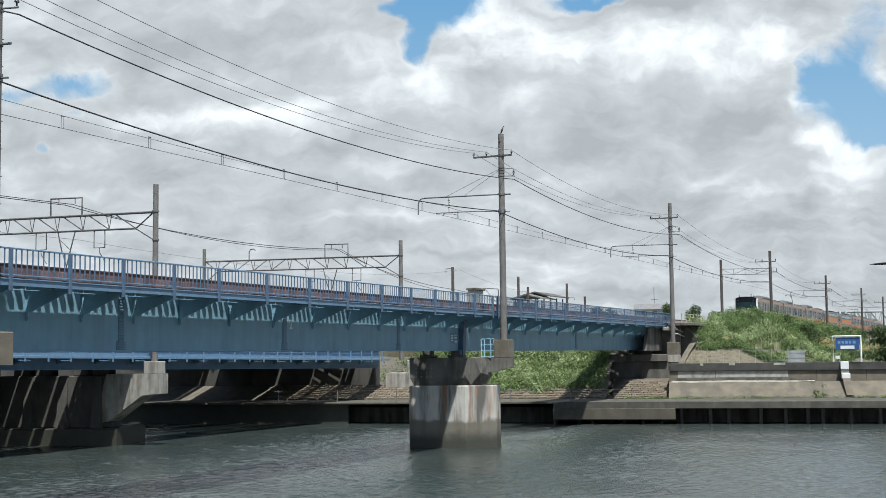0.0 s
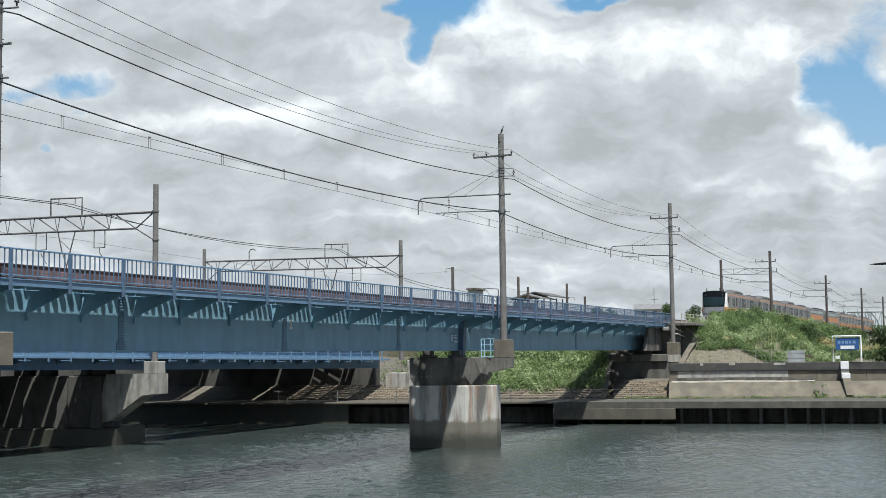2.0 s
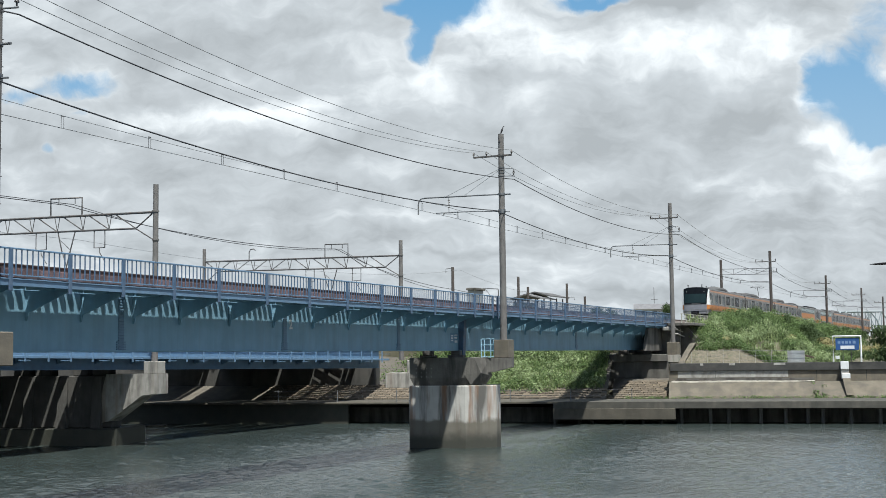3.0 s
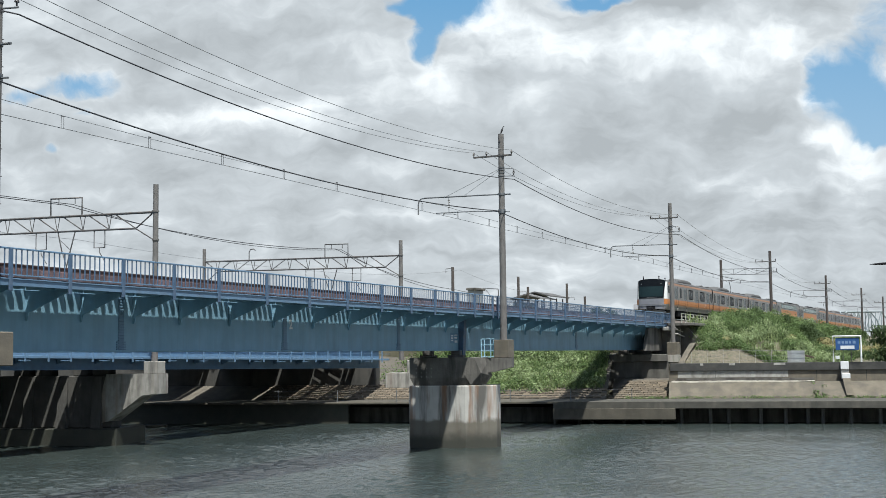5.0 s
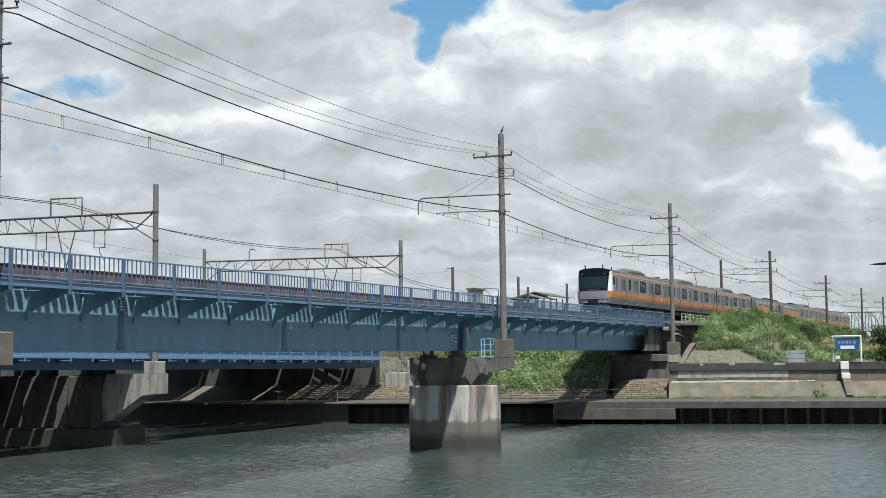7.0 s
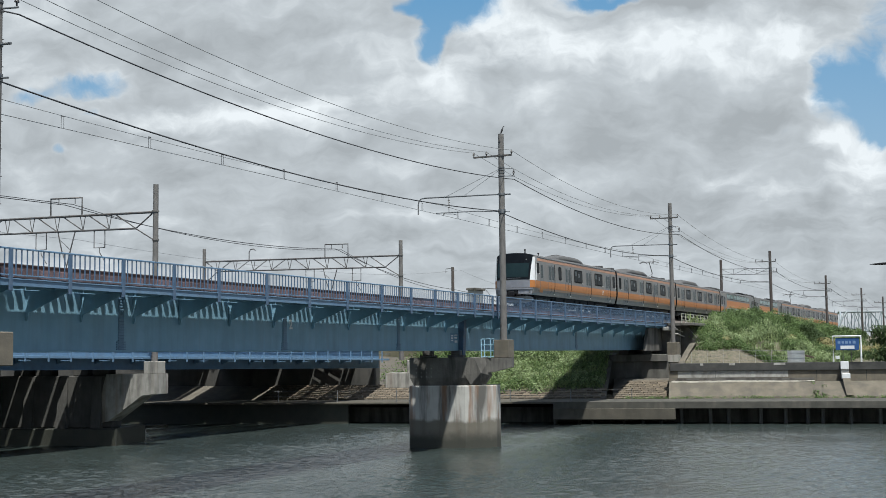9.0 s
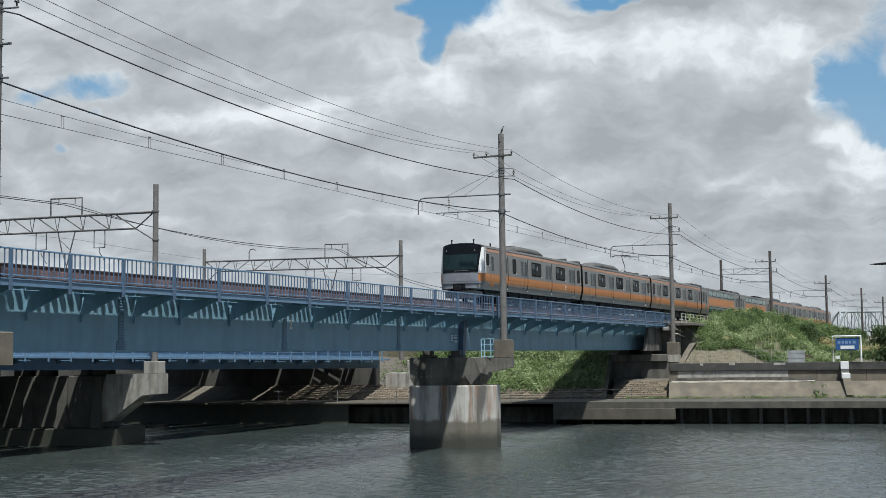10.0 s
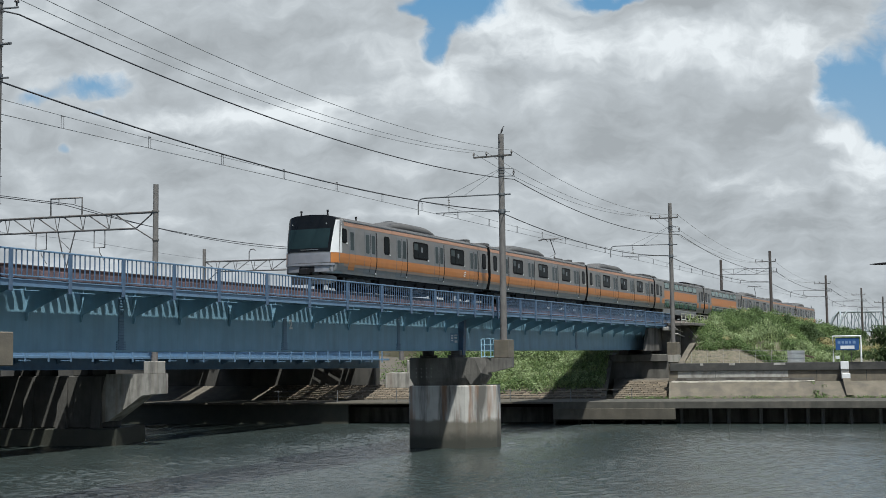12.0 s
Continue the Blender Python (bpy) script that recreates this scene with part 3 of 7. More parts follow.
def make_pier():
    pier = thing("bridge_pier", pose(0, 77.4, 0, 0, 0, -9), "stained concrete river pier with pointed end and corbelled cap", "bridge pier")
    b = Build()
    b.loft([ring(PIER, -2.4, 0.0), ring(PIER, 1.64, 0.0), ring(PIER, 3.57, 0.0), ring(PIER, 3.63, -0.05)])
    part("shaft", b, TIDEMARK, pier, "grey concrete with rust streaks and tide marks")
    cap = [(-1.84, -1.35), (1.66, -1.35), (2.54, -0.46), (2.54, 0.51), (1.23, 1.33), (-1.84, 1.33)]
    b = Build()
    b.loft([ring(cap, 3.63, -0.25), ring(cap, 4.1, 0.0), ring(cap, 5.22, 0.02), ring(cap, 5.26, -0.02)])
    part("cap", b, CONC_D, pier)
    b = Build()
    b.loft([[(1.75, -1.34, 3.66), (2.2, -0.95, 3.66), (2.55, -0.5, 3.66), (1.6, 0.2, 3.66)],
            [(1.4, -1.40, 4.25), (2.36, -1.34, 4.35), (2.9, -0.40, 4.15), (1.6, 0.2, 4.3)],
            [(1.6, -1.37, 5.20), (2.0, -1.36, 5.20), (2.8, -0.42, 5.20), (1.6, 0.2, 5.20)]])
    part("cap_nose", b, CONC_D, pier, "folded concrete nose of the cap")
    b = Build()
    b.prism([(0.6, 4.1), (0.6, 5.22), (4.12, 5.22), (4.12, 4.66), (3.1, 4.40)], -0.75, 0.55, "y")
    part("corbel", b, CONC_D, pier)
    for x in (-1.45, -1.15, -0.85, -0.55):
        for z in (4.62, 4.38, 4.14):
            b = Build()
            b.tube([(x, -1.40, z), (x, -1.33, z)], 0.035, 6)
            part("anchor_stud", b, CONC_L, pier)
    for x in (-0.95, 0.75):
        b = Build()
        b.bbox(x - 0.45, x + 0.45, -0.5, 0.5, 5.26, 5.40, 0.02)
        b.bbox(x - 0.3, x + 0.3, -0.35, 0.35, 5.40, 5.67, 0.02)
        part("bearing", b, STEEL, pier)
    return pier


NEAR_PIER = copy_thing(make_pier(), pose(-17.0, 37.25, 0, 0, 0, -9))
tagged(NEAR_PIER, "stained concrete pier beside the near bank")


# ---- far bank ----
PLASTER = mat("broken_pale_plaster", (0.62, 0.58, 0.50), (0.44, 0.40, 0.34), 3.0, 0.9, 0, 0.01, 12,
              stain=(0.25, 0.22, 0.18), sscale=1.6, samount=0.5)
FENDER = mat("brown_stained_concrete", (0.10, 0.09, 0.07), (0.068, 0.061, 0.048), 1.2, 0.92, 0, 0.012, 8,
             stain=(0.05, 0.046, 0.036), sscale=0.9, samount=0.7, streak=2)


def make_quay():
    q = thing("quay_deck", SHR, "low concrete quay deck on piles along the river", "quay", kind="structure")
    b = Build()
    b.bbox(9.0, 120, -2.2, 3.9, 1.18, 1.72, 0.03)
    part("deck", b, QUAY, q)
    b = Build()
    b.bbox(-90, 8.99, -2.1, 3.9, 1.56, 1.72, 0.03)
    part("deck", b, FENDER, q)
    # the front wall's near-black colour paints in the shade under the deck
    b = Build()
    b.box(-90, -7.6, -1.5, -1.0, -2.4, 1.56)
    part("front_wall", b, WET_SHADE, q)
    b = Build()
    b.box(-90, 120, 1.4, 1.6, -2.4, 1.18)
    part("back_wall", b, CONC_D, q)
    j = Build()
    j.box(-0.03, 0.03, -2.212, -2.19, 1.19, 1.71)
    me = j.mesh("joint", WET_SHADE)
    for i in range(3):
        part("joint", me, None, q, at=pose(19 + i * 9.4 + random.uniform(-0.3, 0.3), 0, 0))
    p = Build()
    p.tube([(0, 0, -2.4), (0, 0, 1.18)], 0.135, 8)
    me = p.mesh("pile", CONC_D)
    for i, u in enumerate(np.arange(8.8, 80, 1.72)):
        part("pile", me, None, q, at=pose(u + random.uniform(-0.42, 0.42), -1.2 + random.uniform(-0.15, 0.15), 0))
    b = Build()
    b.bbox(9.0, 18.3, -2.3, 1.4, 0.35, 1.2, 0.04)
    part("fender_block", b, FENDER, q)


make_quay()


def make_flood_wall():
    w = thing("flood_wall", SHR, "weathered concrete flood wall with patched panels", "wall", kind="structure")
    b = Build()
    b.prism([(3.9, 1.72), (4.9, 3.02), (5.35, 3.02), (5.35, 4.5), (5.75, 4.5), (5.75, 1.5), (3.9, 1.5)], 17.6, 120, "x")
    part("wall_body", b, CONC_W, w)
    b = Build()
    rnd = random.Random(8)
    rings, j, k = [], 0.0, 0.0
    for i in range(60):
        u = 17.8 + 11.2 * i / 59
        j, k = j * 0.85 + rnd.uniform(-0.015, 0.015), k * 0.85 + rnd.uniform(-0.012, 0.012)
        rings.append([(u, 4.86 + k, 3.0 + j), (u, 5.05, 3.0 + j), (u, 5.05, 3.10 + k), (u, 4.87 + k, 3.09 + k)])
    b.loft(rings)
    part("ledge", b, PLASTER, w, "pale broken ledge")
    b = Build()
    b.bbox(18.3, 27.0, 5.335, 5.36, 3.35, 3.88, 0.008)
    part("render_panel", b, CONC_L, w, "pale cement render patch")
    b = Build()
    b.bbox(17.7, 120, 5.20, 5.85, 3.90, 4.52, 0.02)
    part("coping", b, COPING, w, "dark stained concrete coping")
    for u, k in ((22.4, 0.45), (25.9, 0.9), (20.1, 0.25)):
        b = Build()
        b.box(u, u + k, 5.19, 5.2, 4.33, 4.5)
        part("repair_patch", b, CONC_L, w, "pale repair patch on the coping")
    for u in (21.3, 24.1, 29.2, 33.0, 36.4):
        b = Build()
        b.box(u - 0.02, u + 0.02, 5.335, 5.35, 3.05, 4.02)
        part("joint", b, WET_SHADE, w)
    b = Build()
    b.box(18.2, 29.0, 5.325, 5.35, 3.14, 3.30)
    part("stain_band", b, CONC_D, w, "dark damp band under the render")


make_flood_wall()


# ---- the train ----
SILVER = mat("brushed_stainless", (0.222, 0.215, 0.208), (0.188, 0.182, 0.176), 3, 0.45, 0.3, 0.0015, 3,
             stain=(0.27, 0.26, 0.25), sscale=0.8, samount=0.35, streak=3)
FACE = mat("silver_front_paint", (0.255, 0.26, 0.285), (0.22, 0.225, 0.25), 3, 0.4, 0.2, 0.001, 8)
SILVER_D = mat("dull_steel_panel", (0.21, 0.215, 0.22), (0.175, 0.18, 0.185), 3, 0.5, 0.3, 0.001, 8)
ORANGE = mat("orange_stripe", (0.47, 0.175, 0.045), (0.42, 0.155, 0.04), 2.5, 0.45, 0, 0.0, stain=(0.42, 0.20, 0.08), sscale=0.9, samount=0.3)
PEACH = mat("faded_orange_stripe", (0.40, 0.22, 0.145), (0.34, 0.185, 0.12), 2.5, 0.5, stain=(0.25, 0.16, 0.11), sscale=0.8, samount=0.5, streak=0.4)
# colour between orange and steel, painting the stripe's soft reflected lower edge
STRIPE_BLEND = mat("reflected_edge_blend", (0.33, 0.225, 0.165), (0.29, 0.205, 0.155), 2.5, 0.45, 0.2)
WHITE = mat("white_front_paint", (0.74, 0.74, 0.73), (0.68, 0.68, 0.67), 3, 0.35)
GLASS = mat("dark_window_glass", (0.004, 0.006, 0.007), (0.010, 0.013, 0.014), 0.9, 0.10, 0, 0, spec=0.03)
DGLASS = mat("tinted_door_glass", (0.055, 0.072, 0.074), (0.03, 0.04, 0.042), 1.2, 0.14, 0, 0, spec=0.08)
GREENGL = mat("green_tinted_glass", (0.10, 0.18, 0.16), (0.07, 0.13, 0.12), 1.2, 0.12, 0, 0, spec=0.6)
BLACK = mat("black_mask", (0.005, 0.006, 0.007), (0.008, 0.009, 0.010), 2, 0.12, 0, 0, spec=0.2)
TEAL = mat("teal_windscreen_glass", (0.010, 0.020, 0.022), (0.018, 0.034, 0.036), 0.8, 0.08, 0, 0, spec=0.25)
GUARD = mat("grey_obstacle_guard", (0.26, 0.26, 0.25), (0.19, 0.19, 0.18), 3, 0.7, 0, 0.004, 10, stain=(0.12, 0.09, 0.07), sscale=2, samount=0.5)
RUBBER = mat("black_gangway", (0.010, 0.010, 0.011), (0.007, 0.007, 0.007), 5, 0.85, spec=0.03)
ROOFG = mat("grey_roof", (0.105, 0.104, 0.104), (0.075, 0.075, 0.076), 1.2, 0.75, 0, 0.003, 10, stain=(0.12, 0.11, 0.10), sscale=0.7, samount=0.6)
UNDER = mat("dark_underframe", (0.015, 0.016, 0.018), (0.009, 0.009, 0.011), 3, 0.85, 0, 0.004, 10, spec=0.2)
BOGIE = mat("grey_bogie", (0.075, 0.075, 0.078), (0.045, 0.045, 0.047), 3, 0.7, 0, 0.004, 10, stain=(0.06, 0.045, 0.035), sscale=2, samount=0.5)
PAPER = mat("notice_paper", (0.17, 0.18, 0.19), (0.12, 0.13, 0.14), 4, 0.5)
LAMP = glow("headlamp_glow", (0.22, 0.23, 0.23), 0.03)

PROFILE = [(-1.33, 0.80), (-1.36, 0.95), (-1.415, 1.16), (-1.455, 1.38), (-1.474, 1.58), (-1.477, 1.78), (-1.462, 2.85), (-1.44, 3.2), (-1.395, 3.45), (-1.24, 3.56), (-0.8, 3.66), (0, 3.70)]
SECTION = PROFILE + [(-y, z) for y, z in PROFILE[-2::-1]]


def side_y(z):
    """The near side's place at a height."""
    for (y0, z0), (y1, z1) in zip(PROFILE, PROFILE[1:]):
        if z0 <= z <= z1:
            return y0 + (y1 - y0) * (z - z0) / (z1 - z0)
    return -1.475


def nose(y, z):
    """How far the front face stands back from its foremost point."""
    return -0.14 + 0.55 * (abs(y) / 1.475) ** 6 + 0.14 * max(0.0, z - 1.75) ** 1.3


def strip(x0, x1, za, zb, proud, sgn, n=4):
    """A thin panel that follows the side of the car."""
    b = Build()
    zs = sorted([za + (zb - za) * i / n for i in range(n + 1)] + [z for _, z in PROFILE if za < z < zb])
    outer = [(side_y(z) - proud, z) for z in zs]
    inner = [(side_y(z) + 0.01, z) for z in zs[::-1]]
    poly = [(-sgn * y, z) for y, z in outer + inner]
    b.prism(poly, x0, x1, "x")
    return b


def roof_z(y):
    """Height of the roof's edge line across the car."""
    for (y0, za), (y1, zb) in zip(PROFILE[8:], PROFILE[9:]):
        if y0 <= -abs(y) <= y1:
            return za + (zb - za) * (-abs(y) - y0) / (y1 - y0)
    return 3.45


def side_corner(sgn):
    """The white corner where the front turns into the side."""
    b = Build()
    rings = []
    for i in range(7):
        z = 1.80 + 1.56 * i / 6
        y = side_y(z)
        x = nose(1.475, z) + 0.05
        rings.append([(px, -sgn * (y + d), z) for px, d in ((x, 0.0), (x + 0.05, -0.006), (0.72, -0.006), (0.72, 0.01))])
    b.loft(rings)
    return b


def rounded(x0, x1, za, zb, proud, sgn, r=0.12):
    """A panel with rounded corners that follows the side of the car."""
    pts = []
    for cx, cz, a0 in ((x1 - r, zb - r, 0), (x0 + r, zb - r, 90), (x0 + r, za + r, 180), (x1 - r, za + r, 270)):
        pts += [(cx + r * math.cos(radians(a0 + k)), cz + r * math.sin(radians(a0 + k))) for k in (0, 30, 60, 90)]
    b = Build()
    rings = [[(x, -sgn * (side_y(z) + d), z) for x, z in pts] for d in (0.012, -proud)]
    b.loft(rings, caps=False)
    b.add(rings[1], [tuple(range(len(pts)))])
    return b


def glass_patch(y0, y1, z0, z1, off, ny=8, nz=4, roofline=False):
    b = Build()
    a0, a1 = y0 if isinstance(y0, tuple) else (y0, y0)
    c0, c1 = y1 if isinstance(y1, tuple) else (y1, y1)
    rings = []
    for j in range(nz + 1):
        k = j / nz
        ya, yb, z = a0 + (a1 - a0) * k, c0 + (c1 - c0) * k, z0 + (z1 - z0) * k
        row = []
        for i in range(ny + 1):
            y = ya + (yb - ya) * i / ny
            zz = z0 + (roof_z(y) - 0.012 - z0) * k if roofline else z
            row.append((nose(y, zz) - off, y, zz))
        rings.append(row)
    b.loft(rings, closed=False, caps=False, smooth=True)
    back = [[(x + off + 0.03, y, z) for x, y, z in r] for r in rings]
    rim = rings[0] + [r[-1] for r in rings[1:-1]] + rings[-1][::-1] + [r[0] for r in rings[-2:0:-1]]
    rimb = back[0] + [r[-1] for r in back[1:-1]] + back[-1][::-1] + [r[0] for r in back[-2:0:-1]]
    b.loft([rim, rimb], caps=False)
    return b


def make_door(car, x, sgn, w=1.3, zt=3.02, glass=DGLASS):
    d = part("door", strip(x - w / 2, x + w / 2, 0.95, zt, 0.006, sgn, 5), SILVER_D, car)
    for k in (-1, 1):
        part("door_glass", rounded(x + k * w / 4 - 0.19, x + k * w / 4 + 0.19, 1.95, zt - 0.12, 0.011, sgn, 0.07), glass, d)
        part("stripe", strip(x + k * w / 4 - w / 4 + 0.012, x + k * w / 4 + w / 4 - 0.012, 1.30, 1.79, 0.010, sgn, 3), ORANGE, d)
        part("stripe", strip(x + k * w / 4 - w / 4 + 0.012, x + k * w / 4 + w / 4 - 0.012, 1.17, 1.30, 0.008, sgn, 2), STRIPE_BLEND, d)
    part("door_seal", strip(x - 0.012, x + 0.012, 1.0, zt - 0.03, 0.012, sgn, 3), RUBBER, d)
    ft = Build()
    yy = -sgn * (side_y(1.0) - 0.035)
    ft.box(x + w / 2 - 0.005, x + w / 2 + 0.055, yy - 0.02, yy + 0.02, 0.93, 1.0)
    part("door_drain", ft, WHITE, d)
    part("door_rail", strip(x + w / 2 - 0.01, x + w / 2 + 0.055, 0.95, zt + 0.05, 0.022, sgn, 5), UNDER, d)


def make_window(car, x, w, sgn, z0=2.02, z1=2.98, glass=GLASS):
    d = Build()
    yy = -sgn * (side_y(z0) - 0.03)
    d.box(x + w / 2 - 0.07, x + w / 2 + 0.0, yy - 0.02, yy + 0.02, z0 - 0.035, z0 + 0.035)
    part("window_drain", d, WHITE, car)
    fr = part("window", rounded(x - w / 2, x + w / 2, z0, z1, 0.008, sgn, 0.14 if w > 0.6 else 0.10), RUBBER, car)
    if w > 1.2:
        part("pane", rounded(x - w / 2 + 0.08, x - w / 6, z0 + 0.08, z1 - 0.08, 0.013, sgn, 0.07), GLASS, fr)
        part("pane", rounded(x - w / 6 + 0.06, x + w / 2 - 0.08, z0 + 0.08, z1 - 0.08, 0.013, sgn, 0.07), glass, fr)
        part("sticker", rounded(x + 0.02, x + 0.26, z0 + 0.42, z0 + 0.70, 0.016, sgn, 0.02), PAPER, fr, "grey notice behind the glass")
        part("blind", rounded(x - w / 2 + 0.10, x - w / 6 - 0.03, z0 + 0.50, z1 - 0.10, 0.016, sgn, 0.04), DGLASS, fr)
    else:
        part("pane", rounded(x - w / 2 + 0.07, x + w / 2 - 0.07, z0 + 0.07, z1 - 0.07, 0.013, sgn, 0.06), glass, fr)


def make_bogie(car, x):
    b = Build()
    for s in (-1, 1):
        y = s * 0.98
        prof = [(-1.55, 0.55), (-1.35, 0.72), (-0.5, 0.62), (0.5, 0.62), (1.35, 0.72), (1.55, 0.55), (1.45, 0.36), (1.0, 0.34), (0.55, 0.42), (-0.55, 0.42), (-1.0, 0.34), (-1.45, 0.36)]
        b.prism(prof, y - 0.07, y + 0.07, "y")
        for k in (-1.05, 1.05):
            b.bbox(k - 0.22, k + 0.22, y - 0.12, y + 0.12, 0.30, 0.62, 0.03)
        b.tube([(-0.35, y, 0.62), (-0.35, y, 0.9)], 0.2, 10)
        b.tube([(0.35, y, 0.62), (0.35, y, 0.9)], 0.2, 10)
    b.box(-0.3, 0.3, -0.95, 0.95, 0.45, 0.75)
    bog = part("bogie", b, BOGIE, car, at=pose(x, 0, 0))
    for k in (-1.05, 1.05):
        w = Build()
        for s in (-1, 1):
            w.tube([(0, s * 0.50, 0), (0, s * 0.53, 0), (0, s * 0.64, 0)], 0.43, 20, 0.41)
            for j in range(3):
                c, sn = math.cos(j * 2.094), math.sin(j * 2.094)
                w.tube([(c * 0.2, s * 0.63, sn * 0.2), (c * 0.2, s * 0.66, sn * 0.2)], 0.05, 6)
        w.tube([(0, -0.95, 0), (0, 0.95, 0)], 0.075, 8)
        WHEELS.append(part("wheelset", w, UNDER, bog, at=pose(k, 0, 0.43)))


WHEELS = []


def make_underframe(car, lead):
    b = Build()
    b.box(0.9, 19.6, -1.2, 1.2, 0.66, 0.95)
    # plain near-black blocks close the gaps in place of underfloor shade
    b.box(4.9, 15.1, -1.1, 1.1, 0.32 if lead else 0.16, 0.7)
    if not lead:
        for x in (0.5, 18.4):
            b.box(x, x + 1.1, -1.1, 1.1, 0.3, 0.7)
    rnd = random.Random(5 if lead else 9)
    x = 5.2
    while x < 14.6:
        w = rnd.uniform(0.8, 2.2)
        b.bbox(x, min(x + w, 14.8), -1.24, -0.45, rnd.uniform(0.14, 0.30), 0.8, 0.03)
        b.bbox(x, min(x + w, 14.8), 0.45, 1.24, 0.2, 0.8, 0.03)
        x += w + rnd.uniform(0.15, 0.4)
    part("underframe", b, UNDER, car, "dark equipment boxes under the floor, with black blocks filling in the shade")


def make_ac(car, xa, xb, h=0.46, w=0.92):
    b = Build()
    rings = []
    for x, k, g in ((xa, 0.10, 0.72), (xa + 0.3, 0.42, 0.82), (xa + 0.8, 0.74, 0.92), (xa + 1.5, 0.94, 0.98), (xa + 2.2, 1.0, 1.0), (xb - 2.2, 1.0, 1.0),
                    (xb - 1.5, 0.94, 0.98), (xb - 0.8, 0.74, 0.92), (xb - 0.3, 0.42, 0.82), (xb, 0.10, 0.72)):
        z = 3.58
        rings.append([(x, -w * g, z), (x, -w * g, z + 0.62 * h * k), (x, -w * g * 0.8, z + 0.92 * h * k + 0.02), (x, -w * 0.3, z + (h + 0.08) * k),
                      (x, w * 0.3, z + (h + 0.08) * k), (x, w * g * 0.8, z + 0.92 * h * k + 0.02), (x, w * g, z + 0.62 * h * k), (x, w * g, z)])
    b.loft(rings, smooth=True)
    a = part("roof_cooler", b, ROOFG, car, "grey roof air-conditioning housing")
    for i in range(3):
        x = (xa + xb) / 2 + (i - 1) * 1.5
        g = Build()
        g.tube([(x, 0, 3.55 + h), (x, 0, 3.663 + h)], 0.30, 14)
        part("fan_ring", g, UNDER, a)


def make_roof_kit(car, rnd, lead):
    for x in ((18.2,) if lead else (1.2, 18.2)):
        b = Build()
        b.bbox(x, x + rnd.uniform(0.5, 0.9), -0.7, 0.7, 3.6, 3.86, 0.03)
        part("roof_box", b, ROOFG, car)


def make_pantograph(car, x):
    b = Build()
    z = 3.7
    for y in (-0.55, 0.55):
        b.box(x - 0.9, x + 0.9, y - 0.04, y + 0.04, z + 0.02, z + 0.10)
        for k in (-0.8, 0.8):
            b.tube([(x + k, y, z - 0.08), (x + k, y, z + 0.12)], 0.06, 8)
    b.tube([(x + 0.75, 0, z + 0.12), (x + 0.75, 0, z + 0.3)], 0.07, 8)
    b.tube([(x + 0.7, 0, z + 0.2), (x + 0.95, 0, z + 0.55), (x - 0.1, 0, z + 1.5)], 0.035, 6)
    b.tube([(x - 0.45, 0, z + 0.18), (x + 0.95, 0, z + 0.5)], 0.02, 5)
    for y in (-0.35, 0.35):
        b.tube([(x + 0.0, y * 0.6, z + 1.38), (x - 0.1, y, z + 1.52)], 0.02, 5)
    for k in (-0.16, 0.14):
        b.tube([(x - 0.1 + k, -0.9, z + 1.46), (x - 0.1 + k, -0.62, z + 1.56), (x - 0.1 + k, 0.62, z + 1.56), (x - 0.1 + k, 0.9, z + 1.46)], 0.028, 5)
    part("pantograph", b, STEEL, car, "raised single-arm pantograph")


def car_shell(x0, x1, section, lead=False):
    b = Build()
    rings = []
    if lead:
        f = [(nose(y, z), y, z) for y, z in section]
        cz = 1.9
        for k in (0.25, 0.6, 0.9):
            rr = [(y * k, cz + (z - cz) * k) for y, z in section]
            rings.append([(nose(y, z), y, z) for y, z in rr])
        rings.append([(x, y * 0.985, z) for x, y, z in f])
        rings.append([(x + 0.08, y, z) for x, y, z in f])
        rings.append([(x + 0.18, y, z) for x, y, z in f])
        rings.append([(0.95, y, z) for y, z in section])
        b.loft(rings, caps=False, smooth=True)
        b.add(rings[0], [tuple(range(len(section)))])
        rings = [[(0.95, y, z) for y, z in section]]
    else:
        rings = [[(x0, y * 0.985, z) for y, z in section], [(x0 + 0.05, y, z) for y, z in section]]
    rings += [[(x1 - 0.05, y, z) for y, z in section], [(x1, y * 0.985, z) for y, z in section]]
    b.loft(rings, smooth=False)
    return b


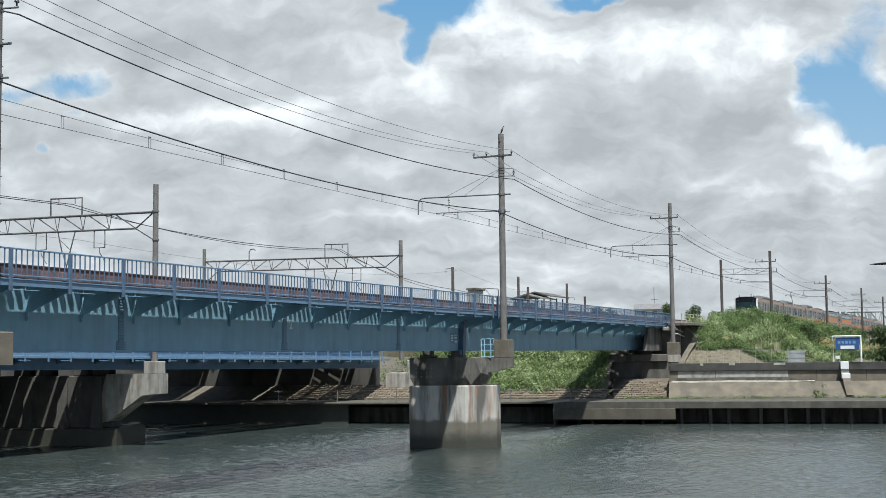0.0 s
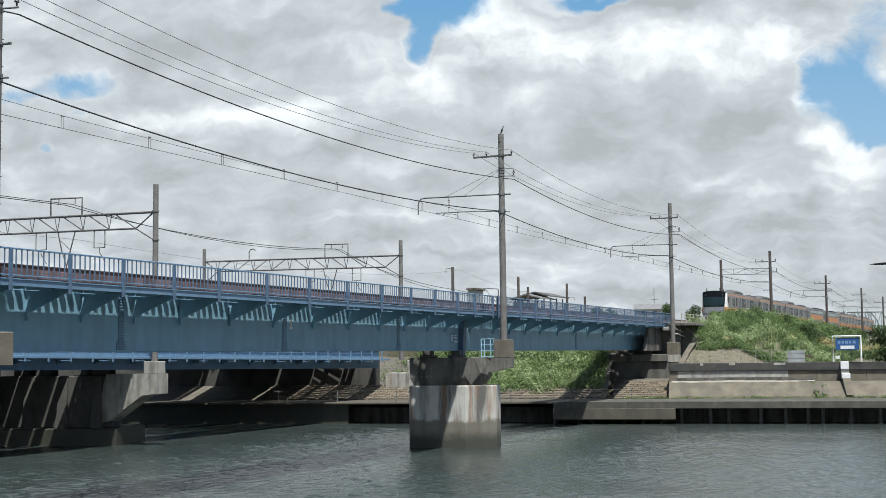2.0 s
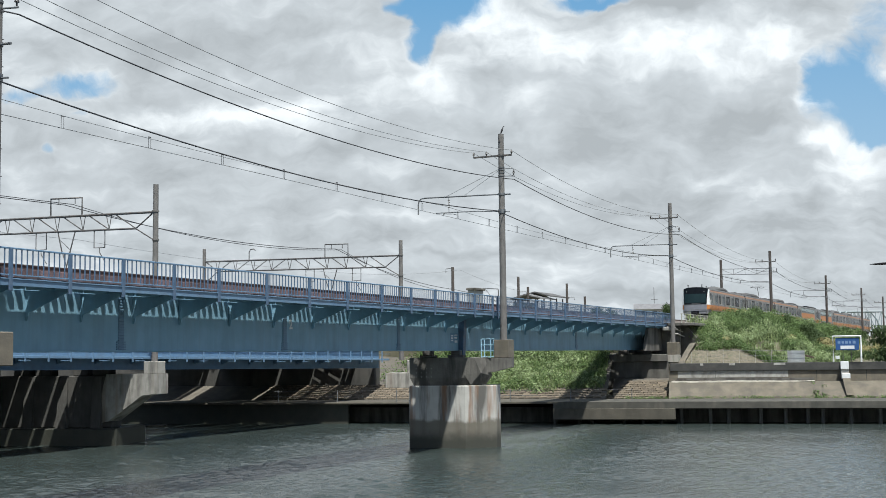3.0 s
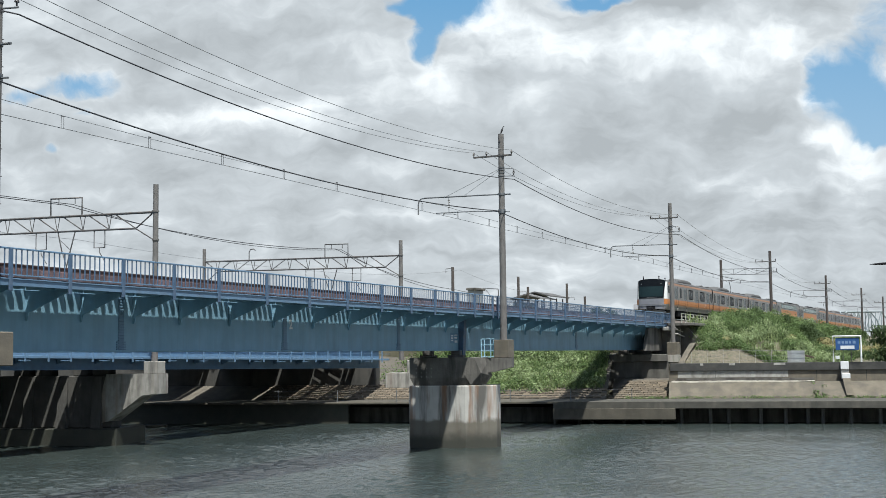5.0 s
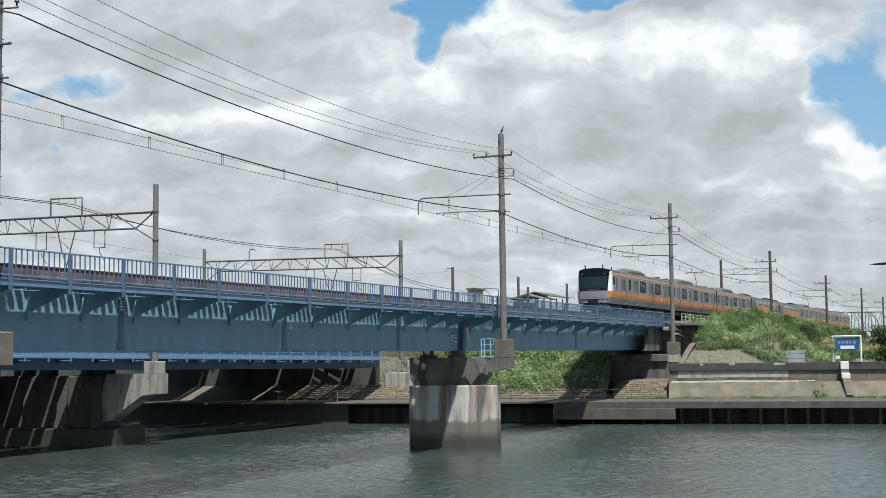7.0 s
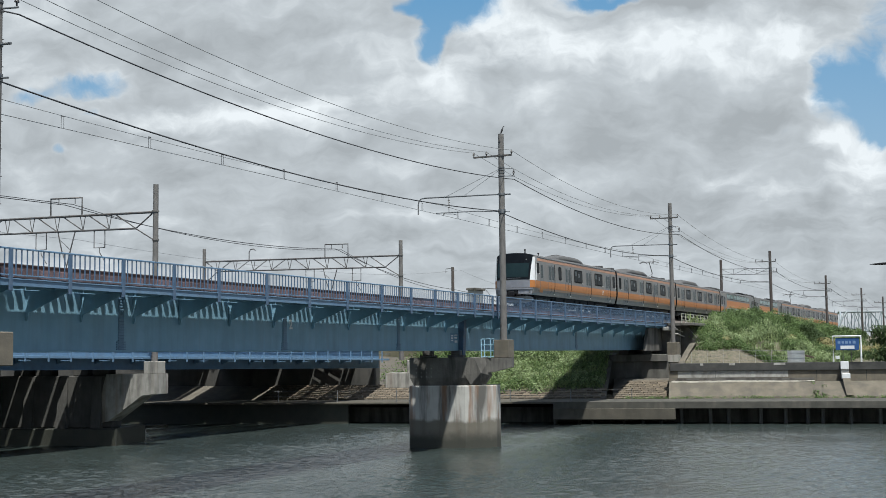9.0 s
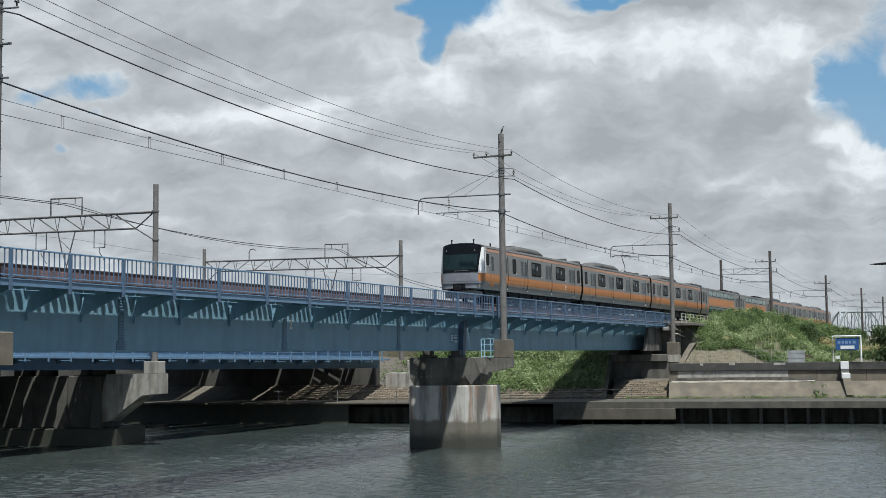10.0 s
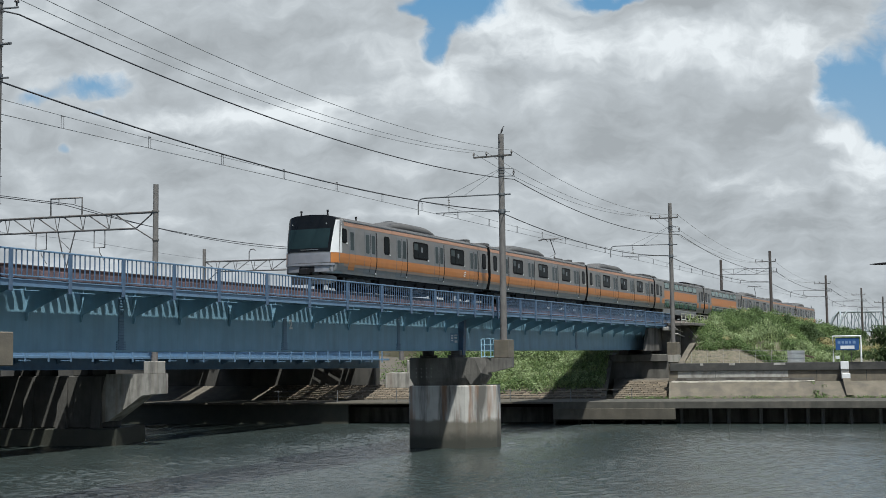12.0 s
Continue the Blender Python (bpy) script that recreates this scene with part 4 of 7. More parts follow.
def make_car(kind, label):
    car = thing("train_car", Matrix.Identity(4), label, "train car", "cars of the train")
    lead = kind == "lead"
    green = kind == "double"
    x0, x1 = (0.95, 19.78) if lead else (0.22, 19.78)
    section = SECTION
    part("body", car_shell(x0, x1, section, lead), SILVER, car)
    g = Build()
    g.bbox(19.76, 20.24, -1.28, 1.28, 0.95, 3.45, 0.05)
    part("gangway", g, RUBBER, car)
    # black plates over the car ends stand in for shade between the cars
    for xa, xb in ((x1 - 0.005, x1 + 0.03),) if lead else ((x0 - 0.03, x0 + 0.005), (x1 - 0.005, x1 + 0.03)):
        e = Build()
        e.loft([[(x, y * 0.99, z) for y, z in section] for x in (xa, xb)])
        part("end_plate", e, RUBBER, car, "black plate painting the shade in the gap between cars")
    rf = Build()
    pts = [(y, z + 0.012) for y, z in SECTION[8:-8]]
    pts = pts + [(y, z - 0.03) for y, z in SECTION[8:-8]][::-1]
    rf.prism(pts, x0 + (0.1 if lead else 0), x1, "x")
    part("roof", rf, ROOFG, car)
    for s in (-1, 1):
        gu = strip(x0 + 0.1, x1, 3.40, 3.46, 0.03, s, 1)
        part("gutter", gu, SILVER_D, car)
    if not green:
        doors = (3.78, 7.45, 12.35, 17.46) if lead else (2.65, 7.55, 12.45, 17.35)
        wins = ((5.65, 0.66), (9.87, 1.95), (14.96, 2.05), (19.1, 0.62)) if lead else ((0.98, 0.62), (5.05, 1.9), (10.0, 1.9), (14.95, 1.9), (19.05, 0.62))
        for s in (-1, 1):
            edges = [0.55 if lead else x0 + 0.02] + [v for d in doors for v in (d - 0.67, d + 0.72)] + [x1 - 0.02]
            if lead:
                edges = [2.12, *edges[1:]]
                part("stripe", strip(0.50, 1.42, 1.30, 1.79, 0.004, s, 3), ORANGE, car)
                cd = part("cab_door", strip(1.45, 2.10, 0.95, 3.05, 0.008, s, 5), SILVER_D, car)
                part("door_glass", strip(1.60, 1.95, 2.0, 2.9, 0.013, s, 3), DGLASS, cd)
                part("stripe", strip(1.46, 2.09, 1.00, 1.79, 0.012, s, 3), ORANGE, cd)
                make_window(car, 0.99, 0.50, s, 2.3, 3.02)
            for a, c in zip(edges[::2], edges[1::2]):
                part("stripe", strip(a, c, 1.30, 1.79, 0.004, s, 3), ORANGE, car)
            # no stripe of its own: the orange's reflected soft edge as colour
            part("stripe", strip(x0 + 0.05, x1 - 0.02, 1.16, 1.30, 0.003, s, 2), STRIPE_BLEND, car)
            part("roof_stripe", strip(x0 + 0.05, x1 - 0.02, 3.16, 3.36, 0.005, s, 3), PEACH, car)
            for d in doors:
                make_door(car, d, s)
            for x, w in wins:
                make_window(car, x, w, s)
    else:
        for s in (-1, 1):
            part("stripe", strip(3.4, 16.6, 1.75, 2.55, 0.004, s, 3), ORANGE, car)
            for a, c in ((x0 + 0.02, 1.7), (2.62, 3.4), (16.6, 17.38), (18.3, x1 - 0.02)):
                part("stripe", strip(a, c, 1.30, 1.79, 0.004, s, 3), ORANGE, car)
            for d in (2.16, 17.84):
                dd = part("door", strip(d - 0.44, d + 0.44, 0.95, 3.02, 0.006, s, 5), SILVER_D, car)
                part("door_glass", strip(d - 0.25, d + 0.25, 1.95, 2.9, 0.012, s, 3), GLASS, dd)
            for x in (0.95, 19.05):
                make_window(car, x, 0.8, s)
            for i in range(7):
                x = 4.35 + i * 1.88
                for za, zb in ((2.72, 3.30), (0.98, 1.62)):
                    w = part("window", strip(x - 0.82, x + 0.82, za, zb, 0.008, s, 4), RUBBER, car)
                    part("pane", strip(x - 0.77, x + 0.77, za + 0.05, zb - 0.05, 0.013, s, 3), GREENGL, w)
    make_underframe(car, lead)
    if green:
        sk = Build()
        sk.bbox(3.4, 16.6, -1.36, 1.36, 0.35, 0.85, 0.05)
        part("low_floor", sk, SILVER_D, car)
    for x in (3.1, 16.9):
        make_bogie(car, x)
    if lead:
        make_ac(car, 7.0, 13.6)
    elif green:
        make_ac(car, 1.0, 3.4, 0.3, 0.8)
        make_ac(car, 16.6, 19.0, 0.3, 0.8)
    else:
        make_ac(car, 5.0, 12.6)
    make_roof_kit(car, random.Random(len(label)), lead)
    if kind == "motor":
        make_pantograph(car, 15.9)
    if lead:
        part("windscreen", glass_patch((-1.20, -1.315), (1.20, 1.315), 1.86, 3.54, 0.02, 14, 8, True), BLACK, car, "black glazed front panel")
        part("windscreen_glass", glass_patch((-1.10, -1.16), (1.10, 1.16), 2.02, 2.98, 0.026, 14, 6), TEAL, car, "dark teal windscreen glass")
        for s in (-1, 1):
            part("corner_panel", glass_patch((1.205, 1.30) if s > 0 else (-1.473, -1.42), (1.473, 1.42) if s > 0 else (-1.205, -1.30), 1.80, 3.42, 0.014, 8, 6), WHITE, car, "white-painted front corner")
            part("corner_stripe", glass_patch(1.22 if s > 0 else -1.472, 1.472 if s > 0 else -1.22, 1.30, 1.79, 0.016, 8, 3), ORANGE, car)
            hl = Build()
            hl.tube([(nose(0.95, 3.22) - 0.035, s * 0.95, 3.22), (nose(0.95, 3.22), s * 0.95, 3.22)], 0.038, 10)
            part("headlamp", hl, LAMP, car)
        for s in (-1, 1):
            mk = strip(15.9, 16.15, 1.40, 1.47, 0.012, s, 1)
            for za in (1.52, 1.64):
                k = strip(15.95, 16.2, za, za + 0.06, 0.012, s, 1)
                mk.add(k.v, k.f)
            part("car_mark", mk, WHITE, car, "small white marking on the stripe")
            part("corner_panel", side_corner(s), WHITE, car, "white-painted front corner")
        part("front_apron", glass_patch(-1.30, 1.30, 0.86, 1.17, 0.012), FACE, car)
        # no hollow here: the recess's shade is a flat dark patch
        part("coupler_recess", glass_patch(-0.42, 0.42, 0.84, 1.12, 0.022), UNDER, car, "flat black patch painting the shaded recess round the coupler")
        br = Build()
        top = [(y, roof_z(y)) for y in (1.38 * i / 10 - 1.38 for i in range(21))]
        br.loft([[(nose(y, z) - 0.01, y, z + 0.004) for y, z in top], [(nose(y, z) + 0.06, y, z + 0.016) for y, z in top], [(0.86, y, z + 0.016) for y, z in top]], closed=False, caps=False, smooth=True)
        part("brow", br, BLACK, car, "black roof brow over the windscreen")
        dp = Build()
        dp.box(-0.17, -0.13, -0.62, 0.35, 1.93, 1.96)
        part("wiper", dp, SILVER_D, car)
        part("front_panel", glass_patch(-1.21, 1.21, 1.30, 1.80, 0.012), FACE, car)
        b = Build()
        b.loft([[(nose(y, z) - d, y, z) for z, d in ((1.17, 0.0), (1.17, 0.07), (1.27, 0.07), (1.27, 0.0))] for y in (-1.36 + 2.72 * i / 16 for i in range(17))])
        part("front_step", b, FACE, car)
        b = Build()
        rings = []
        for i in range(21):
            a = -1.0 + 2.0 * i / 20
            y = 1.22 * math.sin(a * math.pi / 2)
            x = 0.02 + 0.62 * abs(a) ** 3
            up = 0.72 - 0.10 * abs(a) ** 4
            lo = 0.26 + 0.20 * abs(a) ** 6
            rings.append([(x, y, up), (x - 0.06, y, (up + lo) / 2), (x + 0.02, y, lo), (x + 0.08, y * 0.96, lo), (x + 0.10, y * 0.96, up)])
        b.loft(rings, smooth=False)
        part("skirt", b, GUARD, car, "grey rounded obstacle guard")
        b = Build()
        for y in (-0.6, 0.6):
            b.box(0.1, 0.9, y - 0.06, y + 0.06, 0.5, 0.95)
        part("guard_bracket", b, UNDER, car)
        b = Build()
        b.bbox(-0.5, 0.1, -0.16, 0.16, 0.72, 1.05, 0.04)
        b.bbox(-0.57, -0.45, -0.24, 0.24, 0.70, 1.0, 0.03)
        part("coupler", b, UNDER, car)
        for x, y in ((0.95, -0.55), (0.95, 0.95), (4.6, -0.2)):
            a = Build()
            a.tube([(x, y, 3.55), (x, y, 3.74), (x, y, 3.98)], 0.075, 8, 0.03)
            a.tube([(x, y, 3.90), (x, y, 4.0)], 0.06, 8)
            part("antenna", a, UNDER, car)
    return car


def front_at(t):
    """How far along the track the front end stands at t seconds."""
    table = [(0, 164.8), (1, 155.5), (2, 146.3), (3, 137.2), (5, 119.2), (6, 110.2), (7, 101.2), (9, 83.0), (10, 73.8), (11, 64.5), (12, 55.06)]
    for (t0, s0), (t1, s1) in zip(table, table[1:]):
        if t <= t1:
            return s0 + (s1 - s0) * (t - t0) / (t1 - t0)
    return table[-1][1]


def car_pose(i, t, flip=False):
    m = TRK @ Matrix.Translation((front_at(t) + 20.0 * i, MID, RAIL))
    return m @ pose(20.0, 0, 0, 0, 0, 180) if flip else m


TRAIN = []
PLAN = [("lead", 0), ("motor", 0), ("plain", 0), ("double", 0), ("double", 0), ("motor", 0), ("plain", 0), ("lead", 1)]
LABELS = {"lead": "stainless commuter train end car with orange stripe and black front",
          "motor": "stainless commuter train car with orange stripe and raised pantograph",
          "plain": "stainless commuter train car with orange stripe",
          "double": "double-deck train car with orange band and green-tinted windows"}
FIRST = {}
for i, (kind, flip) in enumerate(PLAN):
    if kind in FIRST:
        car = copy_thing(FIRST[kind], Matrix.Identity(4))
        if kind == "lead":
            tagged(car, "stainless train end car at the tail, orange stripe and black front")
    else:
        car = FIRST[kind] = make_car(kind, LABELS[kind])
    car.matrix_world = car_pose(i, 0, flip)
    TRAIN.append((car, i, flip))


# ---- overhead line of the near track ----
INSUL = mat("brown_insulator", (0.05, 0.045, 0.042), (0.035, 0.03, 0.03), 8, 0.35)
GALV = mat("galvanised_pipe", (0.22, 0.225, 0.23), (0.16, 0.165, 0.17), 5, 0.5, 0.5, 0.001, 25)
PO = 28.0            # line of the poles
POLES = [29.72, 71.45, 112.1, 161.5, 210.9, 260.2, 302.0]


def insulator(b, x, y, z, h=0.26):
    b.tube([(x, y, z), (x, y, z + h)], 0.03, 6)
    b.tube([(x, y, z + h * 0.35), (x, y, z + h * 0.6)], 0.085, 8, 0.05)
    b.tube([(x, y, z + h * 0.62), (x, y, z + h * 0.95)], 0.07, 8, 0.035)


def shaft(b, z0, z1, r0, r1):
    n = 10
    b.tube([(0, 0, z0 + (z1 - z0) * i / n) for i in range(n + 1)], r0, 14, r1)


def line_pole(s, zb, zt, river, beam_to=None, bird=False):
    """A spun-concrete pole with its cross-arm, feeder bracket and catenary arm. Heights are over the water."""
    p = thing("catenary_pole", TRK @ Matrix.Translation((s, PO, 0)), "grey concrete catenary pole with steel cross-arm and bracket arm", "utility pole", "catenary poles along the near track")
    b = Build()
    shaft(b, zb, zt, 0.205, 0.165)
    part("pole", b, POLE if river else POLE_D, p)
    if river:
        b = Build()
        b.bbox(-0.46, 0.46, -0.46, 0.46, 5.22, zb + 0.02, 0.03)
        part("plinth", b, CONC_W, p, "square concrete plinth")
        k = Build()
        for i in range(24):
            z = zb + 2.2 + i * 0.42
            k.tube([(-0.32 if i % 2 else 0.32, 0, z), (0, 0, z)], 0.013, 4)
        part("step_bolts", k, STEEL, p, kind="stuff")
    za = zt - 1.30
    b = Build()
    b.bbox(-0.05, 0.05, -0.68, 1.80, za - 0.05, za + 0.05, 0.01)
    b.box(-0.19, 0.19, -0.22, 0.22, za - 0.04, za + 0.04)
    part("cross_arm", b, STEEL, p)
    for y in (-0.66, 0.95, 1.77):
        k = Build()
        insulator(k, 0, y, za + 0.05)
        part("insulator", k, INSUL, p)
    zf = zt - 2.2
    b = Build()
    b.tube([(0.0, 0.0, zf + 0.1), (0.0, -0.72, zf + 0.1), (0, -0.78, zf)], 0.025, 6)
    b.tube([(0.0, 0.1, zf - 0.32), (0.0, -0.85, zf - 0.38)], 0.03, 6)
    for z in (zf + 0.18, zf + 0.03, zf - 0.12, zf - 0.32):
        b.tube([(0, 0, z - 0.03), (0, 0, z + 0.03)], 0.20, 12)
    part("feeder_bracket", b, GALV, p)
    k = Build()
    insulator(k, 0, -0.78, zf - 0.33, 0.34)
    part("insulator", k, INSUL, p)
    zc = 14.93
    if beam_to is None:
        b = Build()
        b.tube([(0, -0.58, zc - 0.03), (0, 0.2, zc), (0, 5.0, zc + 0.06), (0, 5.32, zc + 0.02), (0, 5.45, zc - 0.12), (0, 5.50, zc - 0.35), (0, 5.50, zc - 0.95)], 0.042, 8)
        b.tube([(0, 0, zc - 0.06), (0, 0, zc + 0.06)], 0.215, 12)
        part("catenary_arm", b, GALV, p)
        b = Build()
        b.tube([(0, -0.5, 13.86), (0, 0.2, 13.90), (0, 1.6, 14.0), (0, 4.3, 14.02)], 0.032, 6)
        b.tube([(0, 0, 13.78), (0, 0, 14.02)], 0.22, 12)
        b.tube([(0, 3.8, 13.86), (0, 3.78, 14.03)], 0.03, 6)
        b.tube([(0, 3.8, 13.95), (0, 3.2, 13.92), (0, 2.9, 13.84)], 0.022, 5)
        part("steady_arm", b, GALV, p)
        k = Build()
        k.tube([(0, 3.45, 14.03), (0, 3.45, 14.93)], 0.018, 5)
        for i in range(4):
            k.tube([(0, 3.45, 14.32 + i * 0.14), (0, 3.45, 14.37 + i * 0.14)], 0.075, 8, 0.05)
        part("hanger", k, INSUL, p)
        k = Build()
        k.tube([(0, 0.1, zf + 0.12), (0, 3.6, zc + 0.08)], 0.014, 4)
        k.tube([(0, 0.1, zf + 0.05), (0, 2.4, zc + 0.08)], 0.014, 4)
        part("stay_wire", k, WIRE_L, p)
    else:
        b = Build()
        L = beam_to
        for z in (15.62, 14.92):
            b.tube([(0, 0.1, z), (0, L, z + 0.1)], 0.045, 6)
        n = 4
        for i in range(n):
            y0, y1 = 0.2 + (L - 0.3) * i / n, 0.2 + (L - 0.3) * (i + 1) / n
            b.tube([(0, y0, 15.0 if i % 2 else 15.62), (0, y1, 15.65 if i % 2 else 15.0)], 0.03, 5)
            b.tube([(0, y1, 14.95), (0, y1, 15.68)], 0.025, 5)
        b.tube([(0, 0.1, 13.9), (0, 4.2, 14.05)], 0.035, 6)
        part("portal_beam", b, GALV, p)
        b = Build()
        b.tube([(0, L, 8.2), (0, L, 13), (0, L, 16.9)], 0.19, 12, 0.16)
        part("pole", b, POLE_D, p)
    return p


line_pole(POLES[0], 6.22, 18.55, True)
line_pole(POLES[1], 6.25, 18.55, True)
line_pole(POLES[2], 6.28, 18.58, True)
line_pole(POLES[3], 7.9, 17.75, False, beam_to=6.05)
for s, zt in zip(POLES[4:], (17.3, 17.4, 17.3)):
    line_pole(s, 7.9, zt, False)


def wire(name, rows, r, material, label, n=22, m=TRK):
    """A line strung from support to support; rows: along, across, height and the sag of the stretch that follows."""
    b = Build()
    pts = []
    for (s0, o0, z0, sag), (s1, o1, z1, _) in zip(rows, rows[1:]):
        seg = line((s0, o0, z0), (s1, o1, z1), n, sag)
        pts += seg if not pts else seg[1:]
    b.tube(pts, r, 5)
    return solid(name, b, material, m, label, "overhead wire", "overhead wires")


STOPS = [(-12, 0.9)] + [(s, 0.75) for s in POLES]
wire("feeder_cable", [(s, PO + 0.3, 13.95 if s < 150 else 14.0, 0.72 if s > 0 else 0.4) for s, _ in STOPS], 0.030, WIRE, "thick black feeder cable slung between the poles")
wire("feeder_cable", [(s + 0.1, PO - 0.78, 15.78 if s < 150 else 15.1, 0.88) for s, _ in STOPS], 0.026, WIRE, "black upper feeder cable slung between the poles")
for dy, dz, lab in ((-0.66, 0.28, "outer"), (0.95, 0.28, "middle"), (1.77, 0.28, "inner")):
    wire("signal_wire", [(s, PO + dy, (17.25 if s < 150 else 16.1) + dz, 1.04) for s, _ in STOPS], 0.014, WIRE_L, "thin grey wire on cross-arm insulators, %s line" % lab)


def contact_line(o, z, stops, label, dz=0.62, sag=0.26, far=False):
    c = thing("contact_line", TRK, label, "overhead wire", "overhead contact lines")
    b = Build()
    b.tube([(stops[0], o, z), (stops[-1], o, z + 0.05)], 0.016, 5)
    part("contact_wire", b, WIRE_L, c)
    b = Build()
    pts = []
    for a, d in zip(stops, stops[1:]):
        seg = line((a, o, z + dz), (d, o, z + dz), 14, sag)
        pts += seg if not pts else seg[1:]
    b.tube(pts, 0.013, 5)
    part("messenger_wire", b, WIRE_L, c)
    d = Build()
    d.tube([(-0.07, 0, 0), (-0.07, 0, 0.46)], 0.012, 4)
    d.tube([(0.07, 0, 0), (0.07, 0, 0.46)], 0.012, 4)
    d.box(-0.08, 0.08, -0.012, 0.012, 0.44, 0.475)
    me = d.mesh("dropper", WIRE)
    s = stops[0] + 0.35
    while s < min(stops[-1], 165) and not far:
        part("dropper", me, None, c, at=pose(s, o, z + 0.0))
        s += 5.2
    return c


contact_line(MID, 13.83, [-10, *POLES], "grey contact wire with droppers over the near track")


def make_bird():
    b = Build()
    c = thing("cormorant", TRK @ Matrix.Translation((POLES[1], PO, 18.55)) @ Matrix.Scale(0.72, 4), "black cormorant perched upright on a pole top", "bird")
    rings = []
    for t, r in ((0.0, 0.03), (0.12, 0.075), (0.3, 0.09), (0.45, 0.06), (0.53, 0.03)):
        rings.append([(0.10 * t + r * math.cos(a), -0.32 * t + r * math.sin(a), 0.04 + t * 0.95) for a in (k * math.pi / 4 for k in range(8))])
    b.loft(rings, smooth=True)
    FEATHER = mat("black_feathers", (0.018, 0.018, 0.02), (0.03, 0.03, 0.032), 20, 0.6)
    part("body", b, FEATHER, c)
    h = Build()
    h.tube([(0.05, -0.17, 0.52), (0.05, -0.20, 0.60), (0.04, -0.25, 0.64)], 0.035, 6, 0.03)
    h.tube([(0.04, -0.25, 0.64), (0.03, -0.36, 0.65)], 0.015, 5, 0.006)
    part("head", h, FEATHER, c)
    t = Build()
    t.prism([(-0.04, 0.1), (0.04, 0.1), (0.06, -0.16), (-0.06, -0.16)], 0.05, 0.08, "y")
    part("tail", t, FEATHER, c)


make_bird()

# ---- rear railway: gantries and the second bridge ----
RO = 52.0
# the rear railway stands at 0.95 of the distances written below, seen from the height of the eye
REAR = Matrix.Translation((0, 0, 5.4)) @ Matrix.Scale(0.95, 4) @ Matrix.Translation((0, 0, -5.4))
RTRK = REAR @ TRK


def gantry(s, zt, zb_top, o1, zfar, fr, hook=None):
    """A lattice portal across the rear tracks, on two concrete poles."""
    g = thing("catenary_gantry", RTRK @ Matrix.Translation((s, 0, 0)), "steel lattice gantry on concrete poles across the rear tracks", "gantry", "gantries over the rear tracks")
    b = Build()
    b.tube([(0, RO, 5.0 + (zt - 5.0) * i / 6) for i in range(7)], 0.21, 12, 0.175)
    for z in (zb_top + 0.05, zb_top - 1.85):
        b.tube([(0, RO, z - 0.05), (0, RO, z + 0.05)], 0.23, 12)
    part("pole", b, POLE, g, "near concrete pole")
    b = Build()
    b.tube([(0, o1, 4.5), (0, o1, 10), (0, o1, zfar)], 0.19, 10, 0.165)
    part("pole", b, POLE, g, "far concrete pole")
    b = Build()
    slope = 0.012
    zl = zb_top - 1.02

    def up(o):
        return zb_top + slope * (o - RO)

    def lo(o):
        return zl + slope * (o - RO)
    b.tube([(0, RO + 0.1, up(RO)), (0, o1, up(o1))], 0.085, 6)
    b.tube([(0, RO + 1.6, lo(RO)), (0, o1 - 1.6, lo(o1))], 0.07, 6)
    b.tube([(0, RO + 1.6, lo(RO)), (0, RO + 0.15, up(RO))], 0.05, 5)
    b.tube([(0, o1 - 1.6, lo(o1)), (0, o1 - 0.15, up(o1))], 0.05, 5)
    b.tube([(0, RO + 1.6, lo(RO)), (0, RO + 0.1, zl - 0.85)], 0.045, 5)
    b.tube([(0, o1 - 1.6, lo(o1)), (0, o1 - 0.1, zl - 0.85)], 0.045, 5)
    n = 9
    span = o1 - RO - 3.2
    for i in range(n):
        a, c = RO + 1.6 + span * i / n, RO + 1.6 + span * (i + 1) / n
        if i < n / 2:
            b.tube([(0, a, lo(a)), (0, c - 0.45, up(c))], 0.042, 4)
        else:
            b.tube([(0, a + 0.45, up(a)), (0, c, lo(c))], 0.042, 4)
        b.tube([(0, c, lo(c)), (0, c - 0.2, up(c))], 0.034, 4)
        b.tube([(0, c, lo(c)), (0, c + 0.25, up(c))], 0.034, 4)
    part("lattice_beam", b, STEEL, g)
    f0, f1 = fr
    k = Build()
    k.tube([(0, f0, up(f0)), (0, f0, up(f0) + 1.25), (0, f1, up(f1) + 1.27), (0, f1, up(f1))], 0.06, 6)
    for f in (f0 + 0.6, f1 - 0.7):
        k.tube([(0, f, up(f) + 1.25), (0, f, up(f) + 0.85)], 0.03, 5)
    part("top_frame", k, STEEL, g)
    if hook:
        k = Build()
        k.tube([(0, hook, up(hook)), (0, hook, up(hook) + 0.8), (0, hook - 0.15, up(hook) + 1.05), (0, hook - 0.5, up(hook) + 1.1), (0, hook - 0.7, up(hook) + 0.95)], 0.05, 6)
        part("top_hook", k, STEEL, g)
    for o in (RO + 4.6, RO + 9.6):
        k = Build()
        k.tube([(0, o - 0.45, lo(o)), (0, o - 0.45, lo(o) - 1.2), (0, o + 0.45, lo(o) - 1.2), (0, o + 0.45, lo(o))], 0.04, 5)
        k.tube([(0, o, lo(o) - 1.2), (0, o, lo(o) - 1.5), (0, o - 0.5, lo(o) - 2.2)], 0.03, 5)
        part("drop_frame", k, STEEL, g)
    o = RO + 7.4
    k = Build()
    k.tube([(0, o - 0.75, lo(o)), (0, o - 0.35, lo(o) - 1.3), (0, o + 0.1, lo(o) - 2.9)], 0.045, 5)
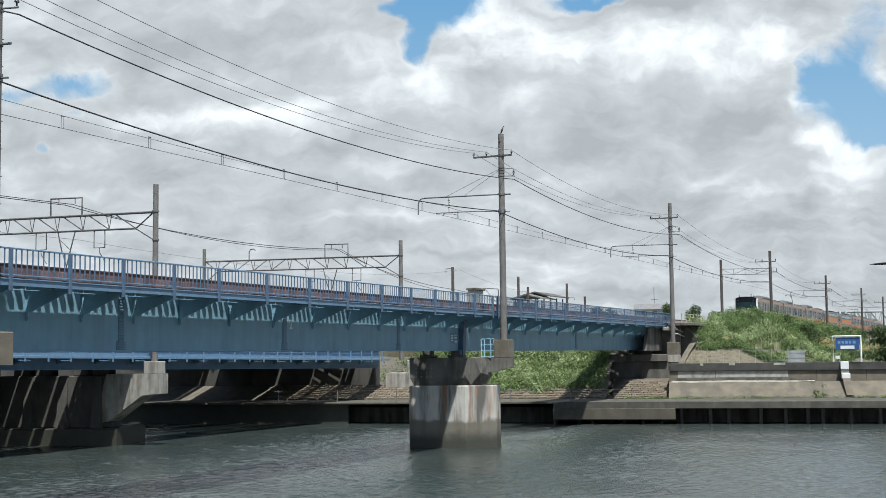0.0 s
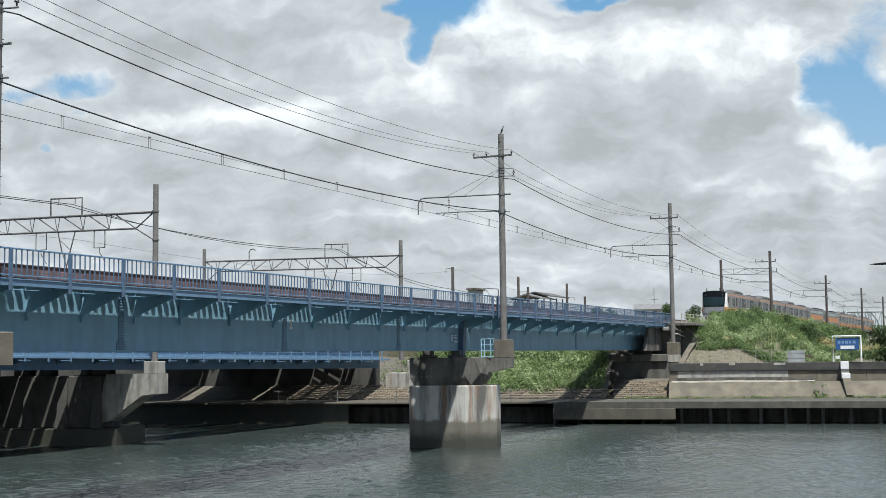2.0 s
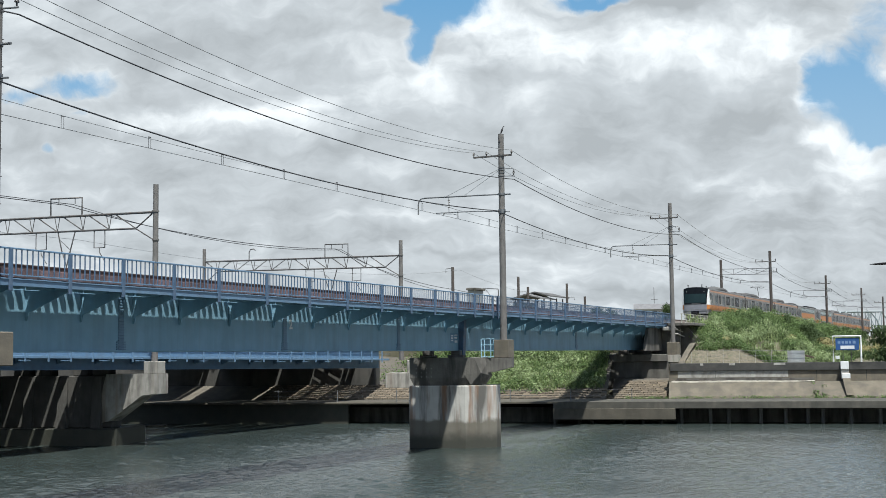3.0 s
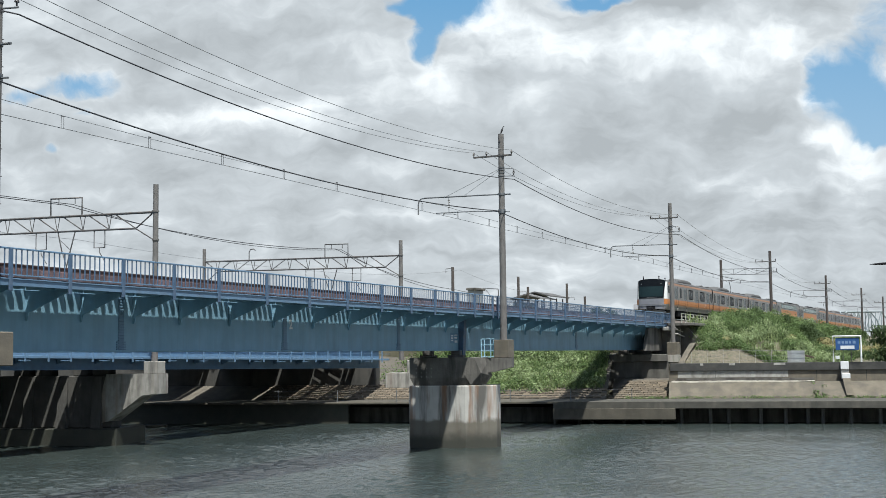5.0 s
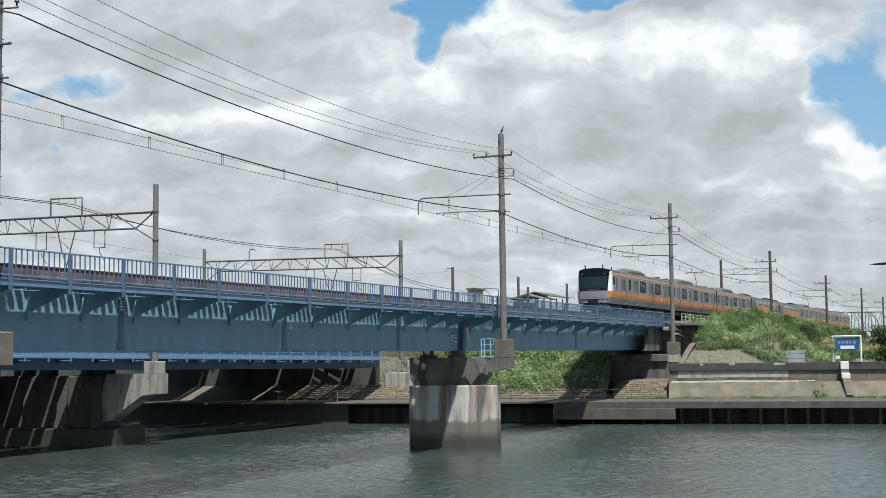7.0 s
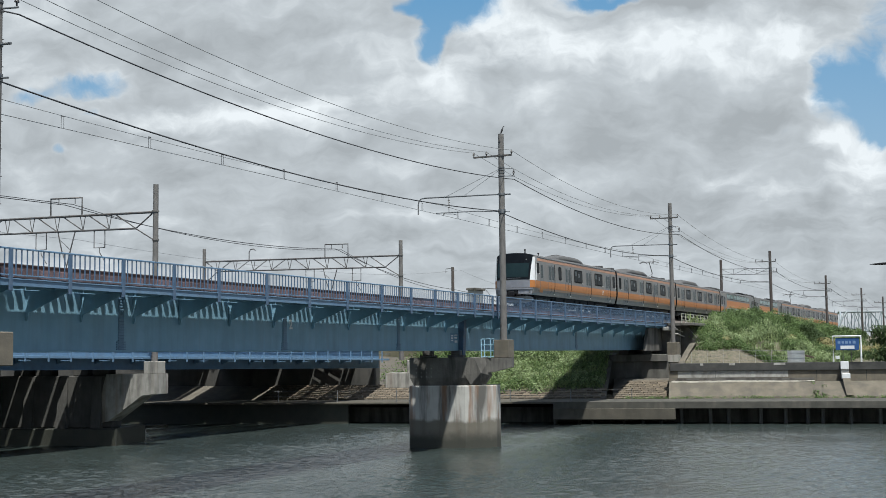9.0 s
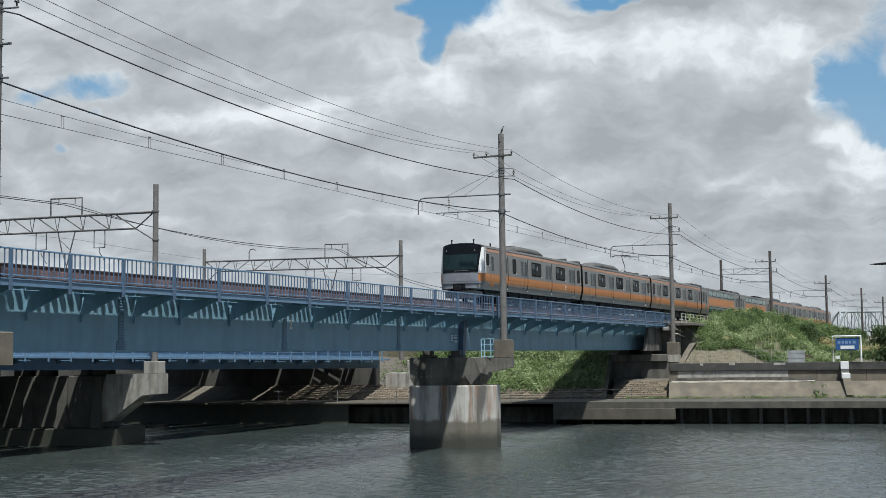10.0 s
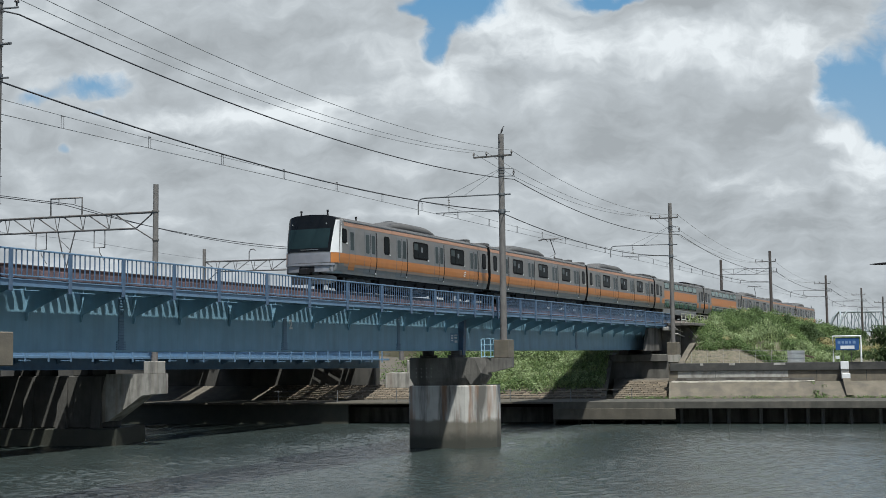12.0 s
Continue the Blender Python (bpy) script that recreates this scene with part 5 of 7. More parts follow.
    k.tube([(0, o + 0.75, lo(o)), (0, o + 0.4, lo(o) - 1.3), (0, o - 0.2, lo(o) - 2.9)], 0.045, 5)
    k.tube([(0, o + 0.65, lo(o) - 0.5), (0, o - 0.35, lo(o) - 1.3)], 0.025, 4)
    part("drop_arm", k, STEEL, g)
    return g


gantry(70.0, 16.88, 15.05, 75.0, 16.6, (58.1, 60.8))
gantry(107.0, 16.0, 14.60, 73.6, 16.13, (57.5, 59.97), 68.4)
wire("rear_feeder", [(20, 59.6, 16.3, 0.4), (70, 59.6, 15.95, 0.75), (107, 58.8, 15.5, 0.6), (137, 60, 13.0, 0.5), (200, 61, 12.5, 0.4)], 0.030, WIRE, "black feeder cable hung from the rear gantries", m=RTRK)
wire("rear_feeder", [(20, 58.9, 16.3, 0.4), (70, 58.9, 15.95, 0.95), (107, 58.2, 15.4, 0.6), (137, 60.5, 12.7, 0.5), (200, 61, 12.3, 0.4)], 0.026, WIRE, "second black feeder cable hung from the rear gantries", m=RTRK)
wire("rear_contact_wire", [(20, 58.4, 13.6, 0.2), (70, 58.4, 13.5, 0.3), (107, 58.0, 13.2, 0.3), (137, 59, 15.2, 0.3), (158.6, 59, 13.5, 0.3), (200, 61, 12, 0.2)], 0.013, WIRE_L, "thin grey contact wire over the rear track", m=RTRK)


def rear_poles():
    for s, o, zt, arm in ((137.2, 60, 15.56, -1), (158.6, 60, 15.53, 1), (178.4, 60, 15.55, 1), (162.2, 60, 14.35, 0), (186.8, 60, 13.98, 0)):
        p = thing("line_pole", TRK @ Matrix.Translation((s, o, 0)), "plain dark concrete line pole beside the rear track", "utility pole", "poles beside the rear track")
        b = Build()
        b.tube([(0, 0, 4.5), (0, 0, 10), (0, 0, zt)], 0.2, 10, 0.17)
        part("pole", b, POLE_D, p)
        if arm:
            k = Build()
            k.tube([(0, 0, zt - 0.15), (-arm * 0.3, -arm * 1.0 if arm < 0 else -1.0, zt - 0.15), (-arm * 0.3, -arm * 1.0 if arm < 0 else -1.0, zt - 0.6)] if arm < 0 else
                   [(0, 0, zt - 2.0), (0, -1.1, zt - 2.0), (0, -1.1, zt - 2.4)], 0.04, 5)
            part("bracket", k, STEEL, p)


rear_poles()


def rear_bridge():
    m = RTRK @ Matrix.Translation((57.0, 53.0, 5.57)) @ pose(0, 0, 0, 0, 0.62, 0)
    span = thing("rear_bridge_span", m, "blue plate-girder bridge behind, in the shade of the first", "bridge")
    # near web takes the lighter blue to paint in the sun on it
    b = Build()
    b.box(-35, 49.5, 1.1, 1.13, -0.72, 0.85)
    b.box(-35, 49.5, 0.9, 1.33, -0.75, -0.71)
    b.box(-35, 49.5, 0.95, 1.28, 0.82, 0.86)
    part("girder", b, BLUE_L, span)
    b = Build()
    b.box(-35, 49.5, 3.6, 3.63, -0.72, 0.2)
    b.box(-35, 49.5, 3.4, 3.83, -0.75, -0.71)
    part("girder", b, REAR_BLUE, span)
    b = Build()
    b.box(-35, 49.5, 0.08, 1.09, 0.02, 0.07)
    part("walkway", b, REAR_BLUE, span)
    b = Build()
    b.bbox(-35, 49.5, 0.0, 0.07, -0.06, 0.10, 0.01)
    part("edge_beam", b, BLUE_L, span)
    b = Build()
    # unseen plates added to block sun, their gaps leaving streaks on pier and slope
    for x0, x1, y0, y1 in ((24, 49.5, 3.72, 4.10), (-35, 23.9, 3.72, 4.02), (-35, 23.9, 4.66, 5.30), (-35, 23.9, 5.48, 6.0)):
        b = Build()
        b.box(x0, x1, y0, y1, 0.24, 0.30)
        part("cover_plate", b, REAR_BLUE, span)
    # unseen floor added to keep sun off the pier wall
    b = Build()
    b.box(-35, 24, 1.2, 3.7, 0.10, 0.16)
    part("floor_plate", b, REAR_BLUE, span)
    sl = Build()
    sl.bbox(-0.145, 0.145, -1.0, 1.2, 0.22, 0.42, 0.01)
    me = sl.mesh("sleeper", SLEEPER)
    for i in range(150):
        part("sleeper", me, None, span, at=pose(-16 + i * 0.43, 2.5, 0))
    br = Build()
    br.prism([(0.06, 0.0), (0.06, -0.1), (1.08, -0.4), (1.08, 0.0)], -0.03, 0.03, "x")
    br.box(-0.9, 0.1, 0.0, 0.06, -0.20, -0.15)
    me = br.mesh("bracket", BLUE_L)
    for i in range(22):
        part("bracket", me, None, span, at=pose(-30 + i * 3.6, 0, 0))
    second = thing("rear_bridge_span", m @ Matrix.Translation((0, 5.4, 0)), "dark blue plate-girder span carrying the further rear tracks", "bridge")
    for y in (0.6, 2.6, 5.4, 7.4, 10.2, 12.2):
        b = Build()
        b.box(-35, 49.5, y, y + 0.03, -0.72, 0.2)
        b.box(-35, 49.5, y - 0.2, y + 0.23, -0.75, -0.71)
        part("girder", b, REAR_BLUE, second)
    for y in (3.3, 14.6):
        b = Build()
        b.box(-35, 49.5, y, y + 1.4, 0.0, 0.06)
        part("walkway", b, REAR_BLUE, second)
    sl = Build()
    sl.bbox(-0.13, 0.13, -1.3, 1.3, 0.22, 0.42, 0.01)
    me = sl.mesh("sleeper", SLEEPER)
    # more unseen sun-blocking plates; the gaps set where light streaks fall
    for x0, x1, y0, y1 in ((-35, 23.9, 0.65, 1.52), (-35, 23.9, 1.70, 2.50), (24, 49.5, 1.62, 3.28), (-35, 23.9, 2.75, 3.28)):
        b = Build()
        b.box(x0, x1, y0, y1, 0.10, 0.16)
        part("floor_plate", b, REAR_BLUE, second)
    for i in range(57):
        part("sleeper", me, None, second, at=pose(24.3 + i * 0.43, 0.12, 0))
    # slab edges are also placed to shape the streaks of sun
    for y, w in ((4.88, 3.2), (8.14, 2.5), (12.3, 2.25)):
        b = Build()
        b.box(-35, 49.5, y, y + w, 0.2, 0.42)
        part("deck_slab", b, CONC_D, second)
    rl = thing("rear_bridge_railing", m, "pale blue railing with level bars on the rear bridge", "railing")
    b = Build()
    b.bbox(-35, 49.5, -0.03, 0.03, 0.98, 1.03, 0.01)
    part("handrail", b, BLUE_L, rl)
    p = Build()
    p.box(-0.045, 0.045, -0.05, 0.03, -0.25, 1.0)
    me = p.mesh("post", BLUE_L)
    for i in range(36):
        part("post", me, None, rl, at=pose(-22 + i * 2.0, 0, 0))
    k = Build()
    k.box(-35, 49.5, -0.015, 0.015, 0.50, 0.54)
    part("rail_bar", k, BLUE_L, rl)


rear_bridge()


def rear_pier():
    p = thing("rear_bridge_pier", REAR @ pose(-21.5, 85.3, 0, 0, 0, -9), "massive dark concrete pier of the rear bridge", "bridge pier")
    b = Build()
    b.bbox(-28, 0, 0, 5, -2.4, 0.85, 0.06)
    part("footing", b, WET_SHADE, p)
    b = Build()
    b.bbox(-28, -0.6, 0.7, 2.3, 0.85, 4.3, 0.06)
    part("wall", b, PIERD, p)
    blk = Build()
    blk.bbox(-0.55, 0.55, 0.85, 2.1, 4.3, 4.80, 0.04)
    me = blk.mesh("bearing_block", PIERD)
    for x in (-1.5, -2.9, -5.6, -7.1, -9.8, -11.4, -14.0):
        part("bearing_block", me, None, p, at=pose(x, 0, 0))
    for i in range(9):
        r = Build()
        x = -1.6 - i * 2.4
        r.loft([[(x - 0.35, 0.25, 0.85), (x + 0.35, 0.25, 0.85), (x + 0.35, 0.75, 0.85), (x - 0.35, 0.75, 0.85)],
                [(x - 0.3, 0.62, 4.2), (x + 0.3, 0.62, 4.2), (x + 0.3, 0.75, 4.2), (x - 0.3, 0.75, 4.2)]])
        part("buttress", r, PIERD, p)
    c = thing("pole_corbel", RTRK @ Matrix.Translation((70.0, RO, 0)), "concrete corbel and plinth carrying a gantry pole", "corbel")
    b = Build()
    b.prism([(-0.6, 3.1), (-0.6, 4.40), (3.4, 4.40), (4.4, 1.1), (3.2, 1.3), (0.5, 3.0)], -0.65, 0.65, "x")
    part("corbel", b, CONC, c)
    b = Build()
    b.bbox(-0.5, 0.5, -0.5, 0.5, 4.40, 5.2, 0.03)
    part("plinth", b, CONC, c)
    a = thing("rear_abutment", SHR, "dark concrete abutment wall under the rear bridge", "abutment")
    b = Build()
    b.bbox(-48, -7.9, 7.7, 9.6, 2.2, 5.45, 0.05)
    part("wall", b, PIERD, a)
    b = Build()
    b.bbox(-8.2, -4.4, 12.6, 15.5, 1.9, 3.85, 0.05)
    a = thing("pole_foundation", REAR @ SHR, "stained concrete block and plinth under a gantry pole", "foundation")
    part("block", b, CONC, a)
    b = Build()
    b.bbox(-6.3, -5.1, 13.2, 14.4, 3.85, 4.98, 0.04)
    part("plinth", b, CONC, a)


rear_pier()


# ---- far bank: slopes, abutment and embankment ----
STONE = mat("slope_stone", (0.15, 0.12, 0.085), (0.10, 0.08, 0.058), 2.5, 0.92, 0, 0.012, 10,
            stain=(0.06, 0.055, 0.04), sscale=0.8, samount=0.7, vary=0.25)
STONE_D = mat("dark_slope_concrete", (0.135, 0.12, 0.095), (0.095, 0.084, 0.068), 1.5, 0.95, 0, 0.02, 6,
              stain=(0.06, 0.055, 0.05), sscale=0.5, samount=0.7)
BALLAST = mat("track_ballast", (0.17, 0.14, 0.12), (0.11, 0.095, 0.085), 9, 0.95, 0, 0.03, 12)


def slope_point(u, v):
    """Height of the bank's slope under and beside the bridges."""
    k = max(0.0, min(1.0, (u - 1.5) / 1.5))
    low = 1.72 + 1.15 * max(0.0, min(1.0, (v - 4.6) / 3.05))
    high = 1.72 + 3.38 * max(0.0, min(1.0, (v - 4.6) / 7.9))
    return low + (high - low) * k


def make_slopes():
    base = thing("bank_slope", SHR, "sloping river bank faced with stone courses and concrete", "river bank", kind="structure")
    b = Build()
    us = [-60, -30, -11, -4, 1.5, 3.0, 8, 12.5]
    rings = [[(u, 3.7, 1.6), (u, 4.6, 1.70), (u, 7.65, slope_point(u, 7.65)), (u, 12.5, slope_point(u, 12.5)), (u, 13.3, slope_point(u, 12.5) + 0.05), (u, 30, 6.2)] for u in us]
    b.loft(rings, closed=False, caps=False)
    part("slope_bed", b, STONE_D, base)
    # courses of stone blocks that show between the bridges
    blk = Build()
    blk.bbox(-0.30, 0.30, -0.175, 0.175, -0.05, 0.075, 0.03)
    me = blk.mesh("stone_block", STONE)
    tilt = math.degrees(math.atan2(1.15, 3.05))
    for r in range(8):
        v = 4.80 + r * 0.37
        for c in range(30):
            u = -17.0 + c * 0.63 + (0.31 if r % 2 else 0)
            if u > -0.6:
                continue
            part("stone_block", me, None, base, at=pose(u, v, slope_point(u, v) + random.uniform(-0.012, 0.02), tilt + random.uniform(-2, 2), random.uniform(-2, 2), random.uniform(-1.5, 1.5)))
    for r in range(4):
        v = 4.85 + r * 0.43
        for c in range(20):
            u = -0.2 + c * 0.63 + (0.38 if r % 2 else 0)
            part("stone_block", me, None, base, at=pose(u, v, slope_point(u, v) + random.uniform(-0.02, 0.03), tilt + 6 + random.uniform(-3, 3), random.uniform(-3, 3), random.uniform(-3, 3)))
    # pitched corner beside the abutment
    for r in range(9):
        for c in range(8):
            u = 13.0 + c * 0.62 + r * 0.16 + (0.25 if r % 2 else 0)
            if u > 17.75:
                continue
            part("stone_block", bpy.data.meshes["stone_block"], None, base, at=pose(u, 4.7 + r * 0.40, 1.74 + r * 0.155, 21 + random.uniform(-3, 3), random.uniform(-3, 3), random.uniform(-6, 6)))
    b = Build()
    b.add([(13.0, 4.4, 1.6), (17.7, 4.4, 1.6), (17.7, 8.6, 3.15), (14.6, 8.6, 3.15), (12.6, 12.2, 3.2), (17.7, 12.2, 3.2)],
          [(0, 1, 2, 3), (0, 3, 4), (3, 2, 5, 4)])
    part("corner_bed", b, STONE_D, base)


make_slopes()


ABUT = mat("dark_abutment_concrete", (0.14, 0.133, 0.118), (0.095, 0.091, 0.082), 1.1, 0.92, 0, 0.015, 8,
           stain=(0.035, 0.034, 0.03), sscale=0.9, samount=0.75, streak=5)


def make_abutment():
    a = thing("bridge_abutment", SHR, "dark stained concrete abutment under the bridge end", "abutment")
    b = Build()
    b.bbox(11.9, 17.3, 12.2, 16.5, 0.5, 4.65, 0.04)
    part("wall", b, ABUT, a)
    b = Build()
    b.bbox(11.7, 17.25, 11.9, 16.5, 4.65, 5.28, 0.04)
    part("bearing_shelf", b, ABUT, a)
    b = Build()
    b.bbox(13.2, 18.3, 14.9, 16.4, 5.28, 8.05, 0.04)
    part("back_wall", b, CONC_D, a)
    for u in (13.4, 15.4):
        b = Build()
        b.bbox(u - 0.4, u + 0.4, 12.6, 13.5, 5.28, 5.66, 0.03)
        part("bearing", b, STEEL, a)
    b = Build()
    b.bbox(16.9, 18.35, 12.5, 13.9, 4.55, 5.22, 0.03)
    b.bbox(17.2, 18.1, 12.8, 13.6, 1.8, 4.55, 0.03)
    part("pole_bracket", b, CONC, a)
    # the concrete end block of the span
    c = solid("end_block", Build().prism([(107.9, 5.6), (109.0, 7.55), (115.5, 7.62), (113.9, 5.6)], 29.35, 29.6, "y"), CONC_D, TRK,
              "mottled grey concrete end block beside the girder", "concrete block")
    s = thing("cable_trough", TRK, "pale concrete cable trough and pipes beyond the abutment", "cable trough")
    for za, zb, o, r in ((7.62, 7.16, 28.0, 0.05), (7.46, 6.98, 27.8, 0.045), (7.05, 6.55, 27.7, 0.06)):
        k = Build()
        k.tube([(112.4, o + 0.6, za + 0.05), (113.0, o + 0.1, za), (114.5, o, za * 0.6 + zb * 0.4), (118.0, o - 0.6, zb)], r, 8)
        part("pipe", k, CONC_L, s)
    k = Build()
    k.bbox(111.9, 116.5, 28.4, 28.9, 7.35, 7.62, 0.03)
    part("trough", k, CONC_L, s)
    k = Build()
    k.bbox(115.0, 128, 27.6, 29.0, 7.55, 8.0, 0.03)
    part("retaining_edge", k, CONC_D, s)
    k = Build()
    k.prism([(24.2, 4.2), (26.2, 6.3), (27.6, 7.95), (29.2, 7.95), (29.2, 4.2)], 114.75, 115.15, "x")
    part("end_wall", k, ABUT, s, "dark concrete end wall")
    # slab added only to cast shade on the end wall below it
    k = Build()
    k.bbox(113.2, 118.5, 26.5, 29.1, 7.78, 8.02, 0.03)
    part("overhang_slab", k, CONC_D, s, "dark concrete slab added to shade the end wall")


make_abutment()


def make_embankment():
    """The railway bank beyond the bridge, in the track's line."""
    b = Build()
    ss = [115.2, 118, 125, 140, 170, 220, 300, 420]
    rings = []
    for s in ss:
        k = min(1.0, (s - 115.2) / 10)
        foot = 24.5 - 8.0 * k
        rings.append([(s, foot, 4.1), (s, (foot + 27.6) / 2, 6.2), (s, 27.6, 8.05), (s, 36.5, 8.05), (s, 48, 4.4)])
    b.loft(rings, closed=False, caps=False)
    b.add(rings[0], [tuple(range(5))])
    solid("embankment", b, GRASSY, TRK, "grassy railway embankment behind the abutment", "embankment", kind="structure")
    b = Build()
    b.prism([(MID - 2.3, 8.05), (MID - 1.6, 8.45), (MID + 1.6, 8.45), (MID + 2.3, 8.05)], 115.0, 420, "x")
    solid("track_bed", b, BALLAST, TRK, "brown stone ballast bed of the railway track", "track bed", kind="structure")
    t = thing("railway_track", TRK, "rusty rails on the ballast bed", "railway track", kind="structure")
    for y in (-0.56, 0.56):
        k = Build()
        k.box(114.95, 420, MID + y - 0.033, MID + y + 0.033, 8.46, RAIL)
        part("rail", k, RAILS, t)


make_embankment()


def make_side_fence():
    f = thing("trackside_railing", TRK, "weathered white steel railing beside the track beyond the bridge", "railing")
    PALE = mat("pale_weathered_paint", (0.50, 0.50, 0.44), (0.40, 0.40, 0.34), 4, 0.7, stain=(0.24, 0.22, 0.15), sscale=2, samount=0.5)
    for s in np.arange(115.4, 131, 1.5):
        k = Build()
        k.box(s - 0.04, s + 0.04, 27.95, 28.03, 7.9, 8.92)
        part("post", k, PALE, f)
    for z in (8.9, 8.62, 8.34):
        k = Build()
        k.box(115.2, 131, 27.96, 28.02, z - 0.025, z + 0.025)
        part("rail_bar", k, PALE, f)


make_side_fence()


STONE_W = mat("weathered_pitching_stone", (0.17, 0.148, 0.108), (0.10, 0.09, 0.066), 3.5, 0.95, 0, 0.03, 6,
              stain=(0.085, 0.092, 0.045), sscale=1.1, samount=0.7, vary=0.25)


def make_pitching():
    """Stone-faced slope at the foot of the embankment, with its pale edge."""
    p = thing("stone_pitching", SHR, "weathered stone pitching at the foot of the embankment", "stone facing")
    b = Build()
    def at(t, k):
        """A point of the face: t up the slope, k from the kerb to the far edge."""
        ua, ub = 18.3 + 1.5 * t, 26.4 - 4.1 * t
        return (ua + (ub - ua) * k, 8.0 + 2.7 * t + 0.6 * k * k, 4.1 + 2.1 * t)
    b.loft([[at(t / 6, k / 8) for k in range(9)] for t in range(7)] + [[(x, y + 2.5, z + 0.15) for x, y, z in (at(1, k / 8) for k in range(9))]], closed=False, caps=False)
    part("facing", b, STONE_W, p)
    rnd = random.Random(4)
    st = Build()
    st.bbox(-0.28, 0.28, -0.17, 0.17, -0.06, 0.012, 0.03)
    me = st.mesh("stone", STONE_W)
    for r in range(8):
        t = (r + 0.5) / 9
        w = 8.1 - 5.6 * t
        n = int(w / 0.6)
        for c in range(n):
            k = (c + (0.75 if r % 2 else 0.4)) / n
            x, y, z = at(t, min(0.96, k))
            part("stone", me, None, p, at=pose(x + rnd.uniform(-0.12, 0.12), y, z + rnd.uniform(-0.03, 0.0), 38 + rnd.uniform(-5, 5), rnd.uniform(-5, 5), rnd.uniform(-14, 14) + 4 * k) @ Matrix.Diagonal((rnd.uniform(0.55, 1.15), rnd.uniform(0.7, 1.25), 1, 1)))
    e = Build()
    e.loft([[(18.05, 8.0, 4.1), (18.55, 7.95, 4.1), (18.6, 8.3, 4.1)], [(18.7, 9.3, 5.35), (19.2, 9.2, 5.4), (19.3, 9.6, 5.35)], [(19.2, 10.1, 6.15), (19.75, 10.0, 6.25), (19.8, 10.5, 6.2)]])
    part("edge_kerb", e, CONC_W, p, "weathered concrete edge")


make_pitching()


# ---- plants ----
def leaf_mat(name, c1, c2, vary=0.3):
    m = mat(name, c1, c2, 1.3, 0.62, 0, 0, vary=vary, spec=0.3)
    b = m.node_tree.nodes["Principled BSDF"]
    nt = m.node_tree
    tr = nt.nodes.new("ShaderNodeBsdfTranslucent")
    src = b.inputs["Base Color"].links[0].from_socket
    nt.links.new(src, tr.inputs["Color"])
    mx = nt.nodes.new("ShaderNodeMixShader")
    mx.inputs[0].default_value = 0.42
    nt.links.new(b.outputs[0], mx.inputs[1])
    nt.links.new(tr.outputs[0], mx.inputs[2])
    nt.links.new(mx.outputs[0], nt.nodes["Material Output"].inputs[0])
    return m


LEAF = leaf_mat("shrub_leaf", (0.17, 0.235, 0.09), (0.09, 0.145, 0.045), 0.5)
LEAF_P = leaf_mat("pale_broad_leaf", (0.33, 0.395, 0.205), (0.20, 0.265, 0.115), 0.45)
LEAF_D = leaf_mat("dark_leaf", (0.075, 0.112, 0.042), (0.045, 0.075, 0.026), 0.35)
GRASS = leaf_mat("grass_blade", (0.28, 0.34, 0.15), (0.19, 0.25, 0.10), 0.3)
DRY = leaf_mat("dry_grass", (0.33, 0.29, 0.14), (0.24, 0.23, 0.10), 0.3)


def leaves(b, rnd, cx, cy, cz, rx, ry, rz, n, size, droop=0.3):
    """Leaf blades scattered through an uneven clump."""
    for _ in range(n):
        while True:
            x, y, z = rnd.uniform(-1, 1), rnd.uniform(-1, 1), rnd.uniform(-0.6, 1)
            d = x * x + y * y + z * z
            if 0.35 < d < 1.0:
                break
        k = 1.0 + 0.30 * noise.noise(Vector((x * 2 + cx, y * 2 + cy, z * 2 + cz)))
        p = Vector((cx + x * rx * k, cy + y * ry * k, cz + z * rz * k))
        s = size * rnd.uniform(0.6, 1.4)
        a = rnd.uniform(0, 6.283)
        up = Vector((x * 1.1 + rnd.uniform(-0.45, 0.45), y * 1.1 + rnd.uniform(-0.45, 0.45), z * 0.9 + 0.3 + rnd.uniform(-0.4, 0.4))).normalized()
        d1 = up.cross(Vector((math.cos(a), math.sin(a), 0.01))).normalized()
        d2 = up.cross(d1)
        tip = p + d1 * s - Vector((0, 0, droop * s))
        b.add([p, p + d1 * s * 0.5 + d2 * s * 0.33, tip, p + d1 * s * 0.5 - d2 * s * 0.33], [(0, 1, 2), (0, 2, 3)])


def bank_height(s, o):
    k = max(0.0, min(1.0, (s - 115.2) / 10))
    foot = 24.5 - 8.0 * k
    t = max(0.0, min(1.0, (o - foot) / (27.6 - foot)))
    return 4.1 + t * 3.95


def plain_mesh(b, name, material):
    me = bpy.data.meshes.new(name)
    me.from_pydata(b.v, [], b.f)
    me.update()
    me.materials.append(material)
    return me


CREST = [(115, 7.4), (119, 8.2), (124, 9.4), (134, 10.05), (147, 10.2), (160, 9.95), (170, 9.6), (190, 9.2), (214, 9.0), (260, 9.0)]


def crest(s):
    """Height that the growth along the top of the bank reaches."""
    for (s0, z0), (s1, z1) in zip(CREST, CREST[1:]):
        if s <= s1:
            return z0 + (z1 - z0) * max(0.0, s - s0) / (s1 - s0)
    return CREST[-1][1]


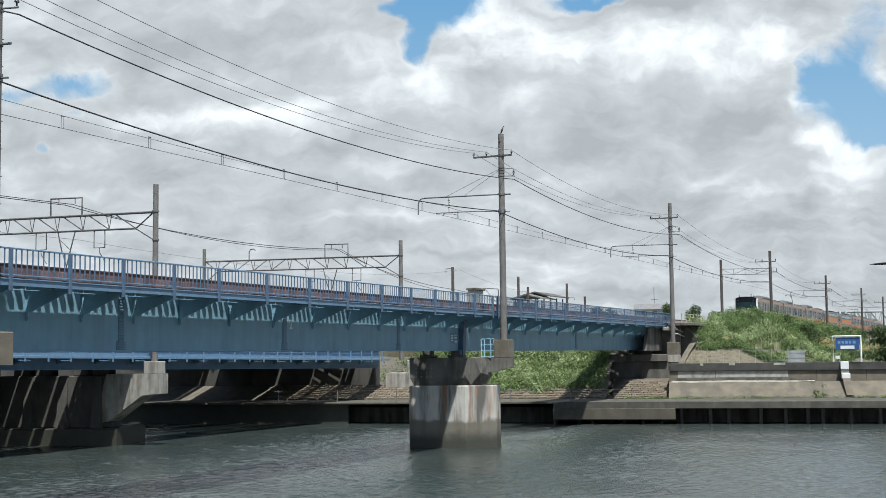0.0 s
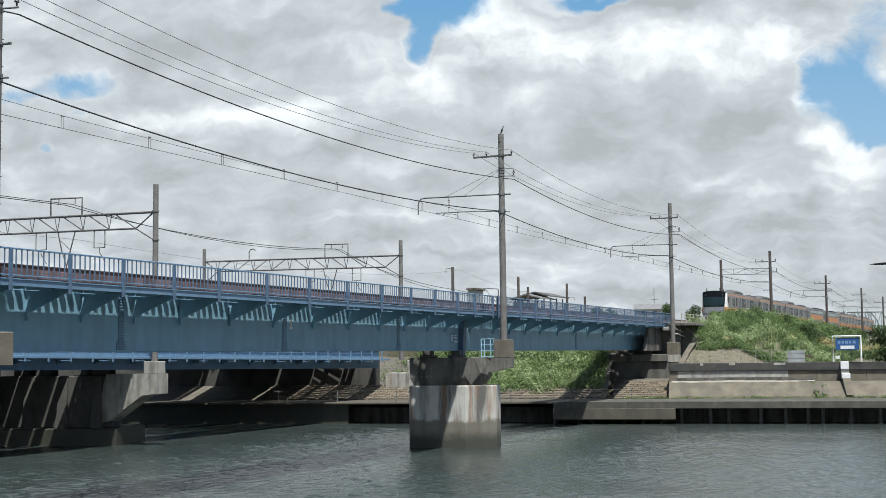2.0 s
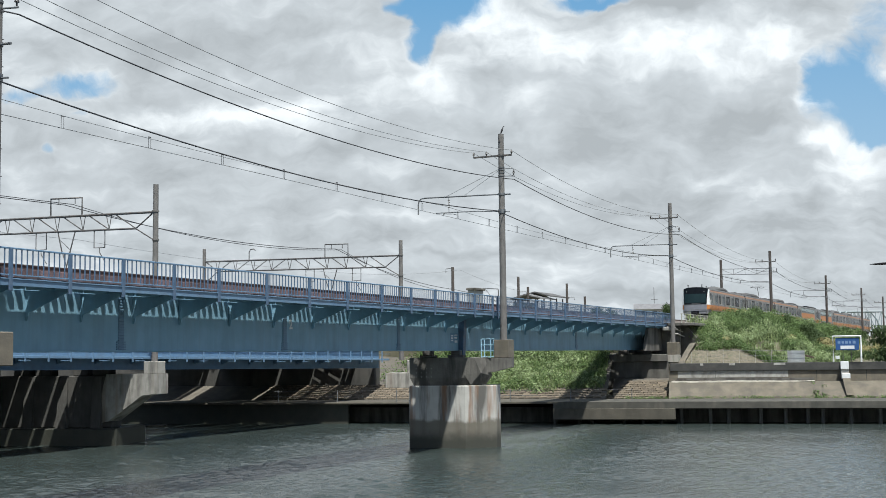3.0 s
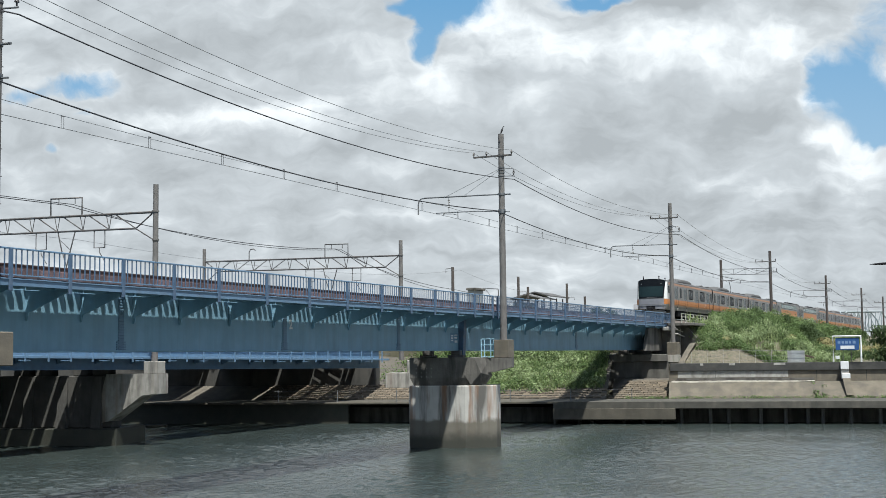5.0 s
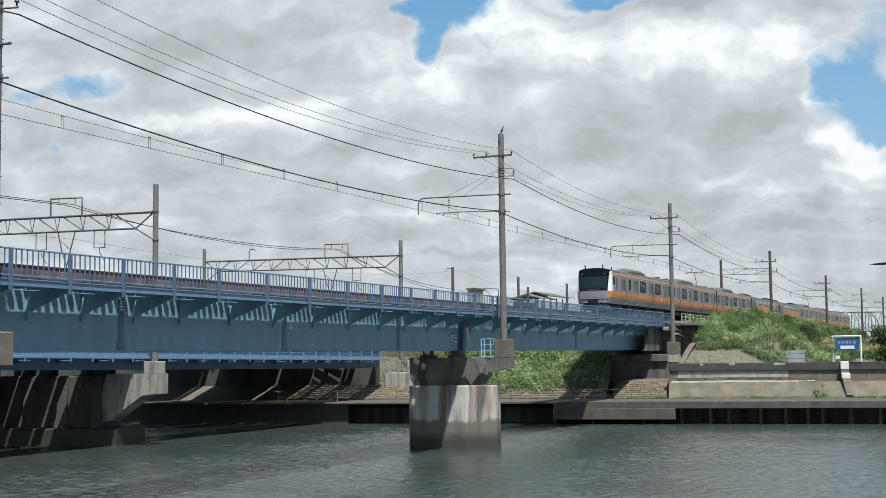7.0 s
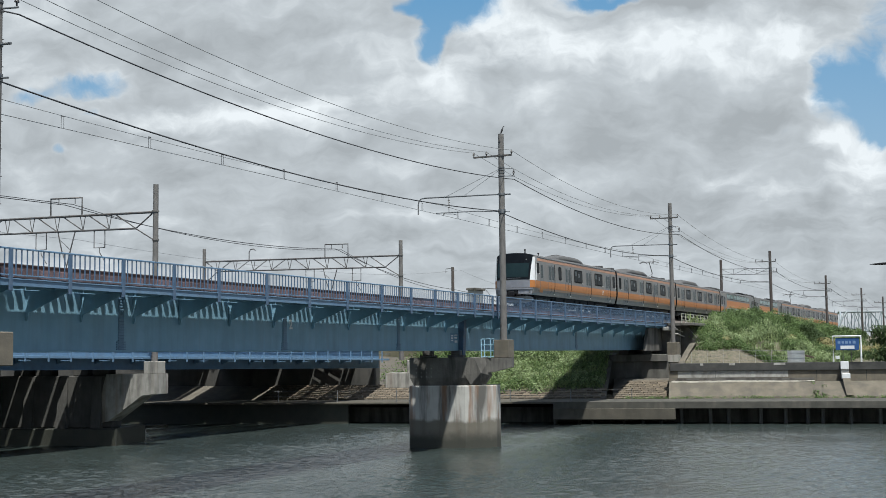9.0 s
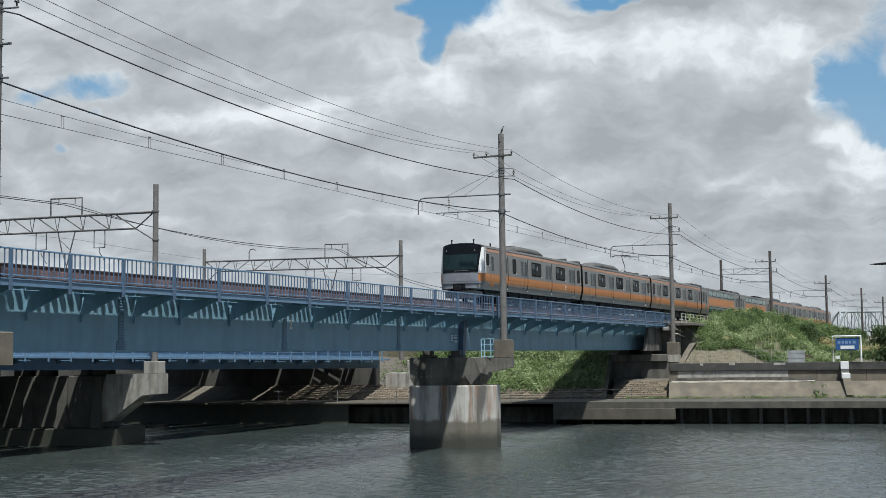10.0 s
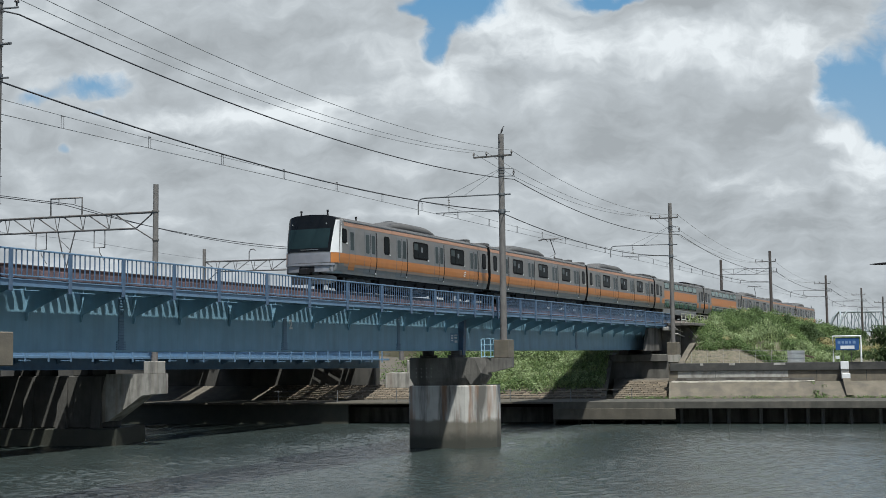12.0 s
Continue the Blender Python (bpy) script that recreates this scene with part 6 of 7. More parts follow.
def make_shrubs():
    rnd = random.Random(11)
    kinds = [("embankment_shrubs", LEAF, "dense green shrubs covering the railway embankment", 0.125),
             ("embankment_vines", LEAF_P, "pale broad-leaved vines climbing over the embankment shrubs", 0.14),
             ("dark_shrubs", LEAF_D, "dark green undergrowth, and dark leaves painting the shade inside the embankment shrubs", 0.16),
             ("dry_grass", DRY, "yellowed dry grass between the embankment shrubs", 0.24)]
    heaps = [Build() for _ in kinds]

    def bush(s, o, top, w, pick):
        """One rounded bush of shoots, inner shade put in as darker leaves, its leaves thick on the outer shell."""
        z = bank_height(s, o)
        h = max(0.45, top - z)
        size = kinds[pick][3] * (1.0 if s < 150 else 1.35)
        n = int((420 if s < 150 else 190) * w * (0.45 * h + 0.55 * w))
        leaves(heaps[pick], rnd, s, o, z + 0.38 * h, w, w, 0.62 * h, n, size)
        # a core of darker leaves stands in for the bush's inner shade
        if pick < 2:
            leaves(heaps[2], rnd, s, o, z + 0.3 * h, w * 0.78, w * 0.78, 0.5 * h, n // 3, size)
        for _ in range(4 if pick < 3 else 1):
            a, q = rnd.uniform(0, 6.283), rnd.uniform(0.45, 0.95)
            k = rnd.uniform(0.28, 0.5) * w
            leaves(heaps[pick], rnd, s + w * q * math.cos(a), o + w * q * math.sin(a), z + h * rnd.uniform(0.35, 0.85), k, k, k * 0.8, int(150 * k), size)

    def kind_at(s, o):
        nz = noise.noise(Vector((s * 0.16, o * 0.33, 3.7)))
        if s < 131 + 6 * nz:
            return 3 if nz > 0.3 else (1 if nz > -0.3 else 0)
        if o < 20.5 and s > 142 and nz > -0.1:
            return 3
        if nz > 0.42:
            return 1
        return 2 if nz < -0.05 else 0

    # the growth along the top, then the slope below it
    s = 115.7
    while s < 235:
        o = rnd.uniform(25.2, 26.9)
        bush(s, o, crest(s) + rnd.uniform(-0.55, 0.25), rnd.uniform(0.9, 1.5) * (1 if s < 160 else 1.3), 0 if rnd.random() < 0.6 else kind_at(s, o))
        s += rnd.uniform(0.7, 1.5) * (1 if s < 160 else 1.7)
    for i in range(250):
        s = 115.6 + 100 * rnd.random() ** 1.5
        k = min(1.0, (s - 115.2) / 10)
        foot = 24.2 - 7.5 * k
        q = rnd.random()
        o = foot + (26.4 - foot) * q
        nz = noise.noise(Vector((s * 0.3, o * 0.45, 9.1)))
        rise = (0.75 + 1.3 * q * min(1.0, max(0.0, (s - 118) / 10))) * (1.0 + 0.9 * nz) * (1.0 if s < 165 else 0.75)
        bush(s, o, bank_height(s, o) + rise, rnd.uniform(0.6, 1.35), kind_at(s, o))
    for b, (name, material, label, _) in zip(heaps, kinds):
        ob = new(name, plain_mesh(b, name, material))
        ob.matrix_world = TRK
        tagged(ob, label, "grass" if name == "dry_grass" else "shrubs", kind="stuff")
    # the slope between quay and abutment
    for name, material, label, count, size, zr in (
            ("slope_plants", LEAF_P, "tangled pale green creepers on the river bank slope", 330, 0.20, 0.5),
            ("slope_undergrowth", LEAF, "deep green weeds on the river bank slope", 330, 0.15, 0.5)):
        b = Build()
        for i in range(count):
            u, v = rnd.uniform(1.4, 11.8), 5.9 + 6.9 * rnd.random() ** 0.8
            pale = noise.noise(Vector((u * 0.35, v * 0.4, 1.3))) + 0.10 * (v - 9.0) - 0.10 * (u - 5.0)
            if (pale > 0.05) != (material is LEAF_P) and rnd.random() < 0.7:
                continue
            if u > 7.5 and v < 6.9 and rnd.random() < 0.8:
                continue
            w = rnd.uniform(0.35, 0.9)
            leaves(b, rnd, u, v, slope_point(u, v) + 0.05, w, w, rnd.uniform(0.6, 1.3) * zr * w * 1.5 + (0.5 if v > 11 else 0), int(250 * w * w), size)
        ob = new(name, plain_mesh(b, name, material))
        ob.matrix_world = SHR
        tagged(ob, label, "plants", kind="stuff")
    # grass blades between the leaves
    for name, m, count, place, label in (
            ("slope_grass", SHR, 5200, 0, "long pale grass on the river bank slope"),
            ("embankment_grass", TRK, 2600, 1, "long grass over the railway embankment")):
        b = Build()
        for i in range(count):
            if place == 0:
                x, y = rnd.uniform(1.6, 12.2), rnd.uniform(6.2, 13.0)
                z = slope_point(x, y) + rnd.uniform(0, 0.25)
                h = rnd.uniform(0.15, 0.42)
            else:
                x = 115.5 + 90 * rnd.random() ** 1.5
                k = min(1.0, (x - 115.2) / 10)
                foot = 24.2 - 7.6 * k
                y = foot + (27.5 - foot) * rnd.random()
                z = bank_height(x, y) + rnd.uniform(0.0, 0.6)
                h = rnd.uniform(0.3, 0.8)
            a = rnd.uniform(0, 6.283)
            dx, dy = math.cos(a), math.sin(a)
            lean = rnd.uniform(0.3, 1.1) * h
            wd = 0.035
            px, py = -dy * wd, dx * wd
            b.add([(x - px, y - py, z), (x + px, y + py, z), (x + dx * lean * 0.35 + px * 0.7, y + dy * lean * 0.35 + py * 0.7, z + h * 0.65),
                   (x + dx * lean, y + dy * lean, z + h), (x + dx * lean * 0.35 - px * 0.7, y + dy * lean * 0.35 - py * 0.7, z + h * 0.65)], [(0, 1, 2, 4), (4, 2, 3)])
        ob = new(name, plain_mesh(b, name, GRASS))
        ob.matrix_world = m
        tagged(ob, label, "grass", kind="stuff")
    # tall growth behind the slope, seen under the girder
    b = Build()
    for i in range(90):
        u, v = rnd.uniform(-7, 12), rnd.uniform(13.5, 19)
        w = rnd.uniform(0.7, 1.3)
        leaves(b, rnd, u, v, 5.3 + rnd.uniform(-0.4, 0.4), w, w, rnd.uniform(0.5, 1.1), int(110 * w * w), 0.2)
    for i in range(60):
        u, v = rnd.uniform(-10, -0.5), rnd.uniform(13.6, 24)
        w = rnd.uniform(0.5, 1.1)
        leaves(b, rnd, u, v, 3.0 + (v - 13.3) * 0.2, w, w, rnd.uniform(0.5, 1.0), int(120 * w * w), 0.17)
    ob = new("bank_top_shrubs", plain_mesh(b, "bank_top_shrubs", LEAF))
    ob.matrix_world = SHR
    tagged(ob, "green shrubs along the top of the river bank", "shrubs", kind="stuff")
    # weeds hanging over the stone pitching
    b = Build()
    for i in range(80):
        q = rnd.random()
        if i < 48:
            u, v, z = 22.3 + 4.0 * q + rnd.uniform(-0.1, 0.7), 11.2 - 2.2 * q, 6.35 - 2.0 * q
        else:
            u, v, z = rnd.uniform(19.9, 22.6), 11.0 - 0.8 * q, 6.25 - 0.6 * q
        w = rnd.uniform(0.25, 0.65)
        leaves(b, rnd, u, v - 0.15, z + 0.05, w, w * 0.7, w * 0.6, int(230 * w), 0.13)
    ob = new("pitching_weeds", plain_mesh(b, "pitching_weeds", LEAF))
    ob.matrix_world = SHR
    tagged(ob, "green weeds hanging over the stone pitching", "weeds", kind="stuff")
    b = Build()
    for i in range(40):
        u = rnd.choice((rnd.uniform(-37, -33), rnd.uniform(-30.5, -27), rnd.uniform(-25, -22.5)))
        leaves(b, rnd, u, 7.62, 4.85, 0.35, 0.12, 0.25, 40, 0.14)
    ob = new("abutment_weeds", plain_mesh(b, "abutment_weeds", LEAF))
    ob.matrix_world = SHR
    tagged(ob, "green weeds along the top of the rear abutment", "weeds", kind="stuff")
    # weeds in the joint of the quay and dry grass by the wall
    b = Build()
    for i in range(150):
        u = rnd.uniform(14, 36)
        w = rnd.uniform(0.12, 0.3)
        leaves(b, rnd, u, rnd.uniform(3.6, 4.1), 1.74, w * 1.6, w, w, 22, 0.11)
    for i in range(12):
        u, z = rnd.gauss(29.1, 0.22), 1.75 + 1.2 * rnd.random() ** 1.5
        leaves(b, rnd, u, 3.9 + (z - 1.72) / 1.3, z, 0.26, 0.1, 0.22, 26, 0.11)
    ob = new("quay_weeds", plain_mesh(b, "quay_weeds", LEAF))
    ob.matrix_world = SHR
    tagged(ob, "small weeds growing in the quay joint", "weeds", kind="stuff")


make_shrubs()
BARK = mat("tree_bark", (0.12, 0.09, 0.065), (0.08, 0.06, 0.045), 6, 0.9, 0, 0.02, 12)


def make_tree(m, h, r, material, label, seed, leaf=0.22, n=2600, low=0.25):
    rnd = random.Random(seed)
    t = thing("tree", m, label, "tree")
    b = Build()
    b.tube([(0, 0, -0.3), (0.05, 0.02, h * 0.35), (0, 0.1, h * 0.75)], 0.11 * r, 8, 0.03 * r)
    for i in range(7):
        a = i * 2.4
        z = h * (0.25 + 0.07 * i)
        b.tube([(0.03, 0.03, z), (0.5 * r * math.cos(a), 0.5 * r * math.sin(a), z + 0.16 * h), (0.8 * r * math.cos(a), 0.8 * r * math.sin(a), z + 0.2 * h)], 0.04 * r, 5, 0.012 * r)
    part("trunk", b, BARK, t)
    c = Build()
    for i in range(16):
        a, q = rnd.uniform(0, 6.283), rnd.random() ** 0.5
        z = h * rnd.uniform(low, 0.85)
        f = 1.0 - 0.5 * max(0, z / h - 0.5)
        leaves(c, rnd, r * 0.62 * q * f * math.cos(a), r * 0.62 * q * f * math.sin(a), z, r * 0.42, r * 0.42, h * 0.16, n // 16, leaf)
    part("crown", plain_mesh(c, "crown", material), None, t)
    return t


make_tree(SHR @ Matrix.Translation((36.0, 9.5, 4.4)), 3.2, 2.7, LEAF_D, "low dark green tree behind the flood wall", 3, 0.2, 5200, 0.12)
make_tree(SHR @ Matrix.Translation((39.5, 10.5, 4.4)), 3.6, 2.8, LEAF_D, "dark rounded tree behind the flood wall", 8, 0.2, 4200, 0.12)
for i, (x, y, z, h, r) in enumerate(((30.0, 250, 8.5, 5.9, 2.4), (32.8, 252, 8.5, 5.7, 2.0), (41.4, 240, 8.0, 6.9, 1.9), (46.2, 240, 8.0, 6.6, 1.7), (27.4, 262, 8.5, 5.2, 2.2))):
    make_tree(pose(x, y, z), h, r, LEAF_D, "distant green tree beyond the tracks", 20 + i, 0.28, 2600)


# ---- things on the bank ----
SIGN_B = mat("blue_sign_face", (0.03, 0.09, 0.25), (0.025, 0.075, 0.21), 3, 0.4)
SIGN_W = mat("white_sign_paint", (0.72, 0.73, 0.73), (0.62, 0.63, 0.63), 3, 0.5)
SIGN_T = mat("faded_sign_lettering", (0.20, 0.29, 0.44), (0.14, 0.22, 0.36), 6, 0.5)
GREYP = mat("grey_sheet_panel", (0.36, 0.38, 0.39), (0.28, 0.30, 0.31), 2, 0.6, 0, 0.002, 8, stain=(0.2, 0.19, 0.17), sscale=1.2, samount=0.5, streak=3)


def make_sign():
    s = thing("notice_board", SHR @ Matrix.Translation((30.62, 6.2, 4.45)), "blue notice board in a white tubular frame on the flood wall", "sign")
    b = Build()
    b.tube([(-0.02, 0, 0), (-0.02, 0, 2.12), (2.12, 0, 2.12), (2.12, 0, 0)], 0.075, 8, smooth=True)
    part("frame", b, SIGN_W, s)
    b = Build()
    b.bbox(0.18, 1.98, 0.02, 0.07, 1.0, 1.98, 0.01)
    part("panel", b, SIGN_B, s)
    for x0, x1, z0, z1 in ((0.55, 1.62, 1.10, 1.36),):
        k = Build()
        k.box(x0, x1, -0.005, 0.02, z0, z1)
        part("text_bar", k, SIGN_W, s)
    for x, w in ((0.35, 0.2), (0.66, 0.16), (0.92, 0.2), (1.22, 0.15), (1.5, 0.22)):
        k = Build()
        k.box(x, x + w, 0.0, 0.02, 1.52, 1.74)
        part("text_bar", k, SIGN_T, s)
    k = Build()
    k.box(0.15, 0.45, 0.0, 0.04, 0.30, 0.55)
    part("small_plate", k, SIGN_W, s)
    for x in (0.75, 1.4):
        k = Build()
        k.tube([(x, 0.3, 0.0), (x, 0.2, 1.0)], 0.03, 5)
        part("rear_brace", k, STEEL, s)


make_sign()


def make_chute():
    c = thing("drain_chute", SHR, "white box and grey chute draining over the flood wall", "drain chute")
    b = Build()
    b.bbox(31.0, 31.62, 4.75, 5.3, 3.95, 4.56, 0.02)
    part("box", b, SIGN_W, c)
    b = Build()
    b.bbox(31.02, 31.6, 4.85, 5.3, 3.62, 3.95, 0.02)
    part("neck", b, CONC_L, c)
    b = Build()
    b.bbox(31.05, 31.7, 4.55, 5.2, 3.2, 3.62, 0.03)
    part("lip", b, SIGN_W, c)
    b = Build()
    b.loft([[(31.1, 4.5, 3.25), (31.65, 4.5, 3.25), (31.65, 4.75, 3.25), (31.1, 4.75, 3.25)],
            [(31.3, 3.85, 1.95), (31.88, 3.85, 1.95), (31.88, 4.1, 1.95), (31.3, 4.1, 1.95)]])
    part("chute", b, CONC_W, c)


make_chute()


def make_bank_fence():
    f = thing("wire_fence", SHR, "thin wire fence along the top of the flood wall", "fence")
    for i in range(8):
        k = Build()
        u = 19.4 + i * 1.28
        k.tube([(u, 6.5, 4.3), (u, 6.5, 5.55)], 0.014, 5)
        part("post", k, CONC_L, f)
    for z in (5.52, 5.1, 4.7):
        k = Build()
        k.tube([(19.4, 6.5, z), (28.4, 6.5, z - 0.05)], 0.009, 4)
        part("wire", k, GALV, f)
    p = thing("sheet_panel", SHR, "grey metal sheet leaning by the fence", "metal sheet")
    k = Build()
    k.bbox(27.05, 28.4, 6.6, 6.64, 4.35, 5.45, 0.01)
    part("sheet", k, GREYP, p)
    for i in range(5):
        k = Build()
        k.box(27.2 + i * 0.27, 27.23 + i * 0.27, 6.585, 6.6, 4.36, 5.44)
        part("rib", k, GREYP, p)
    q = thing("quay_railing", SHR, "thin posts and wire along the quay edge", "railing")
    for u in (-13.5, -8.5, -3.59, 0.9, 5.57, 10.31, 15.01):
        k = Build()
        k.tube([(u, -1.5, 1.72), (u, -1.5, 2.68)], 0.035, 6)
        part("post", k, GALV, q)
    for z in (2.6, 2.2):
        k = Build()
        k.tube([(-14, -1.5, z), (15.0, -1.5, z)], 0.008, 4)
        part("wire", k, GALV, q)


make_bank_fence()


def make_lamp():
    l = thing("street_lamp", SHR @ Matrix.Translation((36.9, 2.2, 1.72)), "dark street lamp with a flat oval head on a long arm", "street lamp")
    b = Build()
    b.tube([(0, 0, 0), (0, 0, 5), (0, 0, 10.1)], 0.11, 10, 0.07)
    part("post", b, STEEL, l)
    b = Build()
    b.tube([(0, 0, 10.0), (-0.8, 0, 10.38), (-2.3, 0, 10.42)], 0.05, 8)
    part("arm", b, STEEL, l)
    b = Build()
    rings = []
    for x, w, h in ((-3.72, 0.02, 0.01), (-3.5, 0.14, 0.04), (-3.0, 0.22, 0.09), (-2.5, 0.2, 0.1), (-2.2, 0.1, 0.07)):
        rings.append([(x, w * math.cos(a), 10.35 + 0.03 * (x + 2.2) + h * math.sin(a)) for a in (k * math.pi / 5 for k in range(10))])
    b.loft(rings, smooth=True)
    part("lamp_head", b, UNDER, l)


make_lamp()


def make_litter():
    p = thing("timber_plank", SHR @ pose(28.3, 7.6, 5.1, 0, 14, 0), "dark old timber plank leaning on the bank", "plank")
    b = Build()
    b.bbox(-0.95, 0.95, -0.06, 0.06, -0.07, 0.07, 0.01)
    part("board", b, BARK, p)
    k = Build()
    k.box(-0.8, -0.72, -0.05, 0.05, -1.0, 0.0)
    part("prop", k, BARK, p)
    l = solid("river_ledge", Build().bbox(-2.0, 2.0, -0.5, 0.5, -1.0, 0.16, 0.04), CONC_W, pose(-24.0, 103.0, 0, 0, 0, -2),
              "low concrete ledge at the waterline behind the pier", "ledge")


make_litter()


# ---- fittings on the bridge ----
def make_fittings():
    l = thing("access_ladder", TRK @ Matrix.Translation((70.9, 0, 5.22)), "pale blue steel ladder cage on the pier", "ladder")
    PALEB = mat("pale_blue_paint", (0.32, 0.52, 0.64), (0.27, 0.45, 0.56), 4, 0.5)
    for o in (28.52, 29.12):
        for s in (-0.25, 0.25):
            k = Build()
            k.tube([(s, o, 0), (s, o, 1.12)], 0.03, 6)
            part("upright", k, PALEB, l)
    for z in (0.05, 0.4, 0.75, 1.1):
        k = Build()
        for s in (-0.25, 0.25):
            k.tube([(s, 28.52, z), (s, 29.12, z)], 0.024, 5)
        for o in (28.52, 29.12):
            k.tube([(-0.25, o, z), (0.25, o, z)], 0.024, 5)
        part("rung", k, PALEB, l)
    b = thing("data_plate", TRK @ Matrix.Translation((70.5, WEB - 0.03, 6.4)), "faded grey painted data panel on the girder", "sign")
    k = Build()
    k.box(-0.62, 0.6, -0.006, 0, -0.3, 0.3)
    part("panel", k, mat("faded_panel_paint", (0.19, 0.31, 0.42), (0.16, 0.27, 0.37), 4, 0.7), b)
    for x, z, w, h in ((-0.5, 0.14, 0.3, 0.08), (-0.5, 0.0, 0.28, 0.08), (-0.5, -0.14, 0.3, 0.08), (0.0, -0.2, 0.42, 0.14), (-0.02, 0.02, 0.35, 0.1), (0.0, 0.18, 0.4, 0.06)):
        k = Build()
        k.box(x, x + w, -0.012, -0.006, z - h / 2, z + h / 2)
        part("text_bar", k, SIGN_W, b)
    # the painted span number
    cu = bpy.data.curves.new("span_number", "FONT")
    cu.body, cu.size, cu.extrude, cu.offset = "2", 0.56, 0.006, 0.028
    tmp = bpy.data.objects.new("tmp", cu)
    scene.collection.objects.link(tmp)
    me = bpy.data.meshes.new_from_object(tmp.evaluated_get(bpy.context.evaluated_depsgraph_get()))
    bpy.data.objects.remove(tmp)
    me.materials.append(SIGN_W)
    ob = new("span_number", me)
    ob.matrix_world = TRK @ Matrix.Translation((51.55, WEB - 0.018, 6.70)) @ pose(0, 0, 0, 90, 0, 0)
    tagged(ob, "white painted numeral on the blue girder", "number")
    # end frame at the joint of the spans
    j = thing("span_joint_frame", TRK, "dark blue end frame between the two spans", "bridge frame")
    for s in (71.3,):
        k = Build()
        k.prism([(WEB - 0.42, 7.75), (WEB - 0.02, 7.75), (WEB - 0.02, 5.3), (WEB - 0.3, 5.3)], s - 0.2, s + 0.2, "x")
        part("end_bracket", k, BLUE_P, j)


make_fittings()


# ---- beyond the tracks ----
def make_far_things():
    HOUSE = mat("pale_house_wall", (0.50, 0.50, 0.48), (0.42, 0.42, 0.40), 0.8, 0.85, stain=(0.3, 0.29, 0.27), sscale=0.3, samount=0.4)
    TILE = mat("grey_roof_tile", (0.20, 0.20, 0.205), (0.14, 0.14, 0.145), 1.5, 0.8)
    h = thing("house", pose(43.2, 262, 8, 0, 0, -8), "pale low house with grey roof beyond the tracks", "house")
    b = Build()
    b.box(-4.4, 3.0, 0, 6, 0, 6.3)
    part("wall", b, HOUSE, h)
    b = Build()
    b.prism([(-0.5, 6.2), (6.5, 6.2), (3, 7.4)], -4.7, 3.3, "x")
    part("roof", b, TILE, h)
    for x in (-3.0, -1.0, 1.2):
        w = Build()
        w.box(x, x + 0.9, -0.04, 0.05, 5.0, 5.8)
        part("window", w, GLASS, h)
    k = Build()
    k.tube([(-0.5, 3, 7.3), (-0.5, 3, 10.8)], 0.05, 5)
    k.tube([(-1.1, 3, 8.3), (0.2, 3, 8.3)], 0.04, 5)
    part("aerial", k, STEEL, h)
    s = thing("platform_shelter", TRK @ Matrix.Translation((190, 70, 0)), "grey platform shelter with a low pitched roof beside the rear track", "shelter")
    b = Build()
    b.prism([(-2.6, 14.05), (0.0, 14.75), (2.6, 14.05), (2.6, 13.9), (0.0, 14.55), (-2.6, 13.9)], -2, 5, "x")
    part("roof", b, TILE, s)
    b = Build()
    b.prism([(-2.8, 14.5), (0.0, 15.25), (2.8, 14.5), (2.8, 14.35), (0.0, 15.05), (-2.8, 14.35)], 2, 11, "x")
    part("roof", b, ROOFG, s, "darker raised roof")
    for i in range(5):
        for o in (-1.8, 1.8):
            k = Build()
            k.tube([(-1.5 + i * 3, o, 7.5), (-1.5 + i * 3, o, 14.3)], 0.12, 6)
            part("post", k, STEEL, s)
    b = Build()
    b.bbox(-1.5, 8, 2.0, 2.2, 9.5, 13.6, 0.03)
    part("rear_panel", b, GREYP, s)
    w = thing("signal_cabin", TRK @ Matrix.Translation((158, 66, 0)), "small grey flat-roofed equipment cabin by the rear track", "cabin")
    b = Build()
    b.bbox(-1.0, 1.9, -0.5, 0.5, 4.5, 13.9, 0.05)
    part("wall", b, GREYP, w)
    b = Build()
    b.bbox(-1.2, 2.1, -0.7, 0.7, 13.9, 14.2, 0.04)
    part("roof", b, CONC_D, w)
    g = thing("white_handrail_frame", TRK @ Matrix.Translation((160, 60.5, 0)), "pale pipe frame of a stair beside the rear track", "handrail")
    k = Build()
    k.tube([(0.7, 5.5, 11.5), (0.7, 5.5, 14.2), (0.9, 5.5, 14.3), (6.4, 5.5, 14.45), (6.6, 5.5, 14.3), (6.6, 5.5, 11.5)], 0.07, 6)
    k.tube([(1.6, 5.5, 14.3), (5.6, 5.5, 12.6)], 0.04, 5)
    part("pipe_frame", k, GALV, g)
    f = thing("trackside_fence", TRK @ Matrix.Translation((0, 63, 0)), "low pale steel fence along the rear track", "fence")
    for i in range(34):
        k = Build()
        s0 = 128 + i * 3.2
        k.box(s0 - 0.05, s0 + 0.05, -0.05, 0.05, 7.0, 11.6)
        part("post", k, GALV, f)
    for z in (11.5, 11.0, 10.4):
        k = Build()
        k.box(128, 236, -0.03, 0.03, z - 0.04, z + 0.04)
        part("rail_bar", k, GALV, f)
    b = Build()
    b.prism([(50, 4.5), (56, 8.5), (88, 8.5), (96, 4.5)], 118, 420, "x")
    solid("rear_embankment", b, GRASSY, TRK, "grassy bank that carries the rear tracks", "embankment", kind="structure")
